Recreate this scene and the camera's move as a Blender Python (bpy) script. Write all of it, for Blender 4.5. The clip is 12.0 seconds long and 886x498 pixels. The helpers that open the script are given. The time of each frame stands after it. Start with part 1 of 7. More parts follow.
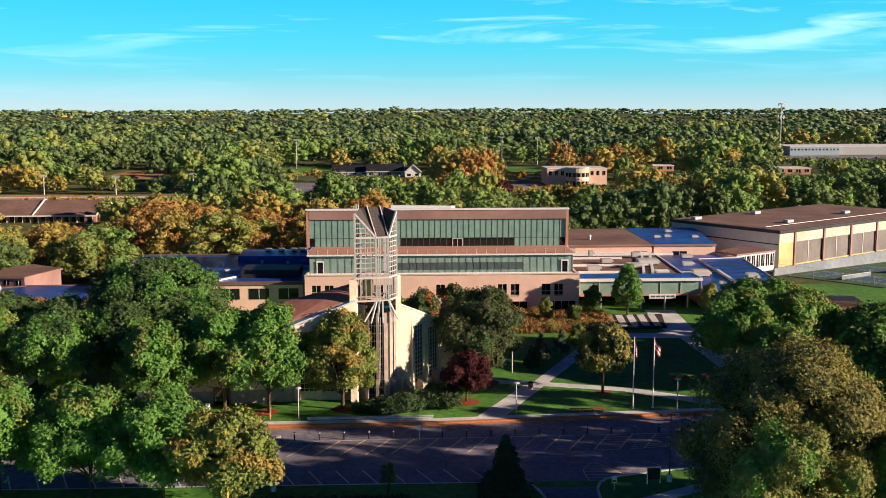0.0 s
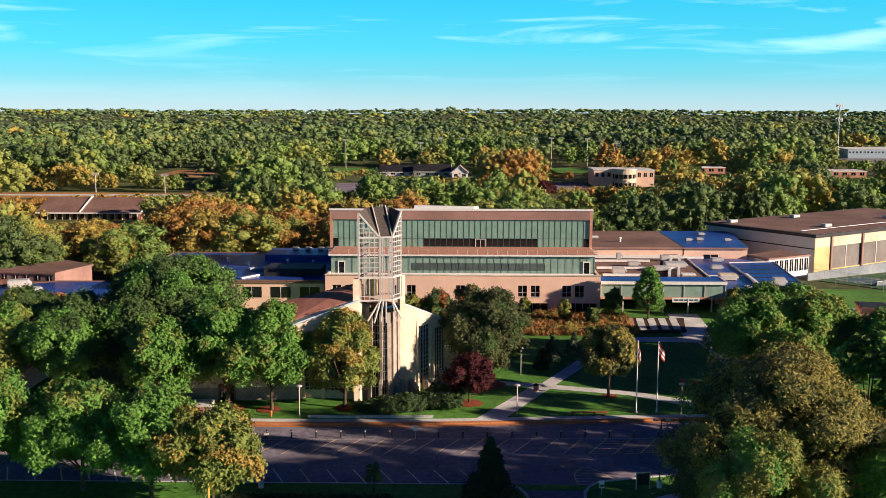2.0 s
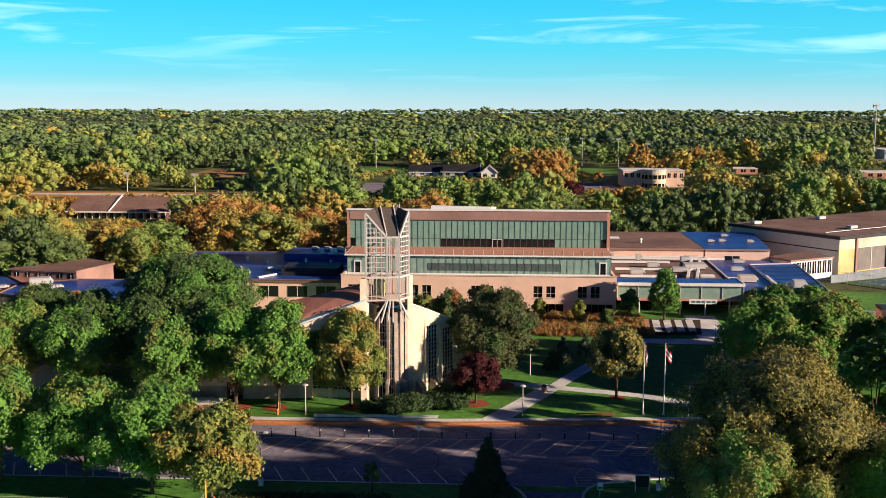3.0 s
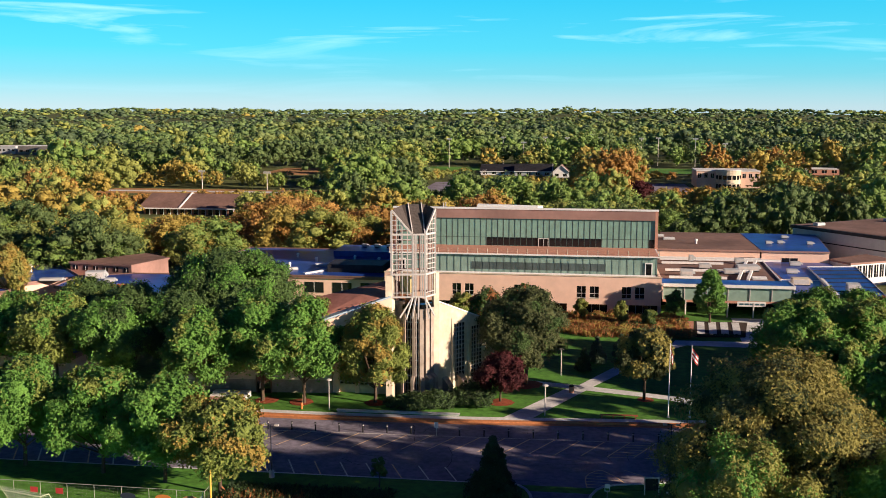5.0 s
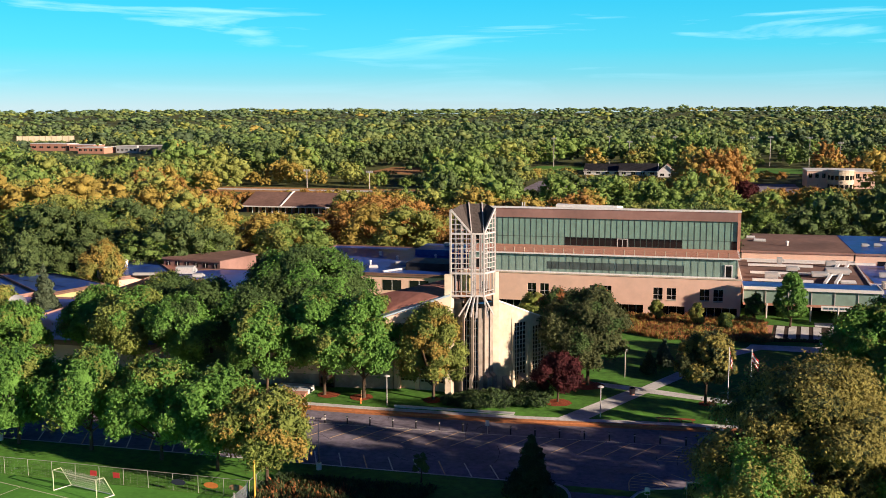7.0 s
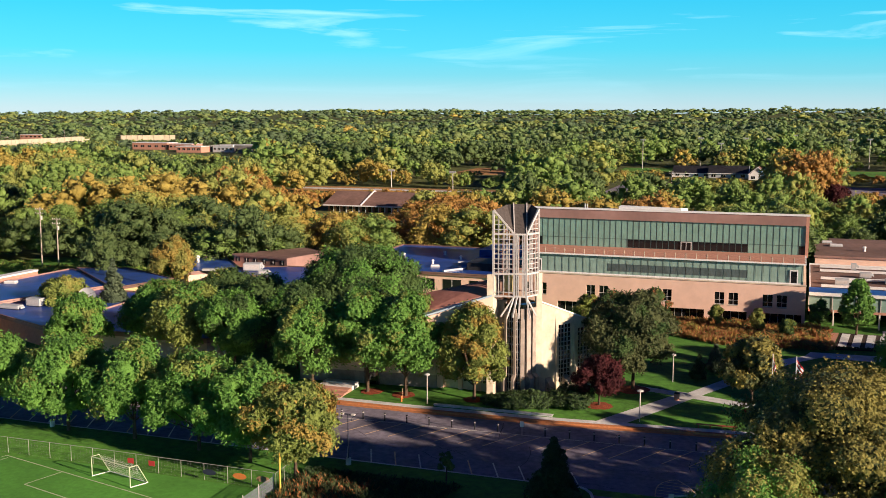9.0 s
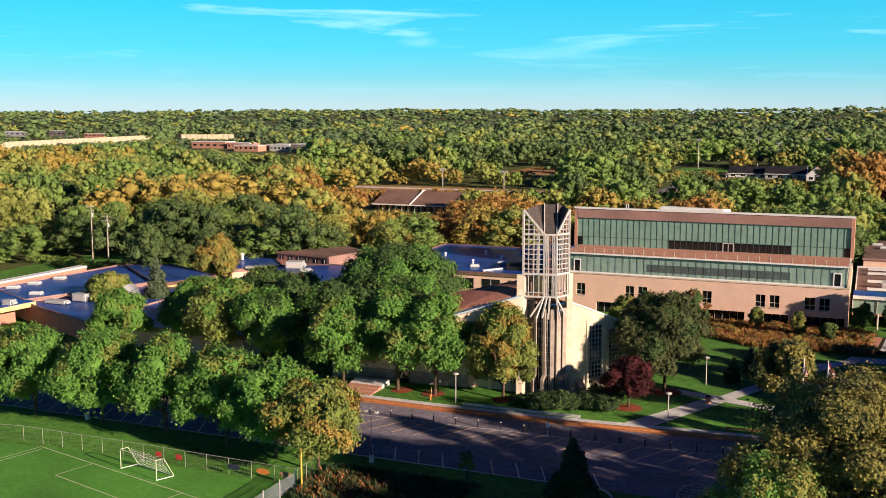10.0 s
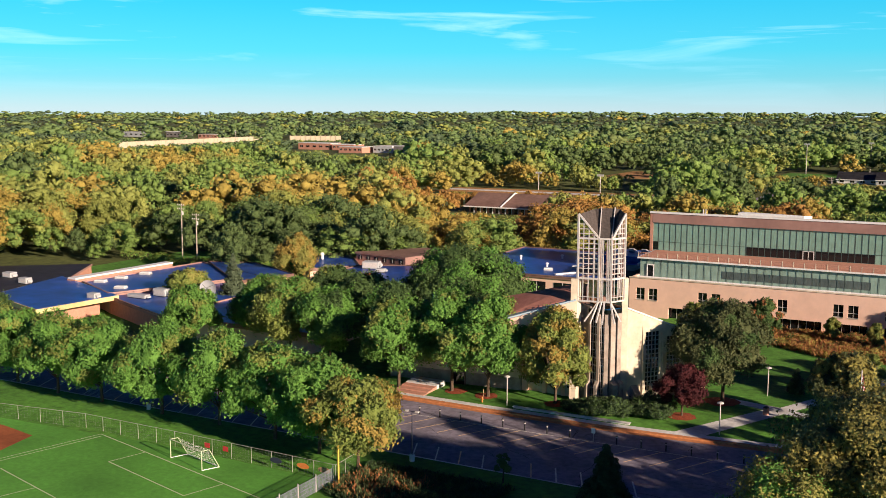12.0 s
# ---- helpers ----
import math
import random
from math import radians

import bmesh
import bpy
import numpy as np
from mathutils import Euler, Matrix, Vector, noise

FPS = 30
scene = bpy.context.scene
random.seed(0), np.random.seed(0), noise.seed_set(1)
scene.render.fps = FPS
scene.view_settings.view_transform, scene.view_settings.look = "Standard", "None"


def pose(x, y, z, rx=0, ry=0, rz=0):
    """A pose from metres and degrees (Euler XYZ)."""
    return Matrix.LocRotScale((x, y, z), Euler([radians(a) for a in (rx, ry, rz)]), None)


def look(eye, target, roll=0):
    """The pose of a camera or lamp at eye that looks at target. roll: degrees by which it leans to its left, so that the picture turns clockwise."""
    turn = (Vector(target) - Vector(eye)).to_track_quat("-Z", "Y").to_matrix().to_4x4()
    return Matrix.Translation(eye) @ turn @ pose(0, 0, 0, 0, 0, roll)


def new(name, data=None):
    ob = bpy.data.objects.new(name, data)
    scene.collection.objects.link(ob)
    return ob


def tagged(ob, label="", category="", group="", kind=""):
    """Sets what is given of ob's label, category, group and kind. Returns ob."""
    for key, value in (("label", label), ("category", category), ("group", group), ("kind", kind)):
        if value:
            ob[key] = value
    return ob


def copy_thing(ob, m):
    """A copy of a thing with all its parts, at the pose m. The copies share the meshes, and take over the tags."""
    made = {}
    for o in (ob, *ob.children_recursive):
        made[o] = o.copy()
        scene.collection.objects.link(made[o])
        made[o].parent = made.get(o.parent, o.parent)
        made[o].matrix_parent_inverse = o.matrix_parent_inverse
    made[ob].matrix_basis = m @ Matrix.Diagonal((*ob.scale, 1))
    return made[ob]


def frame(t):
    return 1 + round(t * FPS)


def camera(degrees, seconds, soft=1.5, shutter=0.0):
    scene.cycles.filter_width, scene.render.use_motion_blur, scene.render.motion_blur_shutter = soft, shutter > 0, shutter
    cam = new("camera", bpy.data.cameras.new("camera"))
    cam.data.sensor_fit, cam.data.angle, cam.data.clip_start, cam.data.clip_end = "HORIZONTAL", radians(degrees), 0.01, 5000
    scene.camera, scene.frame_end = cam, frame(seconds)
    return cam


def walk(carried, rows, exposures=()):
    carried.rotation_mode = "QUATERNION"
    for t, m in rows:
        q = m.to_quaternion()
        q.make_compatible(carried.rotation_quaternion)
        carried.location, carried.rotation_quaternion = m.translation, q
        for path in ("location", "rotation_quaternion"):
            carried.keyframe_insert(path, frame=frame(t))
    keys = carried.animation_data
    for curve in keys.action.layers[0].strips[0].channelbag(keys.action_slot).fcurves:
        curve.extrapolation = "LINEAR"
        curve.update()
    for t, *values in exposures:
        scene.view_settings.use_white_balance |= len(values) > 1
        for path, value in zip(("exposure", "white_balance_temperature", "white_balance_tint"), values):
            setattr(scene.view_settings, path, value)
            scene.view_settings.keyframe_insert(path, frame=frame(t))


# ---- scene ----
cam = camera(46.6, 12.0, soft=0.5)
PATH = [
    (0, (3.877, -141.473, 40.91), (3.952, -139.493, 40.637), -0.1),
    (0.5, (5.704, -141.387, 40.886), (5.758, -139.407, 40.613), -0.1),
    (1, (7.519, -141.458, 40.868), (7.547, -139.477, 40.596), 0.0),
    (1.5, (9.453, -141.462, 40.889), (9.449, -139.481, 40.617), 0.0),
    (2, (11.254, -141.449, 40.907), (11.218, -139.468, 40.635), 0.1),
    (2.5, (13.223, -141.44, 40.903), (13.153, -139.46, 40.631), 0.1),
    (3, (15.059, -141.423, 40.951), (14.956, -139.444, 40.679), 0.1),
    (5, (22.859, -140.659, 40.67), (22.597, -138.695, 40.397), 0.1),
    (5.5, (24.763, -140.671, 40.723), (24.446, -138.715, 40.449), 0.0),
    (6, (26.688, -140.692, 40.78), (26.317, -138.746, 40.506), -0.0),
    (6.5, (28.594, -140.555, 40.786), (28.169, -138.62, 40.512), -0.1),
    (7, (30.467, -140.265, 40.777), (29.989, -138.342, 40.503), -0.2),
    (9, (37.599, -138.581, 40.682), (36.944, -136.711, 40.41), -0.1),
    (9.5, (39.465, -138.02, 40.738), (38.757, -136.169, 40.465), -0.1),
    (10, (41.302, -137.53, 40.754), (40.543, -135.7, 40.481), -0.1),
    (10.5, (43.084, -136.928, 40.728), (42.275, -135.119, 40.456), -0.0),
    (11, (44.806, -136.265, 40.681), (43.95, -134.478, 40.411), 0.0),
    (11.5, (46.536, -135.553, 40.648), (45.634, -133.788, 40.38), 0.1),
    (12, (48.232, -134.9, 40.766), (47.285, -133.159, 40.498), 0.1),
]
walk(cam, [(t, look(eye, target, roll)) for t, eye, target, roll in PATH], exposures=((0, 0.95), (12, 0.87)))

# ---- light ----
SUN_AZ = math.atan2(0.95, -0.31)      # compass angle of the sun, from +y towards +x
SUN_EL = math.radians(16.5)
sun_dir = Vector((math.sin(SUN_AZ) * math.cos(SUN_EL), math.cos(SUN_AZ) * math.cos(SUN_EL), math.sin(SUN_EL)))
world = bpy.data.worlds.new("world")
scene.world = world
world.use_nodes = True
wn, wl = world.node_tree.nodes, world.node_tree.links
bg = wn["Background"]
sky = wn.new("ShaderNodeTexSky")
sky.sky_type = "NISHITA"
sky.sun_disc = False
sky.sun_elevation = SUN_EL
sky.sun_rotation = SUN_AZ
sky.altitude = 300
sky.air_density, sky.dust_density, sky.ozone_density = 1.0, 0.3, 2.0
coord = wn.new("ShaderNodeTexCoord")
mapping = wn.new("ShaderNodeMapping")
mapping.inputs["Scale"].default_value = (3.2, 3.2, 34.0)
mapping.inputs["Rotation"].default_value = (0.03, 0.05, 0.51)
mapping.inputs["Location"].default_value = (0, 0, 0.93)
wl.new(coord.outputs["Generated"], mapping.inputs["Vector"])
cn = wn.new("ShaderNodeTexNoise")
cn.inputs["Scale"].default_value = 1.35
cn.inputs["Detail"].default_value = 7
cn.inputs["Roughness"].default_value = 0.55
cn.inputs["Distortion"].default_value = 0.6
wl.new(mapping.outputs["Vector"], cn.inputs["Vector"])
cr = wn.new("ShaderNodeValToRGB")
cr.color_ramp.elements[0].position = 0.53
cr.color_ramp.elements[1].position = 0.78
cr.color_ramp.elements[1].color = (0.8, 0.8, 0.8, 1)
wl.new(cn.outputs["Fac"], cr.inputs["Fac"])
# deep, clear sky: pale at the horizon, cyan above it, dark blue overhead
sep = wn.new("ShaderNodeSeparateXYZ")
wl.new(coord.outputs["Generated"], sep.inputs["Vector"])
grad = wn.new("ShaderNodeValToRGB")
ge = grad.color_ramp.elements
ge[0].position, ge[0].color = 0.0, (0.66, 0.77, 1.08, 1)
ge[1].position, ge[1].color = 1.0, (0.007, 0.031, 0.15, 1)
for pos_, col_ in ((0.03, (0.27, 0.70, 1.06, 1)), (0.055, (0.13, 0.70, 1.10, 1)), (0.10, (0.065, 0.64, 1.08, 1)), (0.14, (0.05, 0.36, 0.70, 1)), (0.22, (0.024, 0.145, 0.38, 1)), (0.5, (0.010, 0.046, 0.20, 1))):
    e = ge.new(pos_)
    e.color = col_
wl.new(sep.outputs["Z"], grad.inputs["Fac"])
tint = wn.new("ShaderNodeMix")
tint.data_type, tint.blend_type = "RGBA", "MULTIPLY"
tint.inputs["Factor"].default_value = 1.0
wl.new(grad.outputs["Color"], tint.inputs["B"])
even = wn.new("ShaderNodeMix")              # thin high haze evens out the lower sky
even.data_type = "RGBA"
even.inputs["B"].default_value = (4.5, 5.8, 4.75, 1)
veil = wn.new("ShaderNodeMapRange")
veil.inputs["From Min"].default_value, veil.inputs["From Max"].default_value = 0.12, 0.30
veil.inputs["To Min"].default_value, veil.inputs["To Max"].default_value = 0.7, 0.0
wl.new(sep.outputs["Z"], veil.inputs["Value"])
wl.new(veil.outputs["Result"], even.inputs["Factor"])
wl.new(sky.outputs["Color"], even.inputs["A"])
wl.new(even.outputs["Result"], tint.inputs["A"])
cloud = wn.new("ShaderNodeMix")
cloud.data_type = "RGBA"
cloud.inputs["B"].default_value = (5.2, 7.6, 8.8, 1)
low = wn.new("ShaderNodeMapRange")          # the streaks lie low, overhead it is clear
low.inputs["From Min"].default_value, low.inputs["From Max"].default_value = 0.16, 0.40
low.inputs["To Min"].default_value, low.inputs["To Max"].default_value = 1.0, 0.0
wl.new(sep.outputs["Z"], low.inputs["Value"])
cf = wn.new("ShaderNodeMath")
cf.operation = "MULTIPLY"
rise = wn.new("ShaderNodeMapRange")         # and thin out again just over the horizon
rise.inputs["From Min"].default_value, rise.inputs["From Max"].default_value = 0.025, 0.075
rise.inputs["To Min"].default_value, rise.inputs["To Max"].default_value = 0.12, 1.0
wl.new(sep.outputs["Z"], rise.inputs["Value"])
cg = wn.new("ShaderNodeMath")
cg.operation = "MULTIPLY"
wl.new(cr.outputs["Color"], cg.inputs[0])
wl.new(rise.outputs["Result"], cg.inputs[1])
wl.new(cg.outputs[0], cf.inputs[0])
wl.new(low.outputs["Result"], cf.inputs[1])
wl.new(cf.outputs[0], cloud.inputs["Factor"])
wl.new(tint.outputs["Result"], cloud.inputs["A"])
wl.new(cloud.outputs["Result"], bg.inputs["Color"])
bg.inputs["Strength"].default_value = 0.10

sun = new("sun", bpy.data.lights.new("sun", "SUN"))
sun.data.energy = 5.0
sun.data.angle = math.radians(0.6)
sun.data.color = (1.0, 0.79, 0.61)
sun.matrix_world = look((0, 0, 200), Vector((0, 0, 200)) - sun_dir)


# ---- materials ----
def mat(name, col, rough=0.8, metal=0.0, vary=0.15, scale=1.0, bump=0.0, bscale=None, second=None, spec=0.3, big=None):
    m = bpy.data.materials.new(name)
    m.use_nodes = True
    n, l = m.node_tree.nodes, m.node_tree.links
    b = n["Principled BSDF"]
    b.inputs["Roughness"].default_value = rough
    b.inputs["Metallic"].default_value = metal
    b.inputs["Specular IOR Level"].default_value = spec
    tc = n.new("ShaderNodeTexCoord")
    no = n.new("ShaderNodeTexNoise")
    no.inputs["Scale"].default_value = scale
    no.inputs["Detail"].default_value = 6
    no.inputs["Roughness"].default_value = 0.65
    l.new(tc.outputs["Object"], no.inputs["Vector"])
    ramp = n.new("ShaderNodeValToRGB")
    c2 = second or tuple(c * (1 - 2 * vary) for c in col)
    c1 = col if second else tuple(min(1, c * (1 + vary)) for c in col)
    ramp.color_ramp.elements[0].position, ramp.color_ramp.elements[1].position = 0.3, 0.7
    ramp.color_ramp.elements[0].color = (*c2, 1)
    ramp.color_ramp.elements[1].color = (*c1, 1)
    l.new(no.outputs["Fac"], ramp.inputs["Fac"])
    out = ramp.outputs["Color"]
    if big:
        n2 = n.new("ShaderNodeTexNoise")
        n2.inputs["Scale"].default_value = big
        n2.inputs["Detail"].default_value = 4
        l.new(tc.outputs["Object"], n2.inputs["Vector"])
        mr = n.new("ShaderNodeMapRange")
        mr.inputs["From Min"].default_value, mr.inputs["From Max"].default_value = 0.3, 0.7
        mr.inputs["To Min"].default_value, mr.inputs["To Max"].default_value = 0.7, 1.2
        l.new(n2.outputs["Fac"], mr.inputs["Value"])
        mx = n.new("ShaderNodeMix")
        mx.data_type, mx.blend_type = "RGBA", "MULTIPLY"
        mx.inputs["Factor"].default_value = 1
        l.new(out, mx.inputs["A"])
        l.new(mr.outputs["Result"], mx.inputs["B"])
        out = mx.outputs["Result"]
    l.new(out, b.inputs["Base Color"])
    if bump:
        nb = n.new("ShaderNodeTexNoise")
        nb.inputs["Scale"].default_value = bscale or scale * 4
        nb.inputs["Detail"].default_value = 4
        l.new(tc.outputs["Object"], nb.inputs["Vector"])
        bp = n.new("ShaderNodeBump")
        bp.inputs["Strength"].default_value = bump
        bp.inputs["Distance"].default_value = 0.05
        l.new(nb.outputs["Fac"], bp.inputs["Height"])
        l.new(bp.outputs["Normal"], b.inputs["Normal"])
    return m


def leaf_mat(name, dark, light, trans=0.08):
    m = bpy.data.materials.new(name)
    m.use_nodes = True
    n, l = m.node_tree.nodes, m.node_tree.links
    b = n["Principled BSDF"]
    b.inputs["Roughness"].default_value = 0.6
    b.inputs["Specular IOR Level"].default_value = 0.2
    g = n.new("ShaderNodeNewGeometry")
    ramp = n.new("ShaderNodeValToRGB")
    ramp.color_ramp.elements[0].color = (*dark, 1)
    ramp.color_ramp.elements[1].color = (*light, 1)
    tc = n.new("ShaderNodeTexCoord")
    no = n.new("ShaderNodeTexNoise")
    no.inputs["Scale"].default_value = 0.35
    no.inputs["Detail"].default_value = 3
    l.new(tc.outputs["Object"], no.inputs["Vector"])
    mr = n.new("ShaderNodeMath")
    mr.operation = "MULTIPLY_ADD"
    mr.inputs[1].default_value = 0.2
    l.new(g.outputs["Random Per Island"], mr.inputs[0])
    m2 = n.new("ShaderNodeMath")
    m2.operation = "MULTIPLY_ADD"
    m2.inputs[1].default_value = 1.3
    m2.inputs[2].default_value = -0.22
    l.new(no.outputs["Fac"], m2.inputs[0])
    l.new(m2.outputs[0], mr.inputs[2])
    l.new(mr.outputs[0], ramp.inputs["Fac"])
    fine = n.new("ShaderNodeTexNoise")          # leaf relief, leaf sprays of about half a metre
    fine.inputs["Scale"].default_value = 1.1
    fine.inputs["Detail"].default_value = 5
    fine.inputs["Roughness"].default_value = 0.7
    l.new(tc.outputs["Object"], fine.inputs["Vector"])
    bp = n.new("ShaderNodeBump")
    bp.inputs["Strength"].default_value = 0.9
    bp.inputs["Distance"].default_value = 0.9
    l.new(fine.outputs["Fac"], bp.inputs["Height"])
    l.new(bp.outputs["Normal"], b.inputs["Normal"])
    l.new(ramp.outputs["Color"], b.inputs["Base Color"])
    t = n.new("ShaderNodeBsdfTranslucent")
    l.new(ramp.outputs["Color"], t.inputs["Color"])
    mx = n.new("ShaderNodeMixShader")
    mx.inputs["Fac"].default_value = trans
    l.new(b.outputs[0], mx.inputs[1])
    l.new(t.outputs[0], mx.inputs[2])
    l.new(mx.outputs[0], n["Material Output"].inputs["Surface"])
    return m


GRASS = mat("grass", (0.092, 0.255, 0.032), 0.9, vary=0.25, scale=0.9, bump=0.4, bscale=9, big=0.06)
WILD = mat("rough_grass", (0.10, 0.12, 0.03), 0.95, vary=0.3, scale=0.4, bump=0.5, bscale=4, big=0.03)
TURF = mat("sports_turf", (0.105, 0.33, 0.045), 0.9, vary=0.12, scale=1.5, bump=0.2, bscale=20, big=0.08)
ASPHALT = mat("asphalt", (0.25, 0.222, 0.275), 0.85, vary=0.2, scale=1.2, bump=0.3, bscale=30, big=0.12)
CONCRETE = mat("concrete", (0.66, 0.65, 0.64), 0.85, vary=0.10, scale=1.5, bump=0.15, bscale=25, big=0.2)
# orange paint of the gutter; on the kerb it stands for low sunlight
KERB = mat("sun_orange_kerb_paint", (0.55, 0.22, 0.09), 0.8, vary=0.15, scale=2.0, bump=0.2)
LINE_W = mat("white_line_paint", (0.75, 0.73, 0.66), 0.8, vary=0.15, scale=4)
LINE_Y = mat("yellow_line_paint", (0.86, 0.60, 0.34), 0.8, vary=0.2, scale=4)
STONE = mat("pink_stone", (0.82, 0.55, 0.43), 0.85, vary=0.05, scale=0.5, bump=0.1, bscale=12)
PALE = mat("pale_limestone", (0.66, 0.56, 0.43), 0.85, vary=0.08, scale=1.2, bump=0.2, bscale=10, big=0.15)
WHITE = mat("white_metal", (0.78, 0.76, 0.74), 0.5, vary=0.05, scale=2)
FINSTONE = mat("grey_brown_stone", (0.40, 0.33, 0.28), 0.85, vary=0.15, scale=1.5, bump=0.3, bscale=8, big=0.3)
STEEL = mat("grey_painted_steel", (0.56, 0.52, 0.50), 0.5, vary=0.08, scale=3)
BROWN = mat("brown_roof", (0.21, 0.125, 0.10), 0.9, vary=0.12, scale=0.7, bump=0.2, big=0.1)
FASCIA = mat("mauve_metal_fascia", (0.34, 0.20, 0.17), 0.7, vary=0.06, scale=1.0, big=0.1)
# dark wet membrane; the blue sky it mirrors is put into its colour
BLUEROOF = mat("sky_tinted_membrane_roof", (0.022, 0.072, 0.34), 0.36, vary=0.2, scale=0.3, bump=0.05, big=0.1, spec=0.4)
REDBROWN = mat("red_brown_roof", (0.33, 0.145, 0.115), 0.8, vary=0.12, scale=1.0, bump=0.2, big=0.2)
DARKROOF = mat("dark_membrane_roof", (0.03, 0.03, 0.035), 0.6, vary=0.3, scale=0.6, big=0.2)
YELLOW = mat("yellow_block_wall", (0.62, 0.50, 0.24), 0.85, vary=0.06, scale=0.8, big=0.1)
GREYWALL = mat("grey_wall", (0.20, 0.18, 0.17), 0.8, vary=0.08, scale=0.7, big=0.1)
SHEET = mat("pale_metal_siding", (0.45, 0.46, 0.47), 0.6, vary=0.06, scale=0.6)
REDBAND = mat("terracotta_band", (0.50, 0.25, 0.18), 0.8, vary=0.1, scale=1.5)
REDROOF = mat("terracotta_roof", (0.45, 0.20, 0.10), 0.85, vary=0.12, scale=1.5, bump=0.2)
BARK = mat("bark", (0.11, 0.075, 0.05), 0.95, vary=0.3, scale=3, bump=0.6, bscale=12)
MULCH = mat("red_mulch", (0.30, 0.07, 0.03), 0.95, vary=0.35, scale=5, bump=0.5, bscale=20)
CLAY = mat("red_clay", (0.34, 0.10, 0.035), 0.95, vary=0.12, scale=1.2, big=0.2)
COURT = mat("blue_court", (0.06, 0.13, 0.17), 0.8, vary=0.1, scale=1.0)
BLACK = mat("black_metal", (0.02, 0.02, 0.022), 0.5, vary=0.1, scale=3)
POLEBLUE = mat("blue_black_pole", (0.03, 0.035, 0.06), 0.5, vary=0.1)
FLAGRED = mat("red_cloth", (0.45, 0.04, 0.04), 0.8, vary=0.1)
WOOD = mat("red_brown_wood", (0.36, 0.095, 0.05), 0.7, vary=0.2, scale=4)
WOODTAN = mat("tan_board_paint", (0.42, 0.24, 0.13), 0.7, vary=0.12, scale=4)
LINE_F = mat("field_line_paint", (0.55, 0.62, 0.40), 0.8, vary=0.1, scale=4)
YELLOWPAINT = mat("yellow_paint", (0.78, 0.45, 0.08), 0.6, vary=0.06)
DARKSHINGLE = mat("dark_shingles", (0.085, 0.07, 0.065), 0.9, vary=0.2, scale=3, bump=0.3)
BLUEGREY = mat("blue_grey_siding", (0.36, 0.46, 0.54), 0.6, vary=0.06)
SOUNDWALL = mat("noise_wall_concrete", (0.50, 0.43, 0.31), 0.85, vary=0.10, scale=0.1)
SCREEN = mat("grey_windscreen", (0.22, 0.25, 0.28), 0.8, vary=0.12, scale=0.8, big=0.15)
SOIL = mat("dark_soil", (0.055, 0.034, 0.027), 0.95, vary=0.3, scale=4, bump=0.4, bscale=15)
SURROUND = mat("green_court_surround", (0.07, 0.15, 0.06), 0.85, vary=0.12, scale=0.8, big=0.1)
CRACK = mat("crack_sealant", (0.018, 0.017, 0.02), 0.6, vary=0.15, scale=3)
DRY = mat("dry_tan_grass", (0.42, 0.22, 0.085), 0.95, vary=0.2, scale=0.3, bump=0.3, bscale=3, big=0.04)
WATER = mat("pond_water", (0.02, 0.035, 0.05), 0.06, vary=0.2, scale=0.1, spec=0.5)
TIMBER = mat("weathered_timber", (0.44, 0.37, 0.31), 0.9, vary=0.2, scale=3)
ORANGE = mat("orange_paint", (0.62, 0.20, 0.05), 0.6, vary=0.08, scale=3)


def glass_mat(name, col, rough=0.12, spec=0.8, vary=0.2, scale=0.6):
    return mat(name, col, rough, vary=vary, scale=scale, spec=spec)


GLASS = glass_mat("green_glass", (0.21, 0.35, 0.29), 0.2, 0.5, 0.1)
GLASS_LO = glass_mat("grey_green_glass", (0.25, 0.36, 0.31), 0.2, 0.5, 0.1)
GLASS_DK = glass_mat("dark_grey_glass", (0.09, 0.12, 0.12), 0.15, 0.5)
WIN = glass_mat("dark_window_glass", (0.012, 0.014, 0.016), 0.08, 0.5)
MULLION = mat("green_mullion", (0.07, 0.10, 0.09), 0.5, vary=0.1)

L_GREEN = leaf_mat("green_leaves", (0.040, 0.125, 0.022), (0.225, 0.45, 0.085))
L_DARK = leaf_mat("dark_leaves", (0.022, 0.052, 0.017), (0.13, 0.215, 0.062))
L_OLIVE = leaf_mat("olive_leaves", (0.08, 0.125, 0.026), (0.36, 0.42, 0.10))
L_YELLOW = leaf_mat("yellow_green_leaves", (0.17, 0.185, 0.045), (0.43, 0.41, 0.11))
L_GOLD = leaf_mat("golden_leaves", (0.22, 0.17, 0.036), (0.52, 0.37, 0.095))
L_RUST = leaf_mat("rust_leaves", (0.22, 0.085, 0.035), (0.50, 0.22, 0.085))
L_MAROON = leaf_mat("maroon_leaves", (0.034, 0.009, 0.012), (0.132, 0.031, 0.034))
L_SPRUCE = leaf_mat("spruce_needles", (0.020, 0.040, 0.018), (0.070, 0.115, 0.05), 0.1)
L_BLUE = leaf_mat("blue_spruce_needles", (0.055, 0.085, 0.045), (0.17, 0.22, 0.13), 0.1)
WIRE = mat("galvanised_wire", (0.34, 0.35, 0.30), 0.6, vary=0.1, scale=3)
L_TAN = leaf_mat("olive_tan_leaves", (0.12, 0.12, 0.032), (0.45, 0.39, 0.105))
L_OAK = leaf_mat("oak_leaves", (0.026, 0.042, 0.016), (0.165, 0.185, 0.072))
# distant leaf colours are dulled: the haze of distance is put into them
L_FAR1 = leaf_mat("hazed_green_leaves", (0.07, 0.125, 0.042), (0.195, 0.275, 0.095))
L_FAR2 = leaf_mat("hazed_dark_leaves", (0.042, 0.074, 0.040), (0.12, 0.17, 0.08))
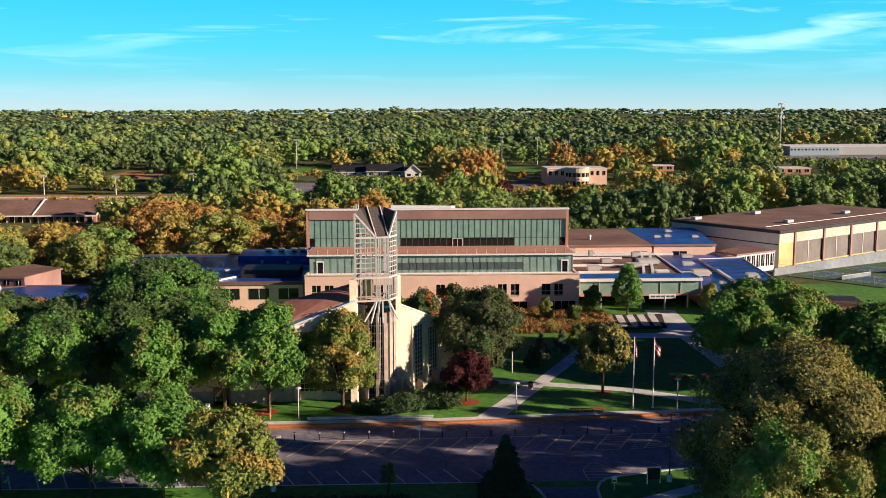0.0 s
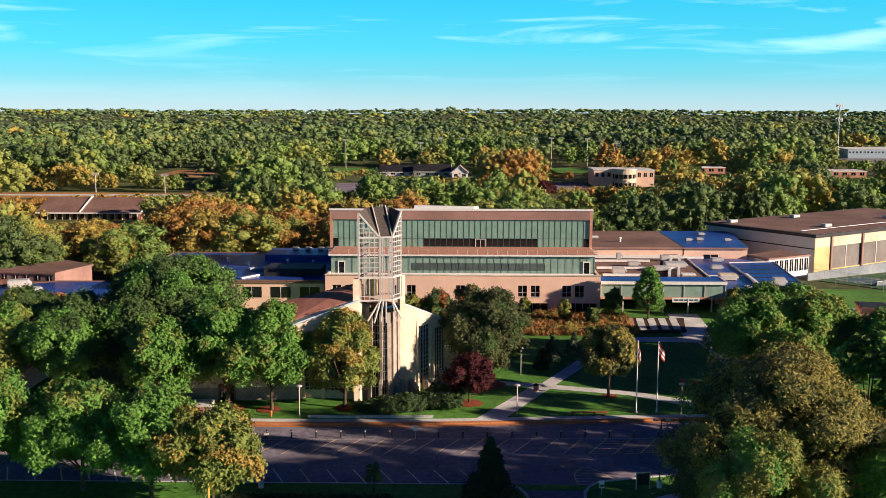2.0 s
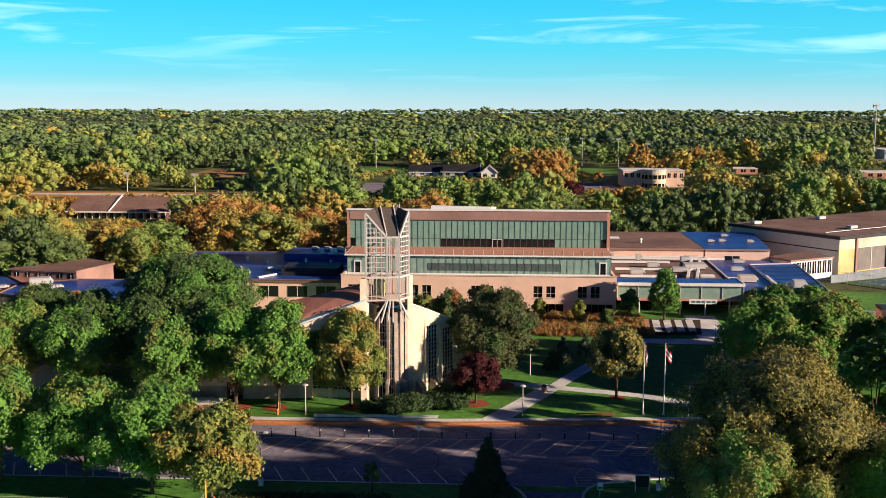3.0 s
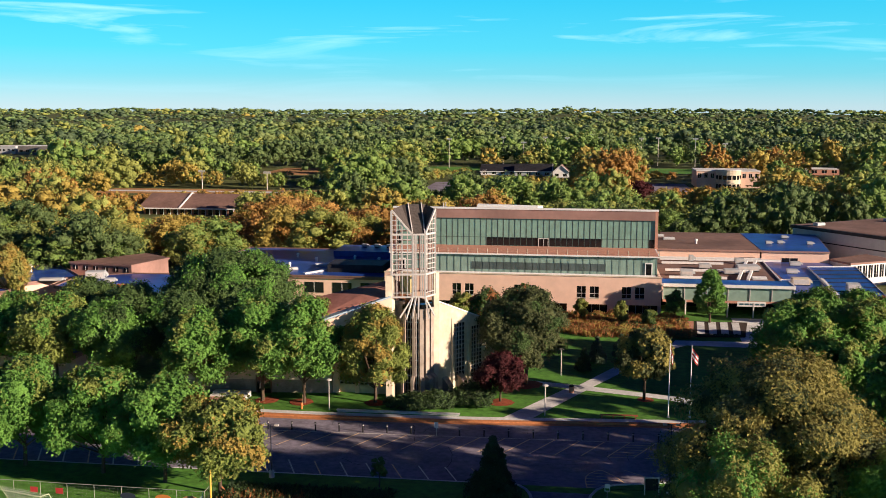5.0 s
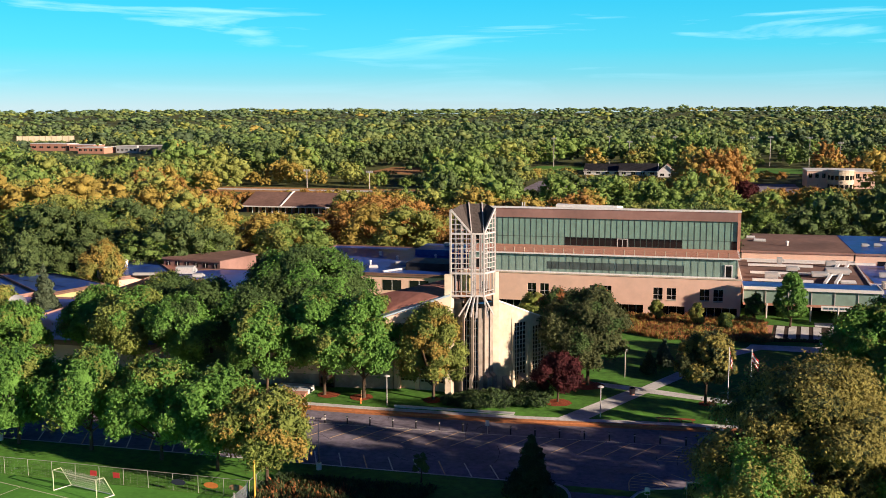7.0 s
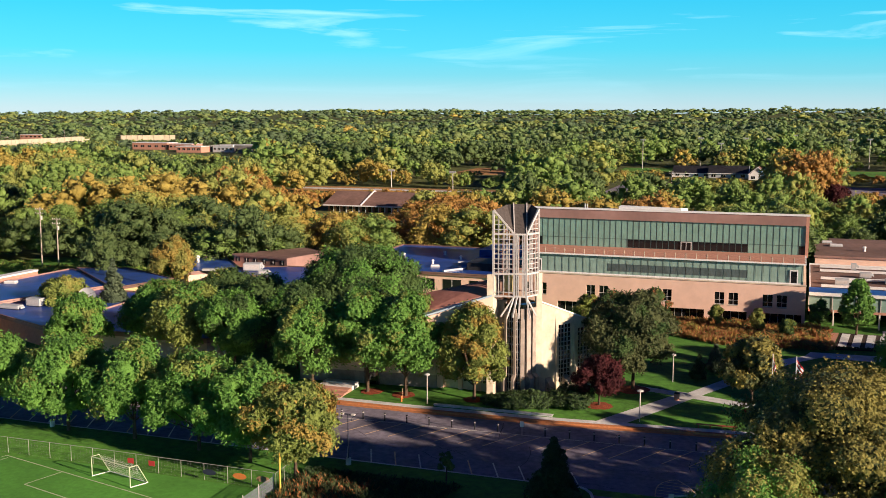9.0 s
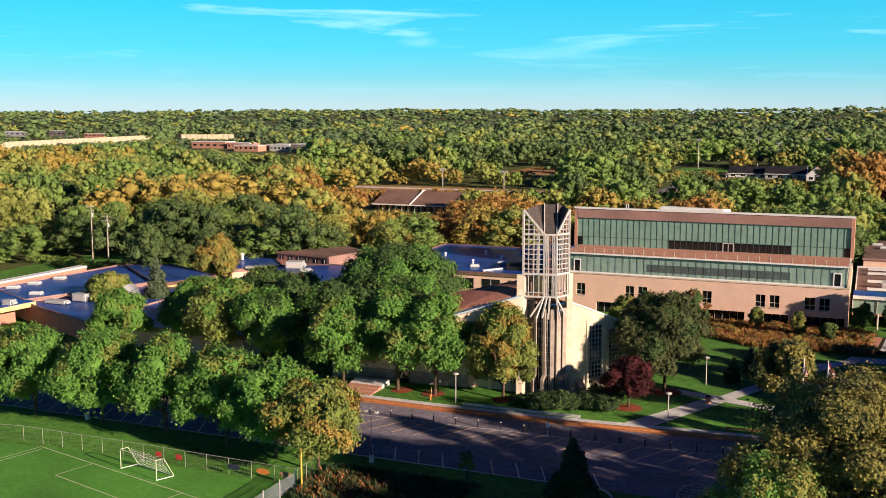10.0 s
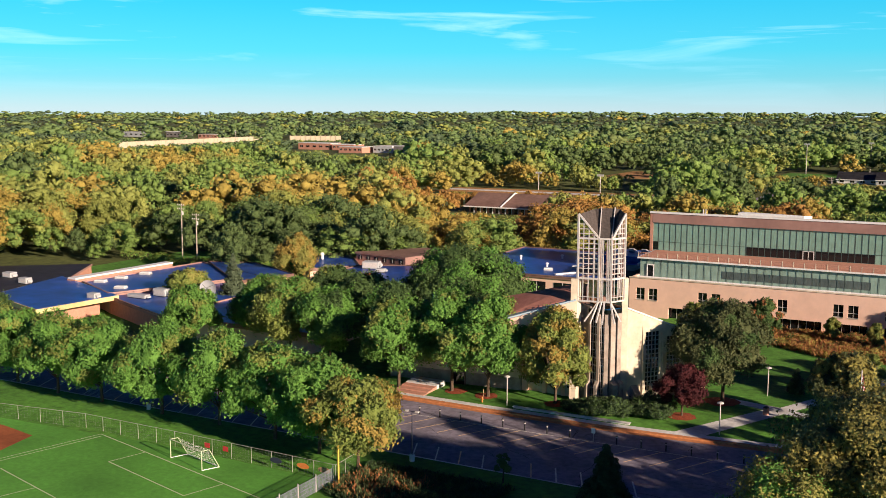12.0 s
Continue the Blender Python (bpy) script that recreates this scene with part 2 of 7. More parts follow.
L_FAR3 = leaf_mat("hazed_olive_leaves", (0.09, 0.13, 0.042), (0.23, 0.285, 0.095))
L_WOOD = leaf_mat("wood_green_leaves", (0.08, 0.15, 0.034), (0.26, 0.37, 0.09))
L_WDARK = leaf_mat("wood_dark_leaves", (0.045, 0.085, 0.028), (0.155, 0.215, 0.072))
L_WOLIVE = leaf_mat("wood_olive_leaves", (0.14, 0.17, 0.04), (0.37, 0.40, 0.10))
L_WRUST = leaf_mat("wood_rust_leaves", (0.23, 0.12, 0.032), (0.48, 0.27, 0.075))
L_WGOLD = leaf_mat("wood_gold_leaves", (0.21, 0.165, 0.036), (0.50, 0.38, 0.09))
LEAVES_FAR = [L_FAR1, L_FAR2, L_FAR3, L_WOLIVE, L_WOLIVE, L_WGOLD]
LEAVES = [L_WOOD, L_WDARK, L_WOLIVE, L_WGOLD, L_WGOLD, L_WRUST]


# ---- mesh helpers ----
class Geo:
    """Collects boxes, prisms, tubes and polygons into one mesh."""

    def __init__(self):
        self.v, self.f = [], []

    def poly(self, pts):
        k = len(self.v)
        self.v += [tuple(p) for p in pts]
        self.f.append(tuple(range(k, k + len(pts))))
        return self

    def box(self, x0, y0, z0, x1, y1, z1):
        return self.prism([(x0, y0), (x1, y0), (x1, y1), (x0, y1)], z0, z1)

    def prism(self, plan, z0, z1):
        """Upright prism over a plan (counter-clockwise); z0 and z1 may be lists with a height per corner."""
        n = len(plan)
        a = z0 if isinstance(z0, (list, tuple)) else [z0] * n
        b = z1 if isinstance(z1, (list, tuple)) else [z1] * n
        k = len(self.v)
        self.v += [(p[0], p[1], a[i]) for i, p in enumerate(plan)] + [(p[0], p[1], b[i]) for i, p in enumerate(plan)]
        self.f.append(tuple(k + i for i in reversed(range(n))))
        self.f.append(tuple(k + n + i for i in range(n)))
        for i in range(n):
            j = (i + 1) % n
            self.f.append((k + i, k + j, k + n + j, k + n + i))
        return self

    def bar(self, p, q, w, d=None, up=(0, 0, 1)):
        """Square bar of width w and depth d from p to q."""
        p, q = Vector(p), Vector(q)
        d = d or w
        ax = (q - p).normalized()
        u = Vector(up)
        if abs(ax.dot(u)) > 0.95:
            u = Vector((1, 0, 0)) if abs(ax.x) < 0.9 else Vector((0, 1, 0))
        s = ax.cross(u).normalized()
        u = s.cross(ax).normalized()
        k = len(self.v)
        for c in (p, q):
            for a, b in ((-1, -1), (1, -1), (1, 1), (-1, 1)):
                self.v.append(tuple(c + s * (a * w / 2) + u * (b * d / 2)))
        self.f += [(k + 3, k + 2, k + 1, k), (k + 4, k + 5, k + 6, k + 7)]
        for i in range(4):
            j = (i + 1) % 4
            self.f.append((k + i, k + j, k + 4 + j, k + 4 + i))
        return self

    def tube(self, p, q, r0, r1=None, n=8):
        p, q = Vector(p), Vector(q)
        r1 = r0 if r1 is None else r1
        ax = (q - p).normalized()
        u = Vector((1, 0, 0)) if abs(ax.x) < 0.8 else Vector((0, 1, 0))
        s = ax.cross(u).normalized()
        u = s.cross(ax)
        k = len(self.v)
        for c, r in ((p, r0), (q, r1)):
            for i in range(n):
                a = 2 * math.pi * i / n
                self.v.append(tuple(c + (s * math.cos(a) + u * math.sin(a)) * r))
        for i in range(n):
            j = (i + 1) % n
            self.f.append((k + i, k + n + i, k + n + j, k + j))
        self.f.append(tuple(k + i for i in range(n)))
        self.f.append(tuple(k + n + i for i in reversed(range(n))))
        return self

    def mesh(self, name, material):
        me = bpy.data.meshes.new(name)
        me.from_pydata(self.v, [], self.f)
        bm = bmesh.new()
        bm.from_mesh(me)
        bmesh.ops.recalc_face_normals(bm, faces=bm.faces)
        bm.to_mesh(me)
        bm.free()
        if material:
            me.materials.append(material)
        return me


def part(name, geo, material, parent=None, label=""):
    ob = new(name, geo.mesh(name, material) if isinstance(geo, Geo) else geo)
    if parent:
        ob.parent = parent
    if label:
        tagged(ob, label)
    return ob


def thing(name, label, category, loc=(0, 0, 0), rz=0.0, group="", kind=""):
    ob = new(name)
    ob.empty_display_size = 0.3
    ob.matrix_world = pose(*loc, 0, 0, rz)
    return tagged(ob, label, category, group, kind)


def setting(name, geo, material, label="", category=""):
    return tagged(part(name, geo, material), label, category, kind="structure")


def sstep(a, b, x):
    t = np.clip((np.asarray(x, float) - a) / (b - a), 0, 1)
    return t * t * (3 - 2 * t)


def ground_z(x, y):
    x, y = np.asarray(x, float), np.asarray(y, float)
    r = np.hypot(x, y + 140)
    z = -4.0 * sstep(75, 200, y) - 1.5 * sstep(200, 420, y)
    z = z + 21.0 * sstep(1500, 3700, r) + 5 * sstep(900, 2200, r) * np.sin(x / 410.0 + 1.0) * np.sin(y / 520.0)
    return z


def kerb_y(x):
    return np.interp(x, [-150, -25, -12, 8, 25, 43, 60, 140], [-13.0, -11.5, -11.7, -11.2, -9.7, -8.3, -7.2, -7.2])


SOUTH = -33.0


# ---- ground sheet ----
def make_ground():
    xs = np.unique(np.concatenate([np.arange(-160, 141, 5.0), np.linspace(-4200, -160, 46), np.linspace(140, 4200, 46)]))
    vs = np.unique(np.concatenate([np.linspace(-700, -60, 12), np.arange(-60, -22, 4.0), [-22.12, -22.0, -11, -0.12, 0.0], np.arange(3, 120, 5.0),
                                   np.linspace(120, 700, 60), np.linspace(700, 4300, 60)]))
    X, V = np.meshgrid(xs, vs)
    near = 1 - sstep(150, 400, np.abs(X))
    K = kerb_y(np.clip(X, -150, 140))
    Y = np.where(V >= 0, V + K * np.clip(1 - V / 40, 0, 1), np.where(V < -22, V - 11, SOUTH + (V + 22) / 22 * (K - SOUTH)))
    Z = ground_z(X, Y)
    lot = (V >= -22) & (V < -0.06) & (X >= -150) & (X <= 120)
    Z = np.where(lot, -0.17, Z)
    n, m = X.shape
    idx = np.arange(n * m).reshape(n, m)
    f = np.stack([idx[:-1, :-1], idx[:-1, 1:], idx[1:, 1:], idx[1:, :-1]], -1).reshape(-1, 4)
    me = bpy.data.meshes.new("ground")
    me.from_pydata(np.stack([X, Y, Z], -1).reshape(-1, 3).tolist(), [], f.tolist())
    me.materials.append(GRASS)
    me.materials.append(WILD)
    cy = Y.reshape(-1)[f].mean(1)
    cx = X.reshape(-1)[f].mean(1)
    me.polygons.foreach_set("material_index", ((cy > 95) | (np.abs(cx) > 160)).astype(int))
    return tagged(new("ground", me), "mown green lawn with rougher grass further off", "ground", kind="structure")


make_ground()


def ribbon(xs, ya, yb, z):
    g = Geo()
    for a, b in zip(xs[:-1], xs[1:]):
        g.poly([(a, ya(a), z), (b, ya(b), z), (b, yb(b), z), (a, yb(a), z)])
    return g


XS = list(np.arange(-150, 121, 6.0))
setting("parking_lot", ribbon(XS, lambda x: SOUTH + 0.02, lambda x: float(kerb_y(x)) - 0.02, -0.15), ASPHALT, "dark worn asphalt parking lot", "parking lot")
kerb_geo = ribbon(XS, lambda x: float(kerb_y(x)) - 0.17, lambda x: float(kerb_y(x)) + 0.55, 0.04)
for a, b in zip(XS[:-1], XS[1:]):
    kerb_geo.poly([(a, float(kerb_y(a)) - 0.17, -0.16), (b, float(kerb_y(b)) - 0.17, -0.16), (b, float(kerb_y(b)) - 0.17, 0.04), (a, float(kerb_y(a)) - 0.17, 0.04)])
setting("kerb", kerb_geo, KERB, "kerb along the lawn, low sun's orange put into its colour", "kerb")
setting("gutter", ribbon(XS, lambda x: float(kerb_y(x)) - 1.1, lambda x: float(kerb_y(x)) - 0.19, -0.142), KERB, "orange painted gutter along the kerb", "gutter")
setting("pavement", ribbon(list(np.arange(-30, 61, 4.0)), lambda x: float(kerb_y(x)) + 0.55, lambda x: float(kerb_y(x)) + 1.9, 0.02), CONCRETE, "pale concrete pavement beside the kerb", "pavement")
setting("path", Geo().poly([(12.8, -10, .03), (16.6, -10, .03), (24.5, 6.2, .03), (22.0, 7.6, .03)]), CONCRETE, "concrete footpath across the lawn", "path")
setting("path", Geo().poly([(15, 8.4, .034), (22, 6.4, .034), (35.4, 2.6, .034), (48, -6.3, .034), (50, -4.0, .034), (37, 4.3, .034), (23, 8.6, .034), (15.4, 10.3, .034)]), CONCRETE, "concrete footpath across the lawn", "path")
setting("path", Geo().poly([(22.5, 7.0, .038), (24.6, 6.4, .038), (37.5, 32.0, .038), (42.0, 37.4, .038), (39.0, 37.4, .038), (35, 33, .038)]), CONCRETE, "concrete footpath across the lawn", "path")
setting("path", Geo().poly([(39, 37.0, .042), (53, 36.6, .042), (53.6, 15.5, .042), (58, 15.5, .042), (57.5, 44, .042), (58.5, 62, .042), (52.5, 62, .042), (51.5, 41, .042), (40, 40.6, .042)]), CONCRETE, "wide concrete walk to the entrance", "path")
setting("kerb", ribbon(list(np.linspace(-90, 16.4, 18)), lambda x: SOUTH - 0.32, lambda x: SOUTH - 0.02, 0.05), CONCRETE, "pale concrete kerb along the verge", "kerb")


def strip(pts, w, z0, z1):
    """A low kerb of width w along the points."""
    g = Geo()
    for p, q in zip(pts[:-1], pts[1:]):
        g.bar((p[0], p[1], (z0 + z1) / 2), (q[0], q[1], (z0 + z1) / 2), w, z1 - z0)
    return g


EAST_BEND = [(24.3, -70), (24.3, -45), (24.4, -37.5), (24.6, -35.4), (25.2, -33.7), (26.1, -32.5), (27.2, -31.95), (28.4, -31.6), (32, -30.6), (35.7, -29.7), (45, -28.6), (60, -28.0)]
WEST_BEND = [(16.3, -33.1), (17.0, -33.5), (17.7, -34.4), (18.2, -35.8), (18.5, -37.5), (18.7, -45), (18.7, -70)]
setting("lot_island", Geo().prism([(60, -32.99), (60, -28.0), (45, -28.6), (35.7, -29.7), (32, -30.6), (28.4, -31.6), (27.2, -31.95), (26.1, -32.5), (25.75, -32.99)], -0.2, 0.0), GRASS, "grass island with a rounded corner", "lawn")
drive_geo = Geo().poly([(16.3, -33.0, -.148), (25.7, -33.0, -.148), (24.7, -35.2, .03), (18.0, -35.2, .03)])
drive_geo.poly([(18.0, -35.2, .03), (24.7, -35.2, .03), (24.4, -37.5, .034), (18.5, -37.5, .034)]).poly([(18.5, -37.5, .034), (24.4, -37.5, .034), (24.3, -70, .034), (18.7, -70, .034)])
setting("drive", drive_geo, ASPHALT, "asphalt drive into the parking lot", "drive")
setting("kerb", strip(EAST_BEND, 0.3, -0.16, 0.10), CONCRETE, "rounded pale concrete kerb of the island", "kerb")
setting("kerb", strip(WEST_BEND, 0.3, -0.16, 0.10), CONCRETE, "rounded pale concrete kerb of the verge", "kerb")


# ---- main building ----
def main_building():
    h = thing("school_building", "pink stone school building with green glass upper storeys", "building")
    X0, X1, Y0, D = -16.0, 39.0, 61.3, 96.0
    wins = []
    for w in (-14.6, -2.2, 10.2, 22.6, 31.4):
        wins += [(w, w + 1.75), (w + 2.55, w + 4.3)]
    g = Geo()
    zb, zt = 3.4, 5.75
    g.box(X0, Y0, 2.2, X1, Y0 + 0.5, zb).box(X0, Y0, zt, X1, Y0 + 0.5, 7.7)
    edge = X0
    for a, b in wins:
        g.box(edge, Y0, zb, a, Y0 + 0.5, zt)
        edge = b
    g.box(edge, Y0, zb, X1, Y0 + 0.5, zt)
    piers = ((X0, -8), (-1, 1), (9, 12.2), (20.7, 22.6), (28.6, 31.4), (38.4, X1))
    for a, b in piers:
        g.box(a, Y0, -0.3, b, Y0 + 0.5, 2.2)
    g.box(X0, Y0 + 0.5, -0.3, X0 + 0.5, D, 7.7).box(X1 - 0.5, Y0 + 0.5, -0.3, X1, D, 7.7).box(X0, D - 0.5, -2, X1, D, 7.7)
    part("wall", g, STONE, h)
    part("terrace", Geo().box(X0 + 0.5, Y0 + 0.5, 7.0, X1 - 0.5, D - 0.5, 7.3), CONCRETE, h)
    part("parapet_cap", Geo().box(X0 - 0.1, Y0 - 0.12, 7.7, X1 + 0.1, Y0 + 0.45, 7.86), PALE, h, "pale parapet cap")
    part("gutter_line", Geo().box(X0 + 1, Y0 + 2.6, 7.3, X1 - 1, Y0 + 2.9, 7.75), WHITE, h, "white kerb on the terrace")
    for (a, b), (c, d) in zip(piers[:-1], piers[1:]):
        o = part("recessed_glazing", Geo().box(b, Y0 + 1.2, -0.3, c, Y0 + 1.3, 2.2), WIN, h, "dark recessed ground floor glazing")
        n = max(2, int((c - b) / 1.4))
        for i in range(1, n):
            x = b + (c - b) * i / n
            part("mullion", Geo().box(x - 0.04, Y0 + 1.1, -0.3, x + 0.04, Y0 + 1.19, 2.2), STEEL, o)
    part("soffit", Geo().box(X0 + 0.5, Y0 + 0.5, 2.2, X1 - 0.5, Y0 + 1.6, 2.4), GREYWALL, h)
    for a, b in wins:
        w = part("window", Geo().box(a, Y0 + 0.3, zb, b, Y0 + 0.35, zt), WIN, h)
        part("frame", Geo().box(a, Y0 + 0.2, zb, b, Y0 + 0.3, zb + 0.1).box(a, Y0 + 0.2, zb + 0.85, b, Y0 + 0.3, zb + 0.93).box((a + b) / 2 - 0.04, Y0 + 0.2, zb + 0.1, (a + b) / 2 + 0.04, Y0 + 0.3, zt), STEEL, w)
        part("sill", Geo().box(a - 0.05, Y0 - 0.08, zb - 0.12, b + 0.05, Y0 + 0.2, zb), PALE, w)
    # lower glass storey
    LY, LX0, LX1 = 66.2, -15.4, 38.4
    part("glass_storey", Geo().box(LX0, LY, 7.3, LX1, LY + 0.2, 11.0).box(LX1 - 0.2, LY + 0.2, 7.3, LX1, 92, 11.0).box(LX0, LY + 0.2, 7.3, LX0 + 0.2, 92, 11.0), GLASS_LO, h)
    part("balcony", Geo().box(LX0 - 0.5, LY - 0.6, 11.0, LX1 + 0.5, 93, 11.3), WHITE, h, "white edged balcony over the lower glass storey")
    for i in range(6):
        a = LX0 + 16.5 + i * 4.55
        part("dark_pane", Geo().box(a, LY - 0.06, 8.0, a + 4.4, LY - 0.02, 9.5), GLASS_DK, h, "dark grey pane")
    nm = 37
    for i in range(nm + 1):
        x = LX0 + (LX1 - LX0) * i / nm
        part("mullion", Geo().box(x - 0.03, LY - 0.10, 7.3, x + 0.03, LY - 0.061, 11.0), MULLION, h)
    for x in (LX1 - 2.2, LX0 + 1.6):
        d = part("terrace_door", Geo().box(x, LY - 0.12, 7.3, x + 1.1, LY - 0.07, 9.7), WIN, h)
        part("door_frame", Geo().box(x - 0.2, LY - 0.2, 7.3, x, LY - 0.05, 9.95).box(x + 1.1, LY - 0.2, 7.3, x + 1.3, LY - 0.05, 9.95).box(x, LY - 0.2, 9.7, x + 1.1, LY - 0.05, 9.95), WHITE, d, "white door frame")
    # balcony rail
    r = part("railing", Geo().box(LX0 - 0.4, LY - 0.5, 12.22, LX1 + 0.4, LY - 0.42, 12.32), REDBAND, h, "terracotta painted railing")
    part("bottom_rail", Geo().box(LX0 - 0.4, LY - 0.5, 11.3, LX1 + 0.4, LY - 0.42, 11.46), REDBAND, r)
    part("middle_rail", Geo().box(LX0 - 0.4, LY - 0.5, 11.86, LX1 + 0.4, LY - 0.44, 11.92), REDBAND, r)
    picket = Geo().box(-0.025, -0.025, 0, 0.025, 0.025, 0.76).mesh("picket", REDBAND)
    for i in range(150):
        x = LX0 - 0.35 + (LX1 - LX0 + 0.7) * i / 149
        o = new("picket", picket)
        o.parent = r
        o.location = (x, LY - 0.46, 11.46)
    for i in range(28):
        x = LX0 - 0.35 + (LX1 - LX0 + 0.7) * i / 27
        part("rail_post", Geo().box(x - 0.06, LY - 0.54, 11.3, x + 0.06, LY - 0.40, 12.36), PALE, r)
    part("balcony_floor", Geo().box(LX0 - 0.2, LY - 0.35, 11.3, LX1 + 0.2, 77.5, 11.34), REDBAND, h, "terracotta balcony floor")
    # upper glass hall
    UY, UX0, UX1 = 77.6, -17.0, 39.2
    part("glass_hall", Geo().box(UX0 + 0.6, UY, 11.3, UX1 - 0.6, UY + 0.2, 17.2), GLASS, h)
    part("end_wall", Geo().box(UX1 - 0.6, UY - 0.3, 10.9, UX1, 88, 18.3).box(UX1 - 0.6, UY - 0.3, 18.3, UX1, 79.2, 19.2), REDBAND, h)
    part("end_wall", Geo().box(UX0, UY - 0.3, 10.9, UX0 + 0.6, 88, 18.3).box(UX0, UY - 0.3, 18.3, UX0 + 0.6, 79.2, 19.2), REDBAND, h)
    part("back_wall", Geo().box(UX0 + .6, 87.5, 10.9, UX1 - .6, 88, 18.3), STONE, h)
    part("fascia", Geo().box(UX0 + 0.6, UY - 0.35, 17.2, UX1 - 0.6, UY + 0.3, 19.15), FASCIA, h)
    part("roof_edge", Geo().box(UX0 - 0.1, UY - 0.5, 19.15, UX1 + 0.1, UY + 0.35, 19.5), WHITE, h, "white roof edge")
    part("roof", Geo().box(UX0 + 0.6, UY + 0.3, 18.0, UX1 - 0.6, 88, 18.3), CONCRETE, h, "flat pale gravel roof")
    part("roof_monitor", Geo().prism([(1, 78.6), (14, 78.6), (15, 82), (1, 82)], 18.3, [19.95, 19.95, 19.6, 19.9]), WHITE, h)
    for k in range(2):
        part("roof_vent", Geo().tube((-6.5 + k * 0.5, 80, 18.3), (-6.5 + k * .5, 80, 20.2), 0.12), STEEL, h)
    nm = 45
    dx = (UX1 - UX0 - 1.2) / nm
    for i in range(nm + 1):
        x = UX0 + 0.6 + dx * i
        part("mullion", Geo().box(x - 0.04, UY - 0.06, 11.3, x + 0.04, UY - 0.003, 17.2), MULLION, h)
        if 2.2 < x < 27:
            part("dark_pane", Geo().box(x + 0.07, UY - 0.05, 11.4, x + dx - 0.07, UY - 0.01, 13.1), WIN, h, "clear dark pane")
        if i in (0, nm - 1):
            part("dark_pane", Geo().box(x + 0.07, UY - 0.05, 11.4, x + dx - 0.07, UY - 0.01, 13.1), WIN, h, "clear dark pane")
    part("transom", Geo().box(UX0 + 0.6, UY - 0.075, 13.1, UX1 - 0.6, UY - 0.062, 13.18), MULLION, h)
    d = part("balcony_door", Geo().box(14.3, UY - 0.1, 11.34, 16.3, UY - 0.06, 13.0), WIN, h)
    part("door_frame", Geo().box(14.2, UY - 0.24, 11.34, 14.35, UY - .08, 13.1).box(15.25, UY - 0.24, 11.34, 15.35, UY - .08, 13.1).box(16.25, UY - 0.24, 11.34, 16.4, UY - .08, 13.1).box(14.35, UY - .24, 12.95, 16.25, UY - .08, 13.1), STEEL, d)


main_building()

# ---- chapel with its tower ----
TL, FL, FR, TR = (-2.9, -1.6), (0.0, -1.1), (1.65, -0.7), (2.75, 1.7)
BR, BL = (1.0, 4.4), (-2.3, 3.2)


def lerp(p, q, u):
    return tuple(a + (b - a) * u for a, b in zip(p, q))


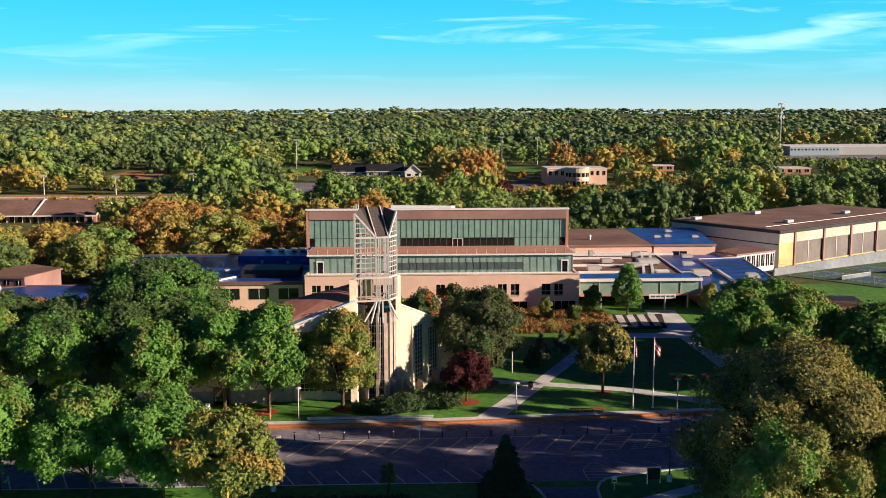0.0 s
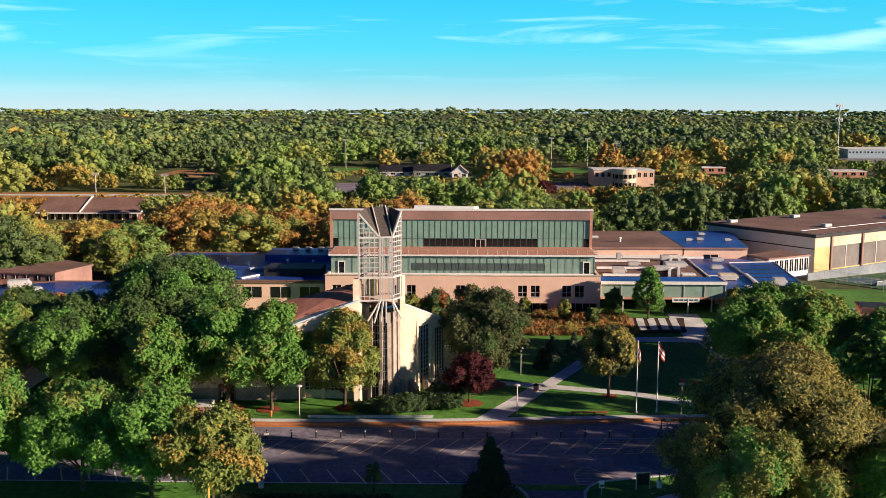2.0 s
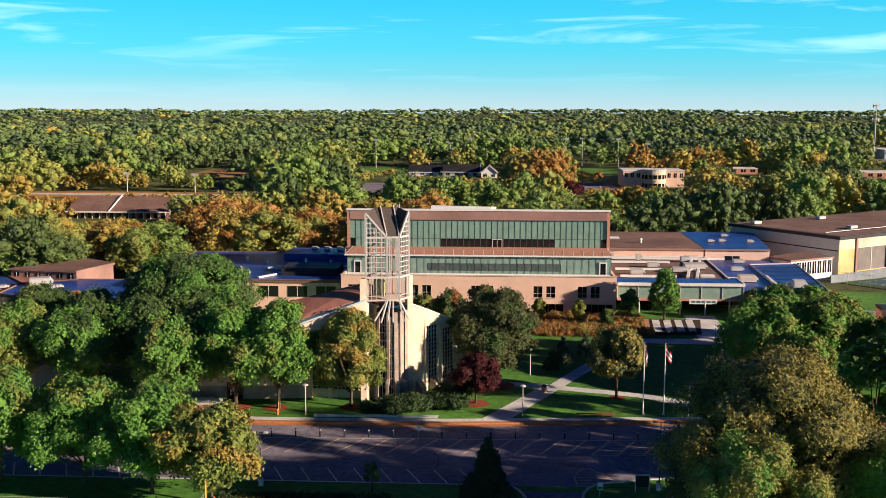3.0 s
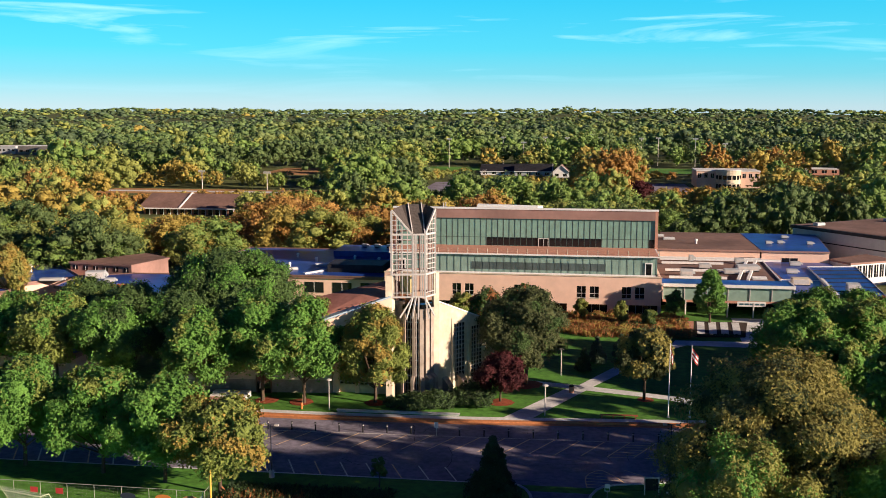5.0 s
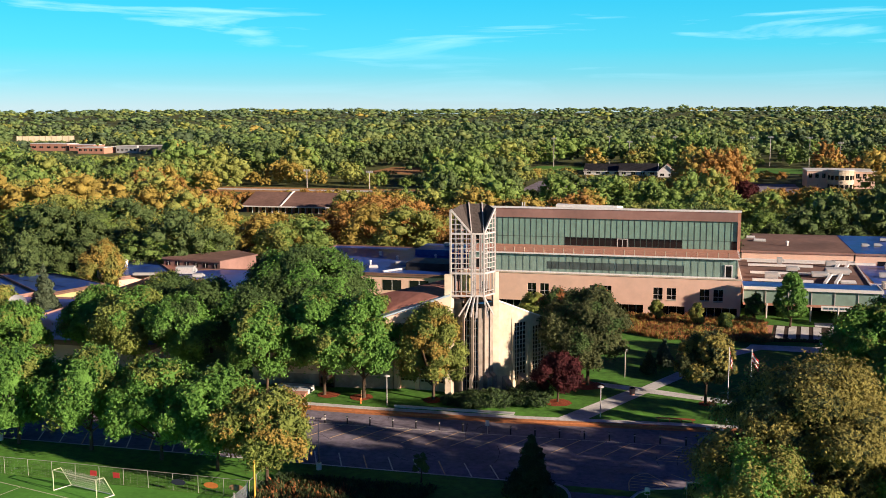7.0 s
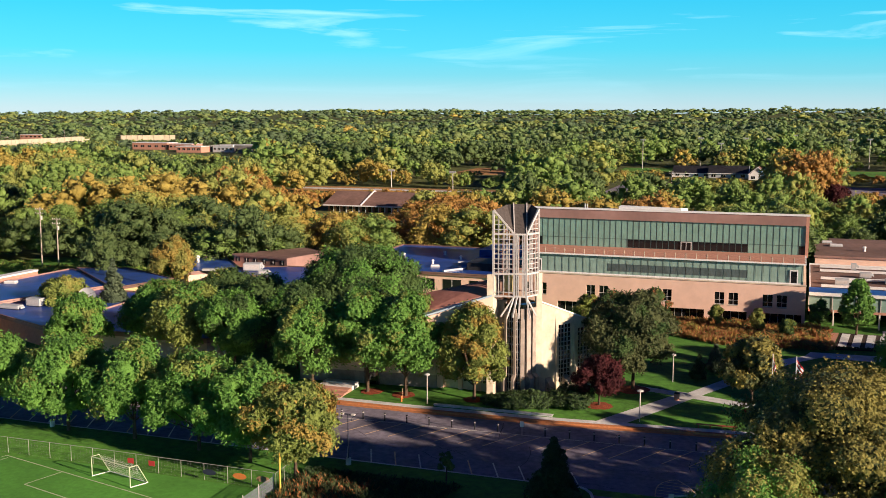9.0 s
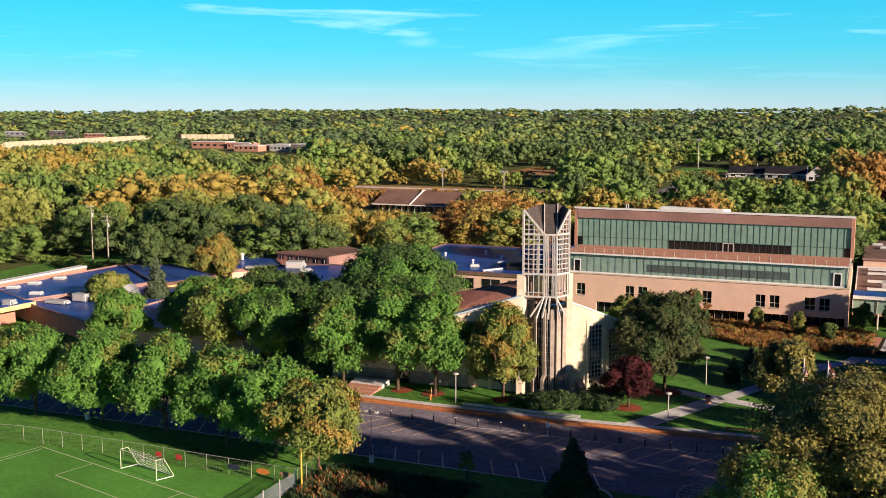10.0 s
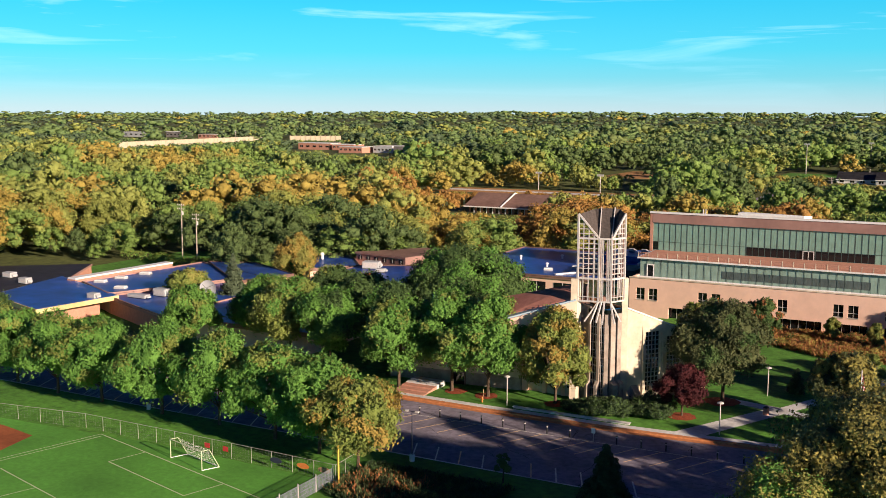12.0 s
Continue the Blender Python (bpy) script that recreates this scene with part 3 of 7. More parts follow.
def chapel():
    h = thing("chapel", "pale limestone chapel with an open steel lattice tower", "chapel")
    A, B = (3.1, 2.2), (11.3, 12.9)                     # right wall
    ux, uy = 0.608, 0.794
    nx, ny = 0.794, -0.608

    def at(s, o=0.0):
        return (A[0] + ux * s + nx * o, A[1] + uy * s + ny * o)

    def top(s):
        return 13.2 - (13.2 - 7.8) * s / 13.5

    def slab(s0, s1, z0, z1, o0=-0.45, o1=0.0):
        z0 = z0 if isinstance(z0, (list, tuple)) else [z0, z0]
        z1 = z1 if isinstance(z1, (list, tuple)) else [z1, z1]
        return Geo().prism([at(s0, o1), at(s1, o1), at(s1, o0), at(s0, o0)], [z0[0], z0[1], z0[1], z0[0]], [z1[0], z1[1], z1[1], z1[0]])

    gaps = [(3.3, 5.7, 0.9, 9.5), (7.0, 9.4, 0.9, 8.6)]
    w = slab(0, 3.3, -0.3, [top(0), top(3.3)])
    for other in (slab(5.7, 7.0, -0.3, [top(5.7), top(7.0)]), slab(9.4, 13.5, -0.3, [top(9.4), top(13.5)]),
                  slab(3.3, 5.7, 9.5, [top(3.3), top(5.7)]), slab(7.0, 9.4, 8.6, [top(7), top(9.4)]), slab(3.3, 5.7, -0.3, 0.9), slab(7.0, 9.4, -0.3, 0.9)):
        k = len(w.v)
        w.v += other.v
        w.f += [tuple(i + k for i in f) for f in other.f]
    part("wall", w, PALE, h)
    part("wall_coping", slab(-0.1, 13.6, [top(0), top(13.5)], [top(0) + 0.22, top(13.5) + 0.22], -0.6, 0.15), WHITE, h)
    for s0, s1, z0, z1 in gaps:
        o = part("tall_window", slab(s0, s1, z0, z1, -0.35, -0.3), WIN, h)
        for i in range(1, 4):
            s = s0 + (s1 - s0) * i / 4
            part("glazing_bar", slab(s - 0.05, s + 0.05, z0, z1, -0.28, -0.15), STEEL, o)
        for i in range(1, 13):
            z = z0 + (z1 - z0) * i / 13
            part("glazing_bar", slab(s0, s1, z - 0.05, z + 0.05, -0.26, -0.18), STEEL, o)
    for s in (2.7, 6.1, 9.6):
        part("buttress", Geo().prism([at(s, 0.35), at(s + 0.42, 0.35), at(s + 0.42, 0), at(s, 0)], -0.3, [top(s) - 5.5, top(s) - 5.5, top(s) - 1.2, top(s) - 1.2]), PALE, h)
    for s in (0.9, 4.0, 7.7):
        part("plinth", Geo().prism([at(s, 1.2), at(s + 1.0, 1.2), at(s + 1.0, 0.02), at(s, 0.02)], -0.3, [1.0, 1.0, 2.0, 2.0]), FINSTONE, h)
    part("end_pier", slab(12.6, 13.6, -0.3, 4.8, -0.7, 0.5), STONE, h, "pink stone end pier")
    # left wall with lattice windows, set back under the roof prow
    for a, b in ((-11.8, -10.9), (-8.6, -8.0), (-5.7, -5.1)):
        part("pier", Geo().box(a, -0.2, -0.3, b, 0.8, 12.0 + (a + 11.8) * 0.35), STONE, h, "pink stone pier")
    part("wall", Geo().prism([(-11.8, 0.5), (-3.2, -0.2), (-3.2, 0.4), (-11.8, 1.1)], -0.3, 1.2), PALE, h)
    o = part("tall_window", Geo().prism([(-11.4, 0.55), (-3.2, -0.05), (-3.2, 0.05), (-11.4, 0.65)], 1.2, [10.5, 14, 14, 10.5]), WIN, h)
    for i in range(13):
        x = -10.9 + i * 0.6
        part("glazing_bar", Geo().box(x - 0.05, 0.35 - (x + 11) * 0.075, 1.2, x + 0.05, 0.45 - (x + 11) * 0.075, 10.8 + (x + 11) * 0.4), STEEL, o)
    for i in range(14):
        z = 1.6 + i * 0.72
        part("glazing_bar", Geo().prism([(-10.9, 0.32), (-3.3, -0.28), (-3.3, -0.2), (-10.9, 0.4)], z - 0.05, z + 0.05), STEEL, o)
    # roof prow: pink fascia under a blue lower roof, brown clerestory behind
    part("fascia_wall", Geo().prism([(-11.4, -5.6), (-3.0, -1.9), (-3.15, -1.45), (-11.5, -5.1)], [10.0, 12.7, 12.7, 10.0], [11.65, 14.35, 14.35, 11.65]), STONE, h, "pink stone fascia under the eaves")
    part("fascia_wall", Geo().prism([(-11.45, -5.1), (-11.0, -4.9), (-14.4, 0.2), (-14.9, 0.0)], [10.0, 10.0, 9.8, 9.8], [11.6, 11.6, 11.4, 11.4]), STONE, h, "pink stone fascia under the eaves")
    part("soffit", Geo().prism([(-11.2, -4.9), (-3.3, -1.4), (-3.4, 1.2), (-14.4, 0.2)], [10.1, 12.8, 12.8, 9.9], [10.3, 13.0, 13.0, 10.1]), PALE, h)
    part("lower_roof", Geo().prism([(-11.6, -5.8), (-2.95, -2.05), (-3.1, -1.2), (-12.5, -4.3)], [11.65, 14.4, 14.4, 11.6], [11.9, 14.65, 14.65, 11.85]), BLUEGREY, h, "blue-grey metal gutter roof")
    part("prow_roof", Geo().prism([(-12.5, -4.3), (-3.1, -1.2), (-3.4, 1.5), (-15.1, 0.3)], [11.6, 14.35, 14.35, 11.4], [11.95, 14.75, 16.45, 13.55]), REDBROWN, h, "red-brown sloping roof rising to the tower")
    part("roof", Geo().prism([(-15.1, 0.3), (-3.4, 1.5), (-2.4, 4), (-6, 21), (-21, 22)], [11, 13.4, 13, 9.0, 7.6], [13.55, 16.45, 15.6, 10.2, 8.6]), BROWN, h, "brown roof rising to the tower")
    part("wall", Geo().prism([(-3.6, 0.1), (-1.45, -0.15), (-1.4, 0.5), (-3.5, 0.6)], -0.3, 13.6), FINSTONE, h)
    # wall closing the tall left side under the roof
    part("wall", Geo().prism([(-14.4, 0.6), (-11.7, 0.6), (-11.7, 1.1), (-14.4, 1.1)], -0.3, [10.0, 10.4, 10.4, 10.0]), STONE, h)
    # low front range towards the left
    part("wall", Geo().prism([(-33, -2.6), (-11.9, -0.6), (-11.9, 0.0), (-33, -2.0)], 1.9, [6.0, 6.6, 6.6, 6.0]), PALE, h)
    part("wall", Geo().prism([(-33, -2.5), (-11.9, -0.5), (-11.9, 0.0), (-33, -2.0)], -0.3, 1.9), FINSTONE, h, "rough grey stone wall base")
    d = part("door", Geo().box(-22.6, -1.62, -0.1, -20.6, -1.56, 2.3), WIN, h, "dark glazed chapel door")
    part("door_frame", Geo().box(-22.8, -1.68, -0.1, -22.6, -1.5, 2.5).box(-20.6, -1.68, -0.1, -20.4, -1.5, 2.5).box(-22.6, -1.68, 2.3, -20.6, -1.5, 2.5), BROWN, d)
    part("roof", Geo().prism([(-33.4, -2.9), (-11.9, -0.9), (-12, 18), (-33.4, 18)], [6.0, 6.6, 7.6, 7.0], [6.2, 6.8, 7.8, 7.2]), BROWN, h)
    part("roof", Geo().prism([(-2.6, 3.0), (2.75, 2.5), (10.9, 13.2), (-6, 21)], [13.4, 12.6, 7.4, 9.5], [14.2, 13.15, 7.9, 10.1]), REDROOF, h, "terracotta roof behind the wall coping")
    # stone pillars beside the lattice
    part("pillar", Geo().prism([(-3.7, -2.0), (-2.85, -1.75), (-2.6, -0.9), (-3.5, -1.1)], -0.3, 17.5), PALE, h)
    part("pillar", Geo().prism([(2.6, 1.5), (3.3, 2.0), (2.9, 2.7), (2.2, 2.2)], -0.3, 17.5), PALE, h)
    # tower shaft: stone fins with dark glazing between
    t = part("tower", Geo().prism([(-1.6, -0.35), (0.1, -0.65), (1.5, -0.3), (2.4, 1.6), (0.8, 4.0), (-2.0, 2.8)], -0.3, 13.2), WIN, h, "dark glazed tower shaft")
    for p, q in (((-1.5, -0.75), (-1.15, -0.85)), ((-0.15, -1.0), (0.25, -1.05)), ((0.95, -0.9), (1.5, -0.7)), ((1.75, -0.4), (2.15, 0.35)), ((2.3, 0.7), (2.62, 1.4))):
        d = Vector((q[0] - p[0], q[1] - p[1])).normalized()
        m = Vector((-d.y, d.x)) * 0.3
        part("stone_fin", Geo().prism([p, q, (q[0] + m.x, q[1] + m.y), (p[0] + m.x, p[1] + m.y)], -0.3, 12.6), FINSTONE, t, "grey-brown stone fin")
        f = m * -2.2
        part("stone_plinth", Geo().prism([(p[0] + f.x, p[1] + f.y), (q[0] + f.x, q[1] + f.y), (q[0] - 0.01 * m.x, q[1] - 0.01 * m.y), (p[0] - 0.01 * m.x, p[1] - 0.01 * m.y)], -0.3, [2.6, 2.6, 3.1, 3.1]), FINSTONE, t, "grey-brown stone plinth")
    for k in range(10):
        z = 0.8 + k * 1.1
        part("glazing_bar", Geo().prism([(-1.2, -0.5), (0.0, -0.72), (0.0, -0.68), (-1.2, -0.46)], z, z + 0.09), STEEL, t)
        part("glazing_bar", Geo().prism([(0.25, -0.72), (0.95, -0.55), (0.95, -0.5), (0.25, -0.67)], z, z + 0.09), STEEL, t)
    for x in (-0.8, -0.4, 0.45, 0.72):
        y = -0.52 - (x + 1.2) * 0.17 if x < 0 else -0.70 + (x - 0.25) * 0.24
        part("glazing_bar", Geo().box(x - 0.04, y - 0.1, -0.2, x + 0.04, y - 0.04, 12.0), STEEL, t)
    # lattice tower
    faces = [(TL, FL, 4, 1), (FL, FR, 3, 0), (FR, TR, 4, 2), (TR, BR, 3, 3), (BR, BL, 4, 3), (BL, TL, 3, 3)]
    lat = part("lattice", Geo().bar((*FL, 14.4), (*FL, 23.2), 0.26), STEEL, h, "pale painted steel lattice")
    for p, z in ((FR, 23.2), (TL, 26.5), (TR, 26.5), (BR, 26.8), (BL, 26.8)):
        part("corner_mast", Geo().bar((*p, 14.4), (*p, z), 0.26), STEEL, lat)
    for p, q, n, kind in faces:
        # back faces get a darker brown that stands for the shaded tower inside
        M_ = FASCIA if kind == 3 else STEEL
        for z, wd in ((14.4, 0.22), (17.6, 0.26), (23.2, 0.24)):
            part("ring_beam", Geo().bar((*p, z), (*q, z), wd), M_, lat)
        for i in range(1, n):
            c = lerp(p, q, i / n)
            zt = 23.2
            if kind == 1:
                zt = 23.2 + 3.3 * (1 - i / n)
            elif kind == 2:
                zt = 23.2 + 3.3 * i / n
            elif kind == 3:
                zt = 26.6
            part("lattice_bar", Geo().bar((*c, 14.4), (*c, zt), 0.11), M_, lat)
        rows = {0: 0, 1: 8, 2: 8, 3: 4}[kind]
        for i in range(1, rows):
            z = 17.6 + 5.6 * i / rows
            part("lattice_bar", Geo().bar((*p, z), (*q, z), 0.10), M_, lat)
        if kind in (1, 2):
            lo, hi = (FL, TL) if kind == 1 else (FR, TR)
            part("raking_bar", Geo().bar((*lo, 23.2), (*hi, 26.6), 0.24), STEEL, lat)
            for i in range(1, 5):
                c = lerp(lo, hi, i / 5)
                part("lattice_bar", Geo().bar((*c, 23.2 + 3.3 * i / 5), (*hi, 23.2 + 3.3 * i / 5), 0.09), STEEL, lat)
        if kind in (1, 2):
            for z in (15.0,):
                part("lattice_bar", Geo().bar((*p, z), (*q, z), 0.09), STEEL, lat)
    for p in (lerp(FL, FR, 0.2), lerp(FL, FR, 0.8)):
        part("front_mast", Geo().bar((*p, 14.4), (*p, 23.3), 0.16), STEEL, lat)
    # folded tower roof, open to the front
    roof = Geo()
    m1, m2 = (-1.4, 3.4, 27.0), (0.4, 4.0, 27.0)
    for tri in ([(*FL, 23.3), (*TL, 26.5), (-2.3, 3.2, 26.9)], [(*FL, 23.3), (-2.3, 3.2, 26.9), m1], [(*FL, 23.3), m1, m2, (*FR, 23.3)], [(*FR, 23.3), m2, (1.0, 4.4, 26.9)], [(*FR, 23.3), (1.0, 4.4, 26.9), (*TR, 26.5)]):
        roof.poly(tri).poly([(p[0], p[1], p[2] - 0.15) for p in reversed(tri)])
    part("tower_roof", roof, DARKSHINGLE, lat, "dark shingled folded tower roof")
    for a, b in ((FL, m1), (FR, m2)):
        part("roof_rib", Geo().bar((a[0], a[1], 23.4), (b[0], b[1], 27.15), 0.14), STEEL, lat)
    for a, b in ((FL, (-1.7, -1.9, 11.6)), (FL, (-0.8, -2.1, 11.4)), (lerp(FL, FR, .5), (0.9, -1.9, 11.4)), (FR, (2.3, -0.9, 11.4)), (lerp(FL, FR, .25), (0.1, -2.2, 11.6)), (FR, (2.9, 0.2, 11.6))):
        part("strut", Geo().bar((*a, 14.4), b, 0.2), STEEL, lat)
    part("bell_box", Geo().box(-2.0, 0.2, 14.6, -0.6, 1.6, 17.2), YELLOW, lat, "ochre panel inside the lattice")


chapel()


# ---- roof equipment ----
def roof_unit(x, y, z, w=2.4, d=1.6, hh=1.3, rz=0.0, label="pale metal rooftop air handler", m=None):
    w, d, hh = 0.78 * w, 0.78 * d, 0.78 * hh
    t = thing("rooftop_unit", label, "air handler", (x, y, z), rz, "rooftop units")
    part("casing", Geo().box(-w / 2, -d / 2, 0.15, w / 2, d / 2, hh), m or SHEET, t)
    part("curb", Geo().box(-w / 2 + 0.1, -d / 2 + 0.1, -0.05, w / 2 - 0.1, d / 2 - 0.1, 0.15), BLACK, t)
    part("hood", Geo().prism([(w / 2, -d / 3), (w / 2 + 0.5, -d / 3), (w / 2 + 0.5, d / 3), (w / 2, d / 3)], [hh * 0.5, hh * 0.3, hh * 0.3, hh * 0.5], [hh * 0.9, hh * 0.6, hh * 0.6, hh * 0.9]), m or SHEET, t)
    part("louvre", Geo().box(-w / 2 + 0.2, -d / 2 - 0.03, 0.4, w / 2 - 0.3, -d / 2 - 0.005, max(0.5, hh - 0.25)), STEEL, t)


def roof_vent(x, y, z, r=0.35, hh=0.9):
    t = thing("roof_vent", "small white roof vent", "vent", (x, y, z), 0, "roof vents")
    part("pipe", Geo().tube((0, 0, -0.05), (0, 0, hh * 0.7), r * 0.6, None, 10), WHITE, t)
    part("cap", Geo().tube((0, 0, hh * 0.7), (0, 0, hh), r, r * 0.6, 10), WHITE, t)


def skylight(x, y, z, w=2.2, d=1.4, rz=0.0):
    t = thing("skylight", "white domed skylight on the roof", "skylight", (x, y, z), rz, "skylights")
    part("curb", Geo().box(-w / 2, -d / 2, -0.05, w / 2, d / 2, 0.3), SHEET, t)
    part("dome", Geo().prism([(-w / 2 + .1, -d / 2 + .1), (w / 2 - .1, -d / 2 + .1), (w / 2 - .1, d / 2 - .1), (-w / 2 + .1, d / 2 - .1)], 0.3, 0.5), WHITE, t)


# ---- sports hall ----
def sports_hall():
    h = thing("sports_hall", "long sports hall with yellow block walls and a brown flat roof", "sports hall")
    c, a, b = Vector((102, 122)), Vector((-22, 31)).normalized(), Vector((31, 22)).normalized()
    La, Lb = 36, 76

    def P(s, t_):
        v = c + a * s + b * t_
        return (v.x, v.y)

    part("wall", Geo().prism([P(0.3, 0.3), P(0.3, Lb), P(La, Lb), P(La, 0.3)], -5, 8.0), GREYWALL, h)
    part("wall_band", Geo().prism([P(0, 0), P(0, Lb), P(0.28, Lb), P(0.28, 0)], 5.3, 8.0), PALE, h, "pale wall band")
    part("wall_band", Geo().prism([P(0, 0), P(0, 6.5), P(0.28, 6.5), P(0.28, 0)], -5, 5.3), YELLOW, h, "yellow block wall")
    part("wall_band", Geo().prism([P(0, 6.5), P(0, Lb), P(0.28, Lb), P(0.28, 6.5)], -5, -0.6), YELLOW, h, "yellow block wall band")
    part("side_band", Geo().prism([P(0.28, 0), P(0.28, 0.28), P(La, 0.28), P(La, 0)], 5.2, 8.0), SHEET, h, "pale metal side wall")
    part("side_band", Geo().prism([P(0.28, 0.05), P(0.28, 0.28), P(La, 0.28), P(La, 0.05)], -5, 4.9), SHEET, h, "pale metal side wall")
    part("side_line", Geo().prism([P(0.28, 0.02), P(0.28, 0.28), P(La, 0.28), P(La, 0.02)], 4.9, 5.2), BLACK, h)
    for i in range(5):
        t_ = 6.5 + i * 13.5
        part("pilaster", Geo().prism([P(-0.35, t_), P(-0.35, t_ + 0.7), P(0, t_ + 0.7), P(0, t_)], -5, 7.9), FASCIA, h)
        part("panel_joint", Geo().prism([P(0.2, t_ + 7), P(0.2, t_ + 7.3), P(0.3, t_ + 7.3), P(0.3, t_ + 7)], -0.6, 5.3), STEEL, h)
        if i % 2 == 1:
            w = part("window", Geo().prism([P(-0.05, t_ - 4), P(-0.05, t_ - 1), P(0.1, t_ - 1), P(0.1, t_ - 4)], -2.6, -0.9), WIN, h)
            part("frame", Geo().prism([P(-0.1, t_ - 2.6), P(-0.1, t_ - 2.3), P(-0.06, t_ - 2.3), P(-0.06, t_ - 2.6)], -2.6, -0.9), WHITE, w)
    o = [P(-0.5, -0.5), P(-0.5, Lb + .5), P(La + .5, Lb + .5), P(La + .5, -0.5)]
    part("roof_edge", Geo().prism(o, 8.0, 8.8), DARKROOF, h)
    part("roof", Geo().prism([P(0.3, 0.3), P(0.3, Lb - .3), P(La - .3, Lb - .3), P(La - .3, 0.3)], 8.8, 8.86), BROWN, h, "brown gravel roof")
    part("roof_pipe", Geo().bar((*P(5, 1), 9.3), (*P(5, 74), 9.3), 0.12), WHITE, h)
    for s, t_ in ((30, 3.5), (29, 30), (9, 17), (13, 52)):
        x, y = P(s, t_)
        roof_unit(x, y, 8.9, 3.6, 2.0, 1.15, 35)
    # windscreen wall by the courts
    w = Geo().prism([(95.5, 107), (150, 146), (149.8, 146.3), (95.3, 107.3)], -5, 1.2)
    tagged(part("windscreen_fence", w, SCREEN), "grey windscreen fence beside the tennis courts", "fence", kind="structure")


sports_hall()


# ---- low wings ----
def wing(name, label, plan, z0, z1, wallm, roofm, edge=None, parapet=0.0, over=0.4, inset=0.0, deep=0.45):
    h = thing(name, label, "building")
    cx, cy = sum(p[0] for p in plan) / len(plan), sum(p[1] for p in plan) / len(plan)

    def grow(k):
        out = []
        for p in plan:
            d = Vector((p[0] - cx, p[1] - cy)).normalized() * k
            out.append((p[0] + d.x, p[1] + d.y))
        return out

    part("wall", Geo().prism(grow(-inset) if inset else plan, z0, z1 - deep), wallm, h)
    part("roof_edge", Geo().prism(grow(over), z1 - deep, z1 - 0.06), edge or WHITE, h)
    part("roof", Geo().prism(grow(over - 0.35), z1 - 0.06, z1), roofm, h)
    if parapet:
        o, i_ = grow(over), grow(over - 0.4)
        for k in range(len(plan)):
            j = (k + 1) % len(plan)
            part("parapet", Geo().prism([o[k], o[j], i_[j], i_[k]], z1, z1 + parapet), edge or WHITE, h)
    return h


def wall_windows(h, p, q, z0, z1, n, w, m=None):
    """n windows of width w along the wall from p to q, on its outer side."""
    d = Vector((q[0] - p[0], q[1] - p[1]))
    L = d.length
    d.normalize()
    o = Vector((d.y, -d.x))
    for i in range(n):
        s = L * (i + 0.5) / n
        a, b = Vector(p) + d * (s - w / 2), Vector(p) + d * (s + w / 2)
        g = [tuple(a + o * 0.06), tuple(b + o * 0.06), tuple(b + o * 0.01), tuple(a + o * 0.01)]
        win = part("window", Geo().prism(g, z0, z1), WIN, h)
        mid = (a + b) / 2
        part("frame", Geo().prism([tuple(mid - d * .05 + o * .1), tuple(mid + d * .05 + o * .1), tuple(mid + d * .05 + o * .065), tuple(mid - d * .05 + o * .065)], z0, z1), m or WHITE, win)


h = wing("school_wing", "low pink stone wing with a wet blue roof", [(-58, 64), (-16.6, 64), (-16.6, 104), (-58, 104)], -2, 6.0, STONE, BLUEROOF, BROWN, 0.25)
wall_windows(h, (-52, 64), (-16.6, 64), 2.6, 4.8, 6, 4.0)
part("roof_line", Geo().bar((-34, 66, 6.2), (-24, 82, 6.2), 0.6, 0.3), WHITE, h)
part("roof_line", Geo().bar((-24, 82, 6.2), (-17, 82, 6.2), 0.6, 0.3), WHITE, h)
part("penthouse", Geo().box(-30, 70, 6, -18, 78, 7.6), DARKROOF, h)
part("penthouse", Geo().box(-34, 92, 6, -17, 103, 7.4), BLUEROOF, h)
for x, y in ((-46, 70), (-40, 76), (-36, 84), (-42, 90), (-50, 84), (-28, 88), (-22, 86), (-31, 97), (-26, 98)):
    roof_vent(x, y, 6.0, 0.4, 1.0)
skylight(-33, 78, 6.0, 3.4, 2.0, 20)
skylight(-38, 72, 6.0, 2.0, 1.4, 20)
for x in (-28, -25, -22, -20):
    roof_unit(x, 99, 7.45, 1.6, 1.4, 1.0)

# left wings, in steps
h = wing("school_wing", "low stone wing with a blue roof and rooftop units", [(-84, 2), (-52, 2), (-52, 55), (-84, 36)], -0.5, 3.6, STONE, BLUEROOF, FASCIA, 0.3)
h = wing("school_wing", "low wing with a dark blue roof", [(-108, 12), (-84.4, 2.2), (-84.4, 36), (-108, 36)], -0.5, 3.4, REDBAND, BLUEROOF, FASCIA, 0.3)
h = wing("classroom_wing", "yellow fascia wing with a wide blue sloping roof", [(-133, 22), (-127, 0.5), (-107.8, -5.9), (-106.1, 11.2)], -0.5, 4.12, REDBAND, BLUEROOF, YELLOW, 0, 1.2, 3.0, 0.95)
h = wing("classroom_wing", "far stone wing with a dark roof", [(-175, 26), (-136, 4), (-134, 22.2), (-150, 46)], -0.5, 2.6, REDBAND, DARKROOF, FASCIA)
h = wing("classroom_wing", "blue roofed wing with a clerestory strip", [(-124, 20), (-108.3, 12.2), (-96, 44), (-121, 54)], -0.5, 3.9, STONE, BLUEROOF, FASCIA, 0.3)
part("clerestory", Geo().prism([(-128, 19), (-125.5, 19), (-124, 47), (-126.5, 47)], 3, 4.45), REDBAND, h)
part("clerestory_glazing", Geo().prism([(-127.7, 19), (-125.3, 19), (-123.8, 47), (-126.2, 47)], 4.45, 4.8), WHITE, h, "white translucent strip")
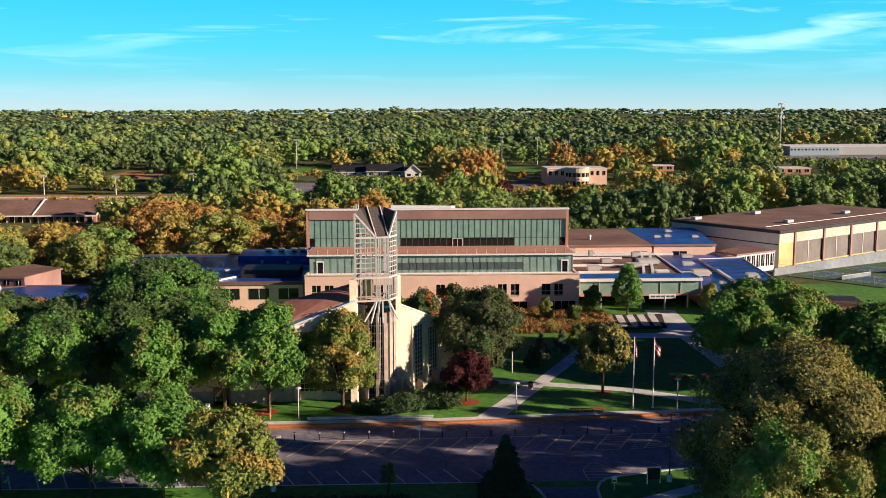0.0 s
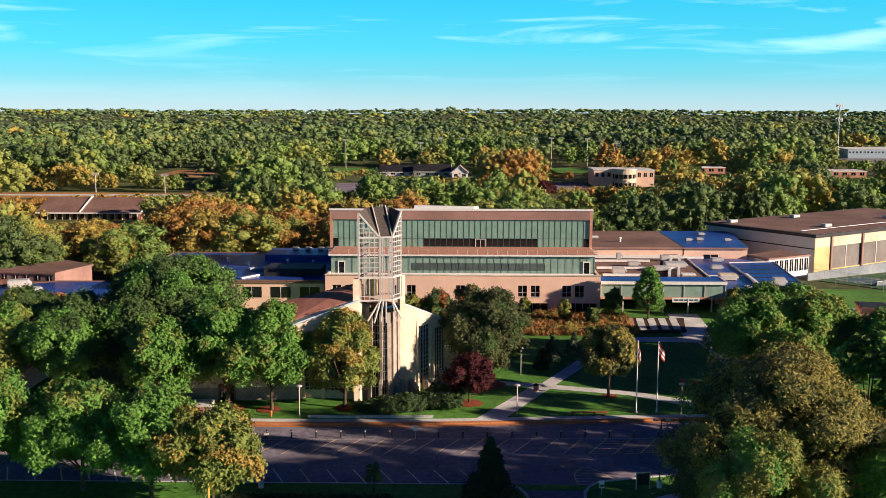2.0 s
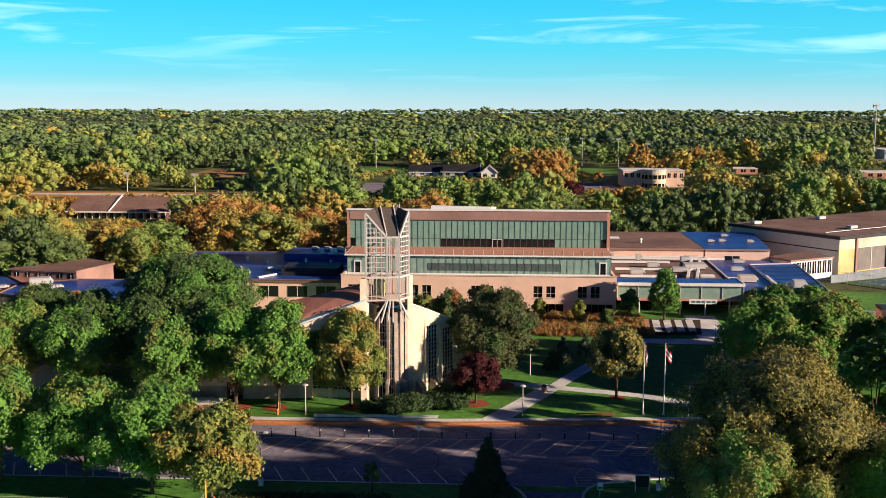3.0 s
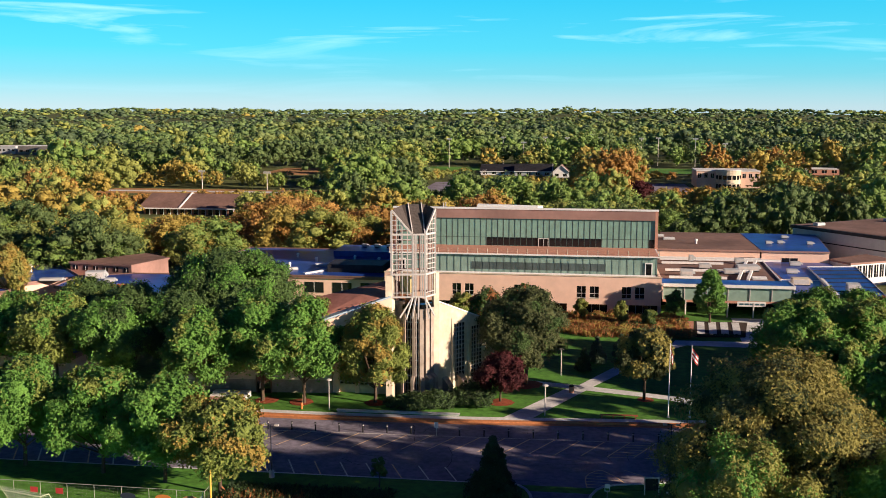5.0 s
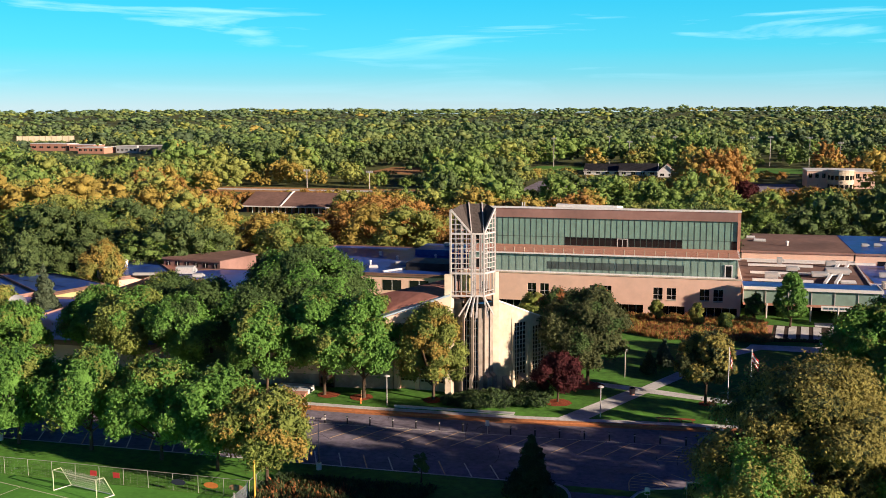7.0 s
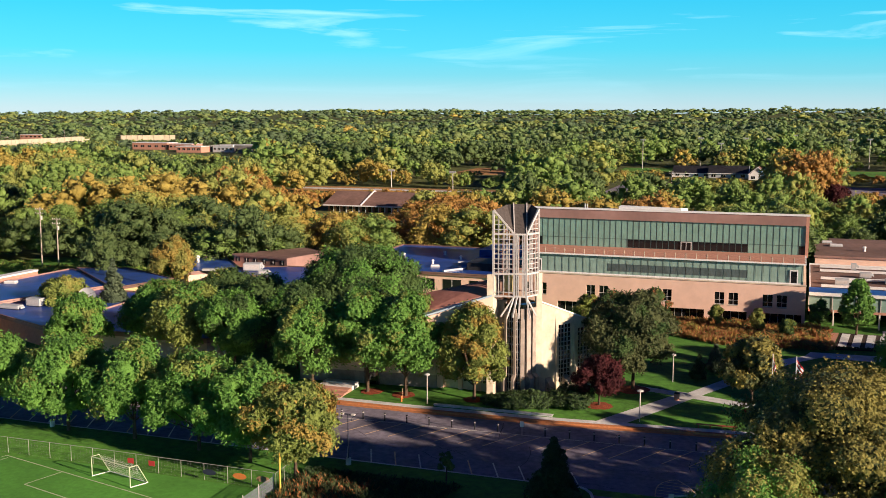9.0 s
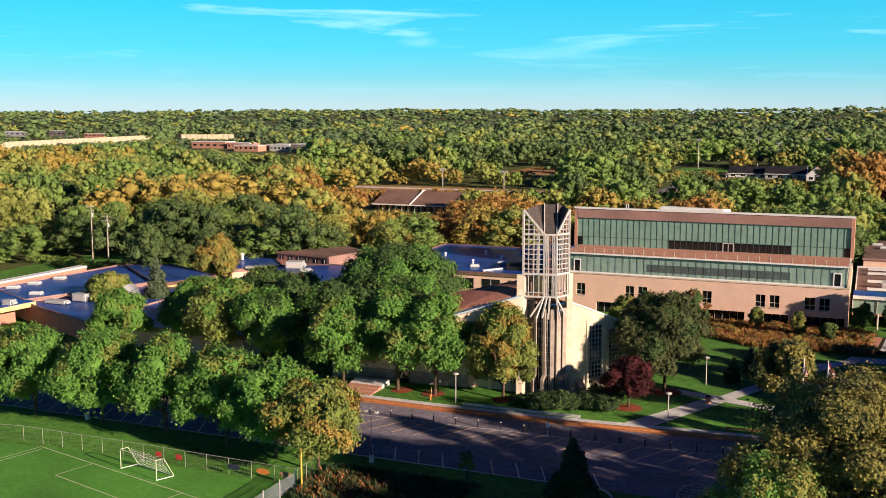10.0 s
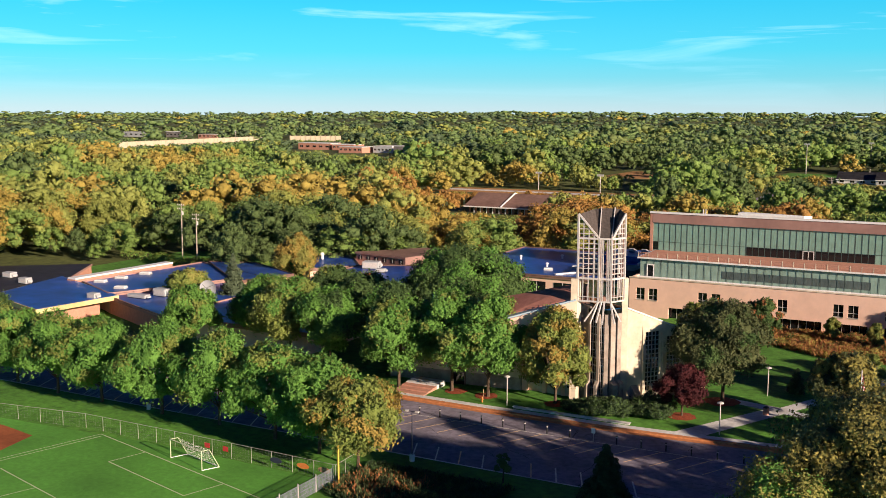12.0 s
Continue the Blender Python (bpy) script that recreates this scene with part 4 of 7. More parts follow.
h = wing("classroom_wing", "yellow walled wing with a blue roof", [(-95, 35.4), (-90.5, 49), (-108, 58), (-119, 54.5)], -0.5, 4.2, YELLOW, BLUEROOF, BROWN, 0.2, 0.8)
wall_windows(h, (-95, 35.4), (-90.5, 49), 1.0, 2.6, 3, 1.6)
h = wing("classroom_wing", "low wing with a blue roof", [(-92.6, 59), (-85, 68.5), (-97.8, 84), (-110, 78)], -1.5, 3.8, STONE, BLUEROOF, FASCIA, 0.3)
h = wing("classroom_wing", "brown roofed raised hall of the school", [(-91.5, 77), (-75.6, 74), (-72, 86), (-80, 92)], -1.5, 5.9, FASCIA, BROWN, FASCIA)
wall_windows(h, (-91.5, 77), (-75.6, 74), 4.1, 5.1, 6, 1.2)
h = wing("school_wing", "low wing with a blue roof among the trees", [(-84, 56), (-58.4, 44), (-58.4, 74), (-75, 73.5), (-85, 68)], -1.0, 4.0, STONE, BLUEROOF, BROWN, 0.2)
for x, y in ((-120.5, 21.5), (-120.2, 27.1), (-120, 34.2), (-111, 18)):
    skylight(x, y, 4.0, 2.4, 1.6, 15)
roof_unit(-99.5, 18, 3.4, 4.0, 2.6, 2.0)
roof_unit(-102, 14, 3.4, 6.0, 2.0, 1.0)
roof_unit(-95, 20, 3.4, 2.2, 1.6, 1.4)
roof_unit(-107, 7, 4.0, 2.6, 2.0, 1.4)
roof_unit(-140, 18, 2.6, 3.0, 2.2, 1.7)
roof_unit(-150, 22, 2.6, 3.4, 2.4, 1.6)
roof_unit(-80, 66, 4.0, 5.0, 3.0, 2.2, 15)
roof_unit(-88, 62, 4.0, 6.0, 2.0, 0.8, 15)
roof_unit(-75, 62, 4.0, 2.6, 2.0, 1.2, 15)
roof_vent(-99, 73, 4.0, 0.6, 1.6)
roof_vent(-101, 66, 4.0, 0.4)
roof_vent(-66, 50, 4.0, 0.5)


def dish(x, y, z):
    t = thing("satellite_dish", "large grey mesh satellite dish on the roof", "satellite dish", (x, y, z), 200)
    part("stand", Geo().tube((0, 0, -0.1), (0, 0, 1.6), 0.12).bar((0, 0, 0), (0.8, 0.6, 0), 0.1).bar((0, 0, 0), (-0.8, 0.6, 0), 0.1), STEEL, t)
    g = Geo()
    n, rings = 20, 5
    pts = [[(1.75 * k / rings * math.cos(2 * math.pi * i / n), 0.45 * (k / rings) ** 2, 1.75 * k / rings * math.sin(2 * math.pi * i / n) + 2.0) for i in range(n)] for k in range(rings + 1)]
    for k in range(rings):
        for i in range(n):
            j = (i + 1) % n
            if k:
                g.poly([pts[k][i], pts[k][j], pts[k + 1][j], pts[k + 1][i]])
            else:
                g.poly([pts[0][i], pts[1][j], pts[1][i]])
    d = part("reflector", g, SHEET, t)
    part("feed", Geo().bar((0, 0.3, 2.0), (0, 1.5, 2.3), 0.06).bar((1.2, 0.25, 2.8), (0, 1.5, 2.3), 0.04).bar((-1.2, 0.25, 2.8), (0, 1.5, 2.3), 0.04), BLACK, t)


dish(-89.5, 20.5, 3.4)

# right wings
h = wing("school_wing", "pink stone wing with a brown gravel roof", [(41, 112), (66, 112), (66, 146), (41, 146)], -3, 6.8, STONE, BROWN, FASCIA)
roof_vent(52, 122, 6.8, 0.5, 1.2)
skylight(46, 130, 6.8, 3.0, 2.0)
skylight(44, 136, 6.8, 2.4, 1.8)
h = wing("school_wing", "pink stone wing with a blue roof", [(66.4, 112), (82, 112), (86, 146), (66.4, 146)], -3, 6.8, STONE, BLUEROOF, FASCIA)
wall_windows(h, (58, 112), (78, 112), 2.4, 5.0, 2, 3.6)
for x, y in ((70, 124), (73, 125), (80, 124), (76, 136)):
    roof_unit(x, y, 6.8, 1.8, 1.4, 1.0)
h = wing("school_wing", "low service roofs between the wings", [(40, 74.3), (64.6, 74.3), (66, 111.5), (40, 111.5)], -1, 4.6, STONE, BROWN, WHITE, 0.3)
for p, q in (((42, 90), (60, 90)), ((42, 101), (56, 101)), ((56, 78), (62, 106)), ((58, 78), (64, 106)), ((42, 80), (54, 80)), ((42, 107), (70, 107))):
    part("roof_duct", Geo().bar((*p, 5.0), (*q, 5.0), 0.6, 0.5), WHITE, h)
roof_unit(60, 92, 4.9, 6, 4, 1.6)
roof_unit(56, 88, 4.7, 4, 2.6, 1.4)
wing("school_wing", "low blue roofed link behind the entrance", [(66.6, 86), (74.4, 86), (75, 103), (82, 105), (82, 111.5), (66.6, 111.5)], -1, 4.1, STONE, BLUEROOF, FASCIA, 0, 0.1)
roof_unit(70, 94, 4.1, 3, 2, 1.3)
roof_unit(73, 106, 4.1, 3, 2, 1.3)
roof_unit(46, 84, 4.7, 3.4, 2.6, 1.6)
roof_unit(51, 95, 4.7, 3.0, 2.2, 1.4)
skylight(61, 82, 4.6, 3.0, 2.0)
roof_unit(49, 104, 4.9, 1.4, 1.2, 2.0)
roof_unit(60, 104, 4.7, 2.5, 2.0, 1.6)
h = wing("school_wing", "blue standing seam roof running down to the drive", [(73, 54), (81, 53.6), (86, 104), (75, 102)], -0.5, 4.4, STONE, BLUEROOF, WHITE, 0.15)
for i in range(1, 9):
    u = i / 9
    part("roof_rib", Geo().bar((*lerp((73, 54), (75, 102), u), 4.45), (*lerp((81, 53.6), (86, 104), u), 4.45), 0.18, 0.12), BLACK, h)
h = wing("school_wing", "low roof with pipes beside the entrance", [(65.2, 56), (72.8, 55), (74.6, 85.2), (65.2, 85.2)], -0.5, 4.0, STONE, BLUEROOF, WHITE, 0.1)
part("roof_pipe", Geo().bar((72.4, 56, 4.4), (74.4, 85, 4.4), 0.6, 0.5), WHITE, h)
roof_unit(77, 70, 4.5, 3.0, 2.4, 2.2)
roof_unit(69, 80, 4.0, 4.5, 3.4, 1.8, 0, "cream rooftop plant box", PALE)
for x, y in ((70, 68), (75, 62), (78, 58), (80, 56), (76, 58), (72, 62)):
    roof_unit(x, y, 4.2, 1.2, 1.0, 0.9)
h = wing("school_wing", "low link with a strip of white framed windows", [(85.6, 106), (97.5, 113), (93, 122), (82.4, 112.2)], -3, 5.0, WHITE, BROWN, FASCIA)
wall_windows(h, (85.6, 106), (97.5, 113), 1.2, 4.2, 8, 1.2)


def entrance():
    h = thing("entrance_link", "glazed entrance link with a flat roof and white edge", "building")
    x0, x1, y = 39.6, 64.8, 65.0
    part("roof", Geo().box(x0, y - 0.2, 5.7, x1, 71.4, 6.0), BLUEROOF, h)
    part("roof_edge", Geo().box(x0, y - 0.5, 5.55, x1 + 0.2, y - 0.2, 6.15), WHITE, h, "white roof edge")
    part("roof_edge", Geo().box(x1, y - 0.2, 5.55, x1 + 0.2, 71.4, 6.15), WHITE, h, "white roof edge")
    part("glazing", Geo().box(x0, y, 2.9, x1, y + 0.1, 5.55), GLASS_LO, h)
    part("beam", Geo().box(x0, y - 0.25, 2.45, x1, y + 0.15, 2.9), REDBAND, h)
    for i in range(7):
        x = x0 + (x1 - x0) * i / 6
        part("mullion", Geo().box(x - 0.07, y - 0.14, 2.9, x + 0.07, y - 0.02, 5.55), STEEL, h)
    part("soffit", Geo().box(x0, y + 0.15, 2.6, x1, y + 9, 2.8), GREYWALL, h)
    part("back_glazing", Geo().box(x0, y + 9, -0.3, x1, y + 9.2, 2.8), WIN, h)
    for x, yy in ((51.9, 62.8), (56.8, 62.8), (44, 64.6), (62, 64.6)):
        part("column", Geo().tube((x, yy, -0.2), (x, yy, 2.9), 0.16), STEEL, h)
    s = part("sign", Geo().box(53.9, 64.0, 2.0, 59.4, 64.15, 2.95), WHITE, h, "white sign board with blue bars")
    for k in range(5):
        part("bar", Geo().box(54.3 + k * 1.0, 63.96, 2.3, 55.1 + k * 1.0, 63.995, 2.65), COURT, s)
    for k in range(3):
        d = part("door", Geo().box(54.5 + k * 1.4, 73.8, -0.1, 55.7 + k * 1.4, 73.9, 2.3), WIN, h)
        part("handle", Geo().bar((54.7 + k * 1.4, 73.75, 0.9), (54.7 + k * 1.4, 73.75, 1.4), 0.05), STEEL, d)


entrance()


# ---- parking lot ----
def stripe(p, q, w, m, name="bay_line", label="faded painted bay line"):
    g = Geo()
    d = Vector((q[0] - p[0], q[1] - p[1])).normalized()
    s = Vector((-d.y, d.x)) * w / 2
    g.poly([(p[0] - s.x, p[1] - s.y, -0.145), (q[0] - s.x, q[1] - s.y, -0.145), (q[0] + s.x, q[1] + s.y, -0.145), (p[0] + s.x, p[1] + s.y, -0.145)])
    return tagged(part(name, g, m), label, "road marking", "parking bay lines", "structure")


def line_y(x):
    return -17.75 + 0.028 * (x + 11)


BAY = 3.07
for i in range(-24, 15):
    x = 5.0 + i * BAY
    y = line_y(x)
    if x < 37:
        stripe((x, y), (x - 2.9, y - 5.6), 0.17, LINE_Y)
for i in range(-28, 5):
    x = 2.0 + i * BAY
    stripe((x, -28.3), (x + 2.0, -32.9), 0.17, LINE_W if i % 3 else LINE_Y)
stripe((-90, line_y(-90)), (38, line_y(38)), 0.12, LINE_W, "edge_line", "thin white edge line")
for k in range(6):
    x = 29.6 + k * 0.0
    stripe((29.2 - k * 0.5, -17.6 - k * 0.95), (32.3 - k * 0.5, -17.5 - k * 0.95), 0.12, LINE_Y, "hatching", "painted hatching")
for k in range(7):
    stripe((33.5 - k * 0.42, -17.4 - k * 0.8), (39.5 - k * 0.3 - abs(k - 2) * 0.5, -17.0 - k * 0.75), 0.12, LINE_Y, "hatching", "painted hatching")
TEAR = [(24.6, -34.6), (24.2, -32.2), (24.05, -30.4), (24.15, -29.2), (24.5, -28.2), (25.2, -27.3), (25.9, -26.9), (27.3, -28.6), (28.6, -31.2)]
for p, q in zip(TEAR[:-1], TEAR[1:]):
    stripe(p, q, 0.13, LINE_Y, "hatching", "painted outline of a traffic island")
for y, xa, xb in ((-28.0, 24.7, 26.8), (-28.9, 24.3, 27.4), (-29.8, 24.1, 27.8), (-30.7, 24.1, 28.3), (-31.6, 24.2, 27.4), (-32.5, 24.3, 26.0)):
    stripe((xa, y), (xb, y - 0.15), 0.12, LINE_Y, "hatching", "painted hatching")
for k in range(4):
    stripe((28.5 + k * 3.2, -26.6 - k * 0.1), (33.0 + k * 3.0, -30.2), 0.13, LINE_Y)
for k in range(8):
    stripe((-69.5 + k * 0.45, -28.6 - k * 0.5), (-66.5 + k * 0.45, -28.6 - k * 0.5), 0.12, LINE_W, "hatching", "painted hatching")


rc = random.Random(77)
for k in range(34):
    x, y, a = rc.uniform(-70, 42), rc.uniform(-31.5, -14.5), rc.choice((0.05, 0.1, 1.5, 1.65, 2.4))
    g = Geo()
    for s in range(rc.randint(3, 7)):
        a += rc.uniform(-0.35, 0.35)
        x2, y2 = x + 1.3 * math.cos(a), max(-32.4, min(-13.2, y + 1.3 * math.sin(a)))
        w = 0.03
        g.poly([(x + w * math.sin(a), y - w * math.cos(a), -0.1462), (x2 + w * math.sin(a), y2 - w * math.cos(a), -0.1462), (x2 - w * math.sin(a), y2 + w * math.cos(a), -0.1462), (x - w * math.sin(a), y + w * math.cos(a), -0.1462)])
        x, y = x2, y2
    tagged(part("asphalt_crack", g, CRACK), "dark sealed crack in the asphalt", "crack", "sealed cracks", "structure")


def bollard_light():
    t = thing("bollard_light", "black bollard light with a pale head beside a bay", "bollard", (0, 0, -0.15), 0, "bollard lights along the bays")
    part("post", Geo().tube((0, 0, 0), (0, 0, 0.85), 0.09), BLACK, t)
    part("head", Geo().tube((0, 0, 0.85), (0, 0, 1.0), 0.11, 0.11, 10), STEEL, t)
    part("cap", Geo().tube((0, 0, 1.0), (0, 0, 1.08), 0.15, 0.1, 10), BLACK, t)
    return t


setting("path", Geo().poly([(24, -41.0, .03), (29, -38.2, .03), (36, -34.4, .03), (43.5, -31.2, .03), (44.2, -32.6, .03), (37, -36.0, .03), (30, -39.8, .03), (25, -42.6, .03)]), CONCRETE, "concrete footpath across the verge", "path")
t = thing("notice_frame", "dark framed notice board on two posts on the verge", "notice board", (31.0, -34.2, 0), 8)
for x in (-0.75, 0.75):
    part("post", Geo().box(x - 0.05, -0.05, -0.1, x + 0.05, 0.05, 2.0), STEEL, t)
part("board", Geo().box(-0.7, -0.03, 0.5, 0.7, 0.03, 1.8), BLACK, t)
part("rail", Geo().box(-0.7, -0.05, 1.8, 0.7, 0.05, 1.95), STEEL, t)

b0 = bollard_light()
for i in range(-10, 12):
    x = 5.4 + i * BAY
    if i == 0:
        b0.matrix_world = pose(x + BAY, line_y(x) + 0.45, -0.15)
        continue
    if i == 1:
        continue
    copy_thing(b0, pose(x, line_y(x) + 0.45, -0.15))
t = thing("sign_post", "small white sign on a short post", "sign", (5.6, -17.3, -0.15))
part("post", Geo().bar((0, 0, 0), (0, 0, 1.7), 0.07), STEEL, t)
part("plate", Geo().box(-0.25, -0.05, 1.1, 0.25, -0.036, 1.8), WHITE, t)


t = thing("sign_post", "small white and green sign on a thin post on the grass", "sign", (26.3, -35.9, 0))
part("post", Geo().bar((0, 0, -0.1), (0, 0, 1.5), 0.06), STEEL, t)
part("plate", Geo().box(-0.28, -0.05, 0.8, 0.28, -0.036, 1.6), WHITE, t)
part("band", Geo().box(-0.22, -0.058, 0.9, 0.22, -0.052, 1.15), GRASS, t)


def lot_lamp(x, y, hh, z=0.0):
    t = thing("street_lamp", "tall dark parking lot lamp on a concrete base", "street lamp", (x, y, z), 0, "parking lot lamps")
    part("base", Geo().tube((0, 0, -0.2), (0, 0, 0.8), 0.32, 0.3, 12), CONCRETE, t)
    part("pole", Geo().tube((0, 0, 0.8), (0, 0, hh), 0.08, 0.05), POLEBLUE, t)
    part("arm", Geo().bar((-0.5, 0, hh), (0.5, 0, hh), 0.08), POLEBLUE, t)
    part("head", Geo().box(-0.9, -0.18, hh - 0.08, -0.45, 0.18, hh + 0.08), STEEL, t)
    part("head", Geo().box(0.45, -0.18, hh - 0.08, 0.9, 0.18, hh + 0.08), STEEL, t)


lot_lamp(-10.4, -34.6, 6.0)
lot_lamp(32.9, -33.6, 7.6)
lot_lamp(-52.6, -33.9, 6.0)


# ---- lawn furniture ----
def lawn_lamp(x, y):
    t = thing("lamp_post", "slim grey lamp post with a flat round head", "lamp", (x, y, 0), 0, "lawn lamps")
    part("pole", Geo().tube((0, 0, -0.1), (0, 0, 4.1), 0.07), STEEL, t)
    part("head", Geo().tube((0, 0, 4.1), (0, 0, 4.22), 0.42, 0.42, 14).tube((0, 0, 4.22), (0, 0, 4.34), 0.42, 0.08, 14), STEEL, t)


for x, y in ((-10.3, -8.6), (18.8, -7.4), (41.0, -6.3), (20.5, 14.0)):
    lawn_lamp(x, y)


def flagpole(x, y, hh, flagm, stripem, tilt, label):
    t = thing("flagpole", label, "flagpole", (x, y, 0), 0, "flagpoles")
    part("pole", Geo().tube((0, 0, -0.1), (0, 0, hh), 0.09, 0.05, 10), WHITE, t)
    part("foot", Geo().tube((0, 0, -0.1), (0, 0, 0.25), 0.22, 0.16, 12), STEEL, t)
    part("ball", Geo().tube((0, 0, hh), (0, 0, hh + 0.15), 0.09, 0.05, 10), STEEL, t)
    n = 10
    for k in range(5):
        g = Geo()
        for i in range(n):
            a, b = i / n, (i + 1) / n

            def pt(u, v):
                return (0.08 + u * tilt, 0.10 * math.sin(u * 7 + v * 2), hh - 0.3 - v * 1.5 - u * (1.5 - 0.55 * tilt))
            g.poly([pt(a, k / 5), pt(b, k / 5), pt(b, (k + 1) / 5), pt(a, (k + 1) / 5)])
        part("flag_stripe" if k else "flag", g, flagm if k % 2 else stripem, t)


flagpole(35.0, -5.9, 9.9, WHITE, FLAGRED, 0.35, "white flagpole with a limp red and white flag")
flagpole(37.8, -5.7, 9.75, WHITE, FLAGRED, 0.8, "white flagpole with a white and red flag")

t = thing("hydrant", "red fire hydrant with a marker rod on the lawn", "hydrant", (-14.1, -8.7, 0))
part("barrel", Geo().tube((0, 0, -0.05), (0, 0, 0.6), 0.14, 0.13, 10), ORANGE, t)
part("bonnet", Geo().tube((0, 0, 0.6), (0, 0, 0.8), 0.16, 0.06, 10), ORANGE, t)
part("outlet", Geo().tube((-0.25, 0, 0.45), (0.25, 0, 0.45), 0.07), ORANGE, t)
part("marker_rod", Geo().tube((0.1, 0.1, 0.5), (0.15, 0.1, 1.9), 0.02), LINE_Y, t)

t = thing("litter_bin", "brown litter bin where the paths meet", "bin", (22.2, 4.4, 0.03))
part("body", Geo().tube((0, 0, 0), (0, 0, 0.95), 0.36, 0.4, 14), REDBAND, t)
part("lid", Geo().tube((0, 0, 0.95), (0, 0, 1.15), 0.43, 0.2, 14), BLACK, t)


def bench(x, y, rz, n=5.0):
    t = thing("bench", "long low red-brown wooden bench near the kerb", "bench", (x, y, 0), rz)
    for k in range(3):
        part("seat_slat", Geo().box(-n / 2, -0.3 + k * 0.2, 0.42, n / 2, -0.13 + k * 0.2, 0.48), WOOD, t)
    for k in range(4):
        xx = -n / 2 + 0.3 + k * (n - 0.6) / 3
        part("leg", Geo().box(xx - 0.05, -0.3, -0.02, xx + 0.05, 0.34, 0.42), WOOD, t)


bench(28.5, -7.2, 2)
for k, (x, y) in enumerate(((44.5, 9.5), (46.5, 9.0), (49.5, 9.3))):
    bench(x, y, 90 + 10 * k, 1.6)
t = thing("retaining_wall", "low grey stone edging between lawn and pavement", "wall")
part("course", Geo().prism([(-9, -9.3), (7.5, -9.0), (7.5, -8.7), (-9, -9.0)], -0.05, 0.22), CONCRETE, t)
part("coping", Geo().prism([(-9.1, -9.4), (7.6, -9.1), (7.6, -8.6), (-9.1, -8.9)], 0.22, 0.3), CONCRETE, t)
t = thing("steps", "red brick steps and landing up to the chapel range", "steps", (-25.5, -7.5, 0))
for k in range(5):
    part("step", Geo().box(-2.6, -2.4 + k * 1.3, -0.1, 2.6, -1.1 + k * 1.3, 0.12 + 0.16 * k), REDBAND if k < 3 else CONCRETE, t)


def mulch_ring(x, y, r):
    g = Geo()
    n = 20
    rng = random.Random(int(x * 10))
    ring = [(x + r * (0.9 + 0.2 * rng.random()) * math.cos(6.283 * i / n), y + r * (0.9 + 0.2 * rng.random()) * math.sin(6.283 * i / n), 0.04) for i in range(n)]
    for i in range(n):
        g.poly([ring[i], ring[(i + 1) % n], (x, y, 0.16)])
    return tagged(part("mulch_ring", g, MULCH), "ring of red bark mulch round a tree", "mulch", "mulch rings")


for x, y, r in ((12.4, -1.9, 1.9), (-4.7, -4.7, 1.5), (-15, -5.6, 1.7), (-20, -5.4, 1.7), (32.5, 2.1, 1.2), (15.5, 7.8, 2.4)):
    mulch_ring(x, y, r)

# entrance court: pale slabs between dark planting strips
setting("court_bed", Geo().poly([(43.6, 43.6, .05), (52.6, 44.6, .05), (55, 58, .05), (45.2, 58, .05)]), SOIL, "dark soil planting court", "planting bed")
setting("brick_paving", Geo().poly([(40.6, 43.2, .052), (43.4, 43.5, .052), (45.0, 58, .052), (41.4, 57, .052)]), REDBAND, "red brick paving beside the planting court", "paving")
for k in range(4):
    x = 44.3 + k * 2.15
    setting("paving_strip", Geo().prism([(x, 45.4), (x + 1.35, 45.4), (x + 2.6, 57.4), (x + 1.2, 57.4)], 0.0, 0.1), CONCRETE, "pale concrete paving strip", "paving")


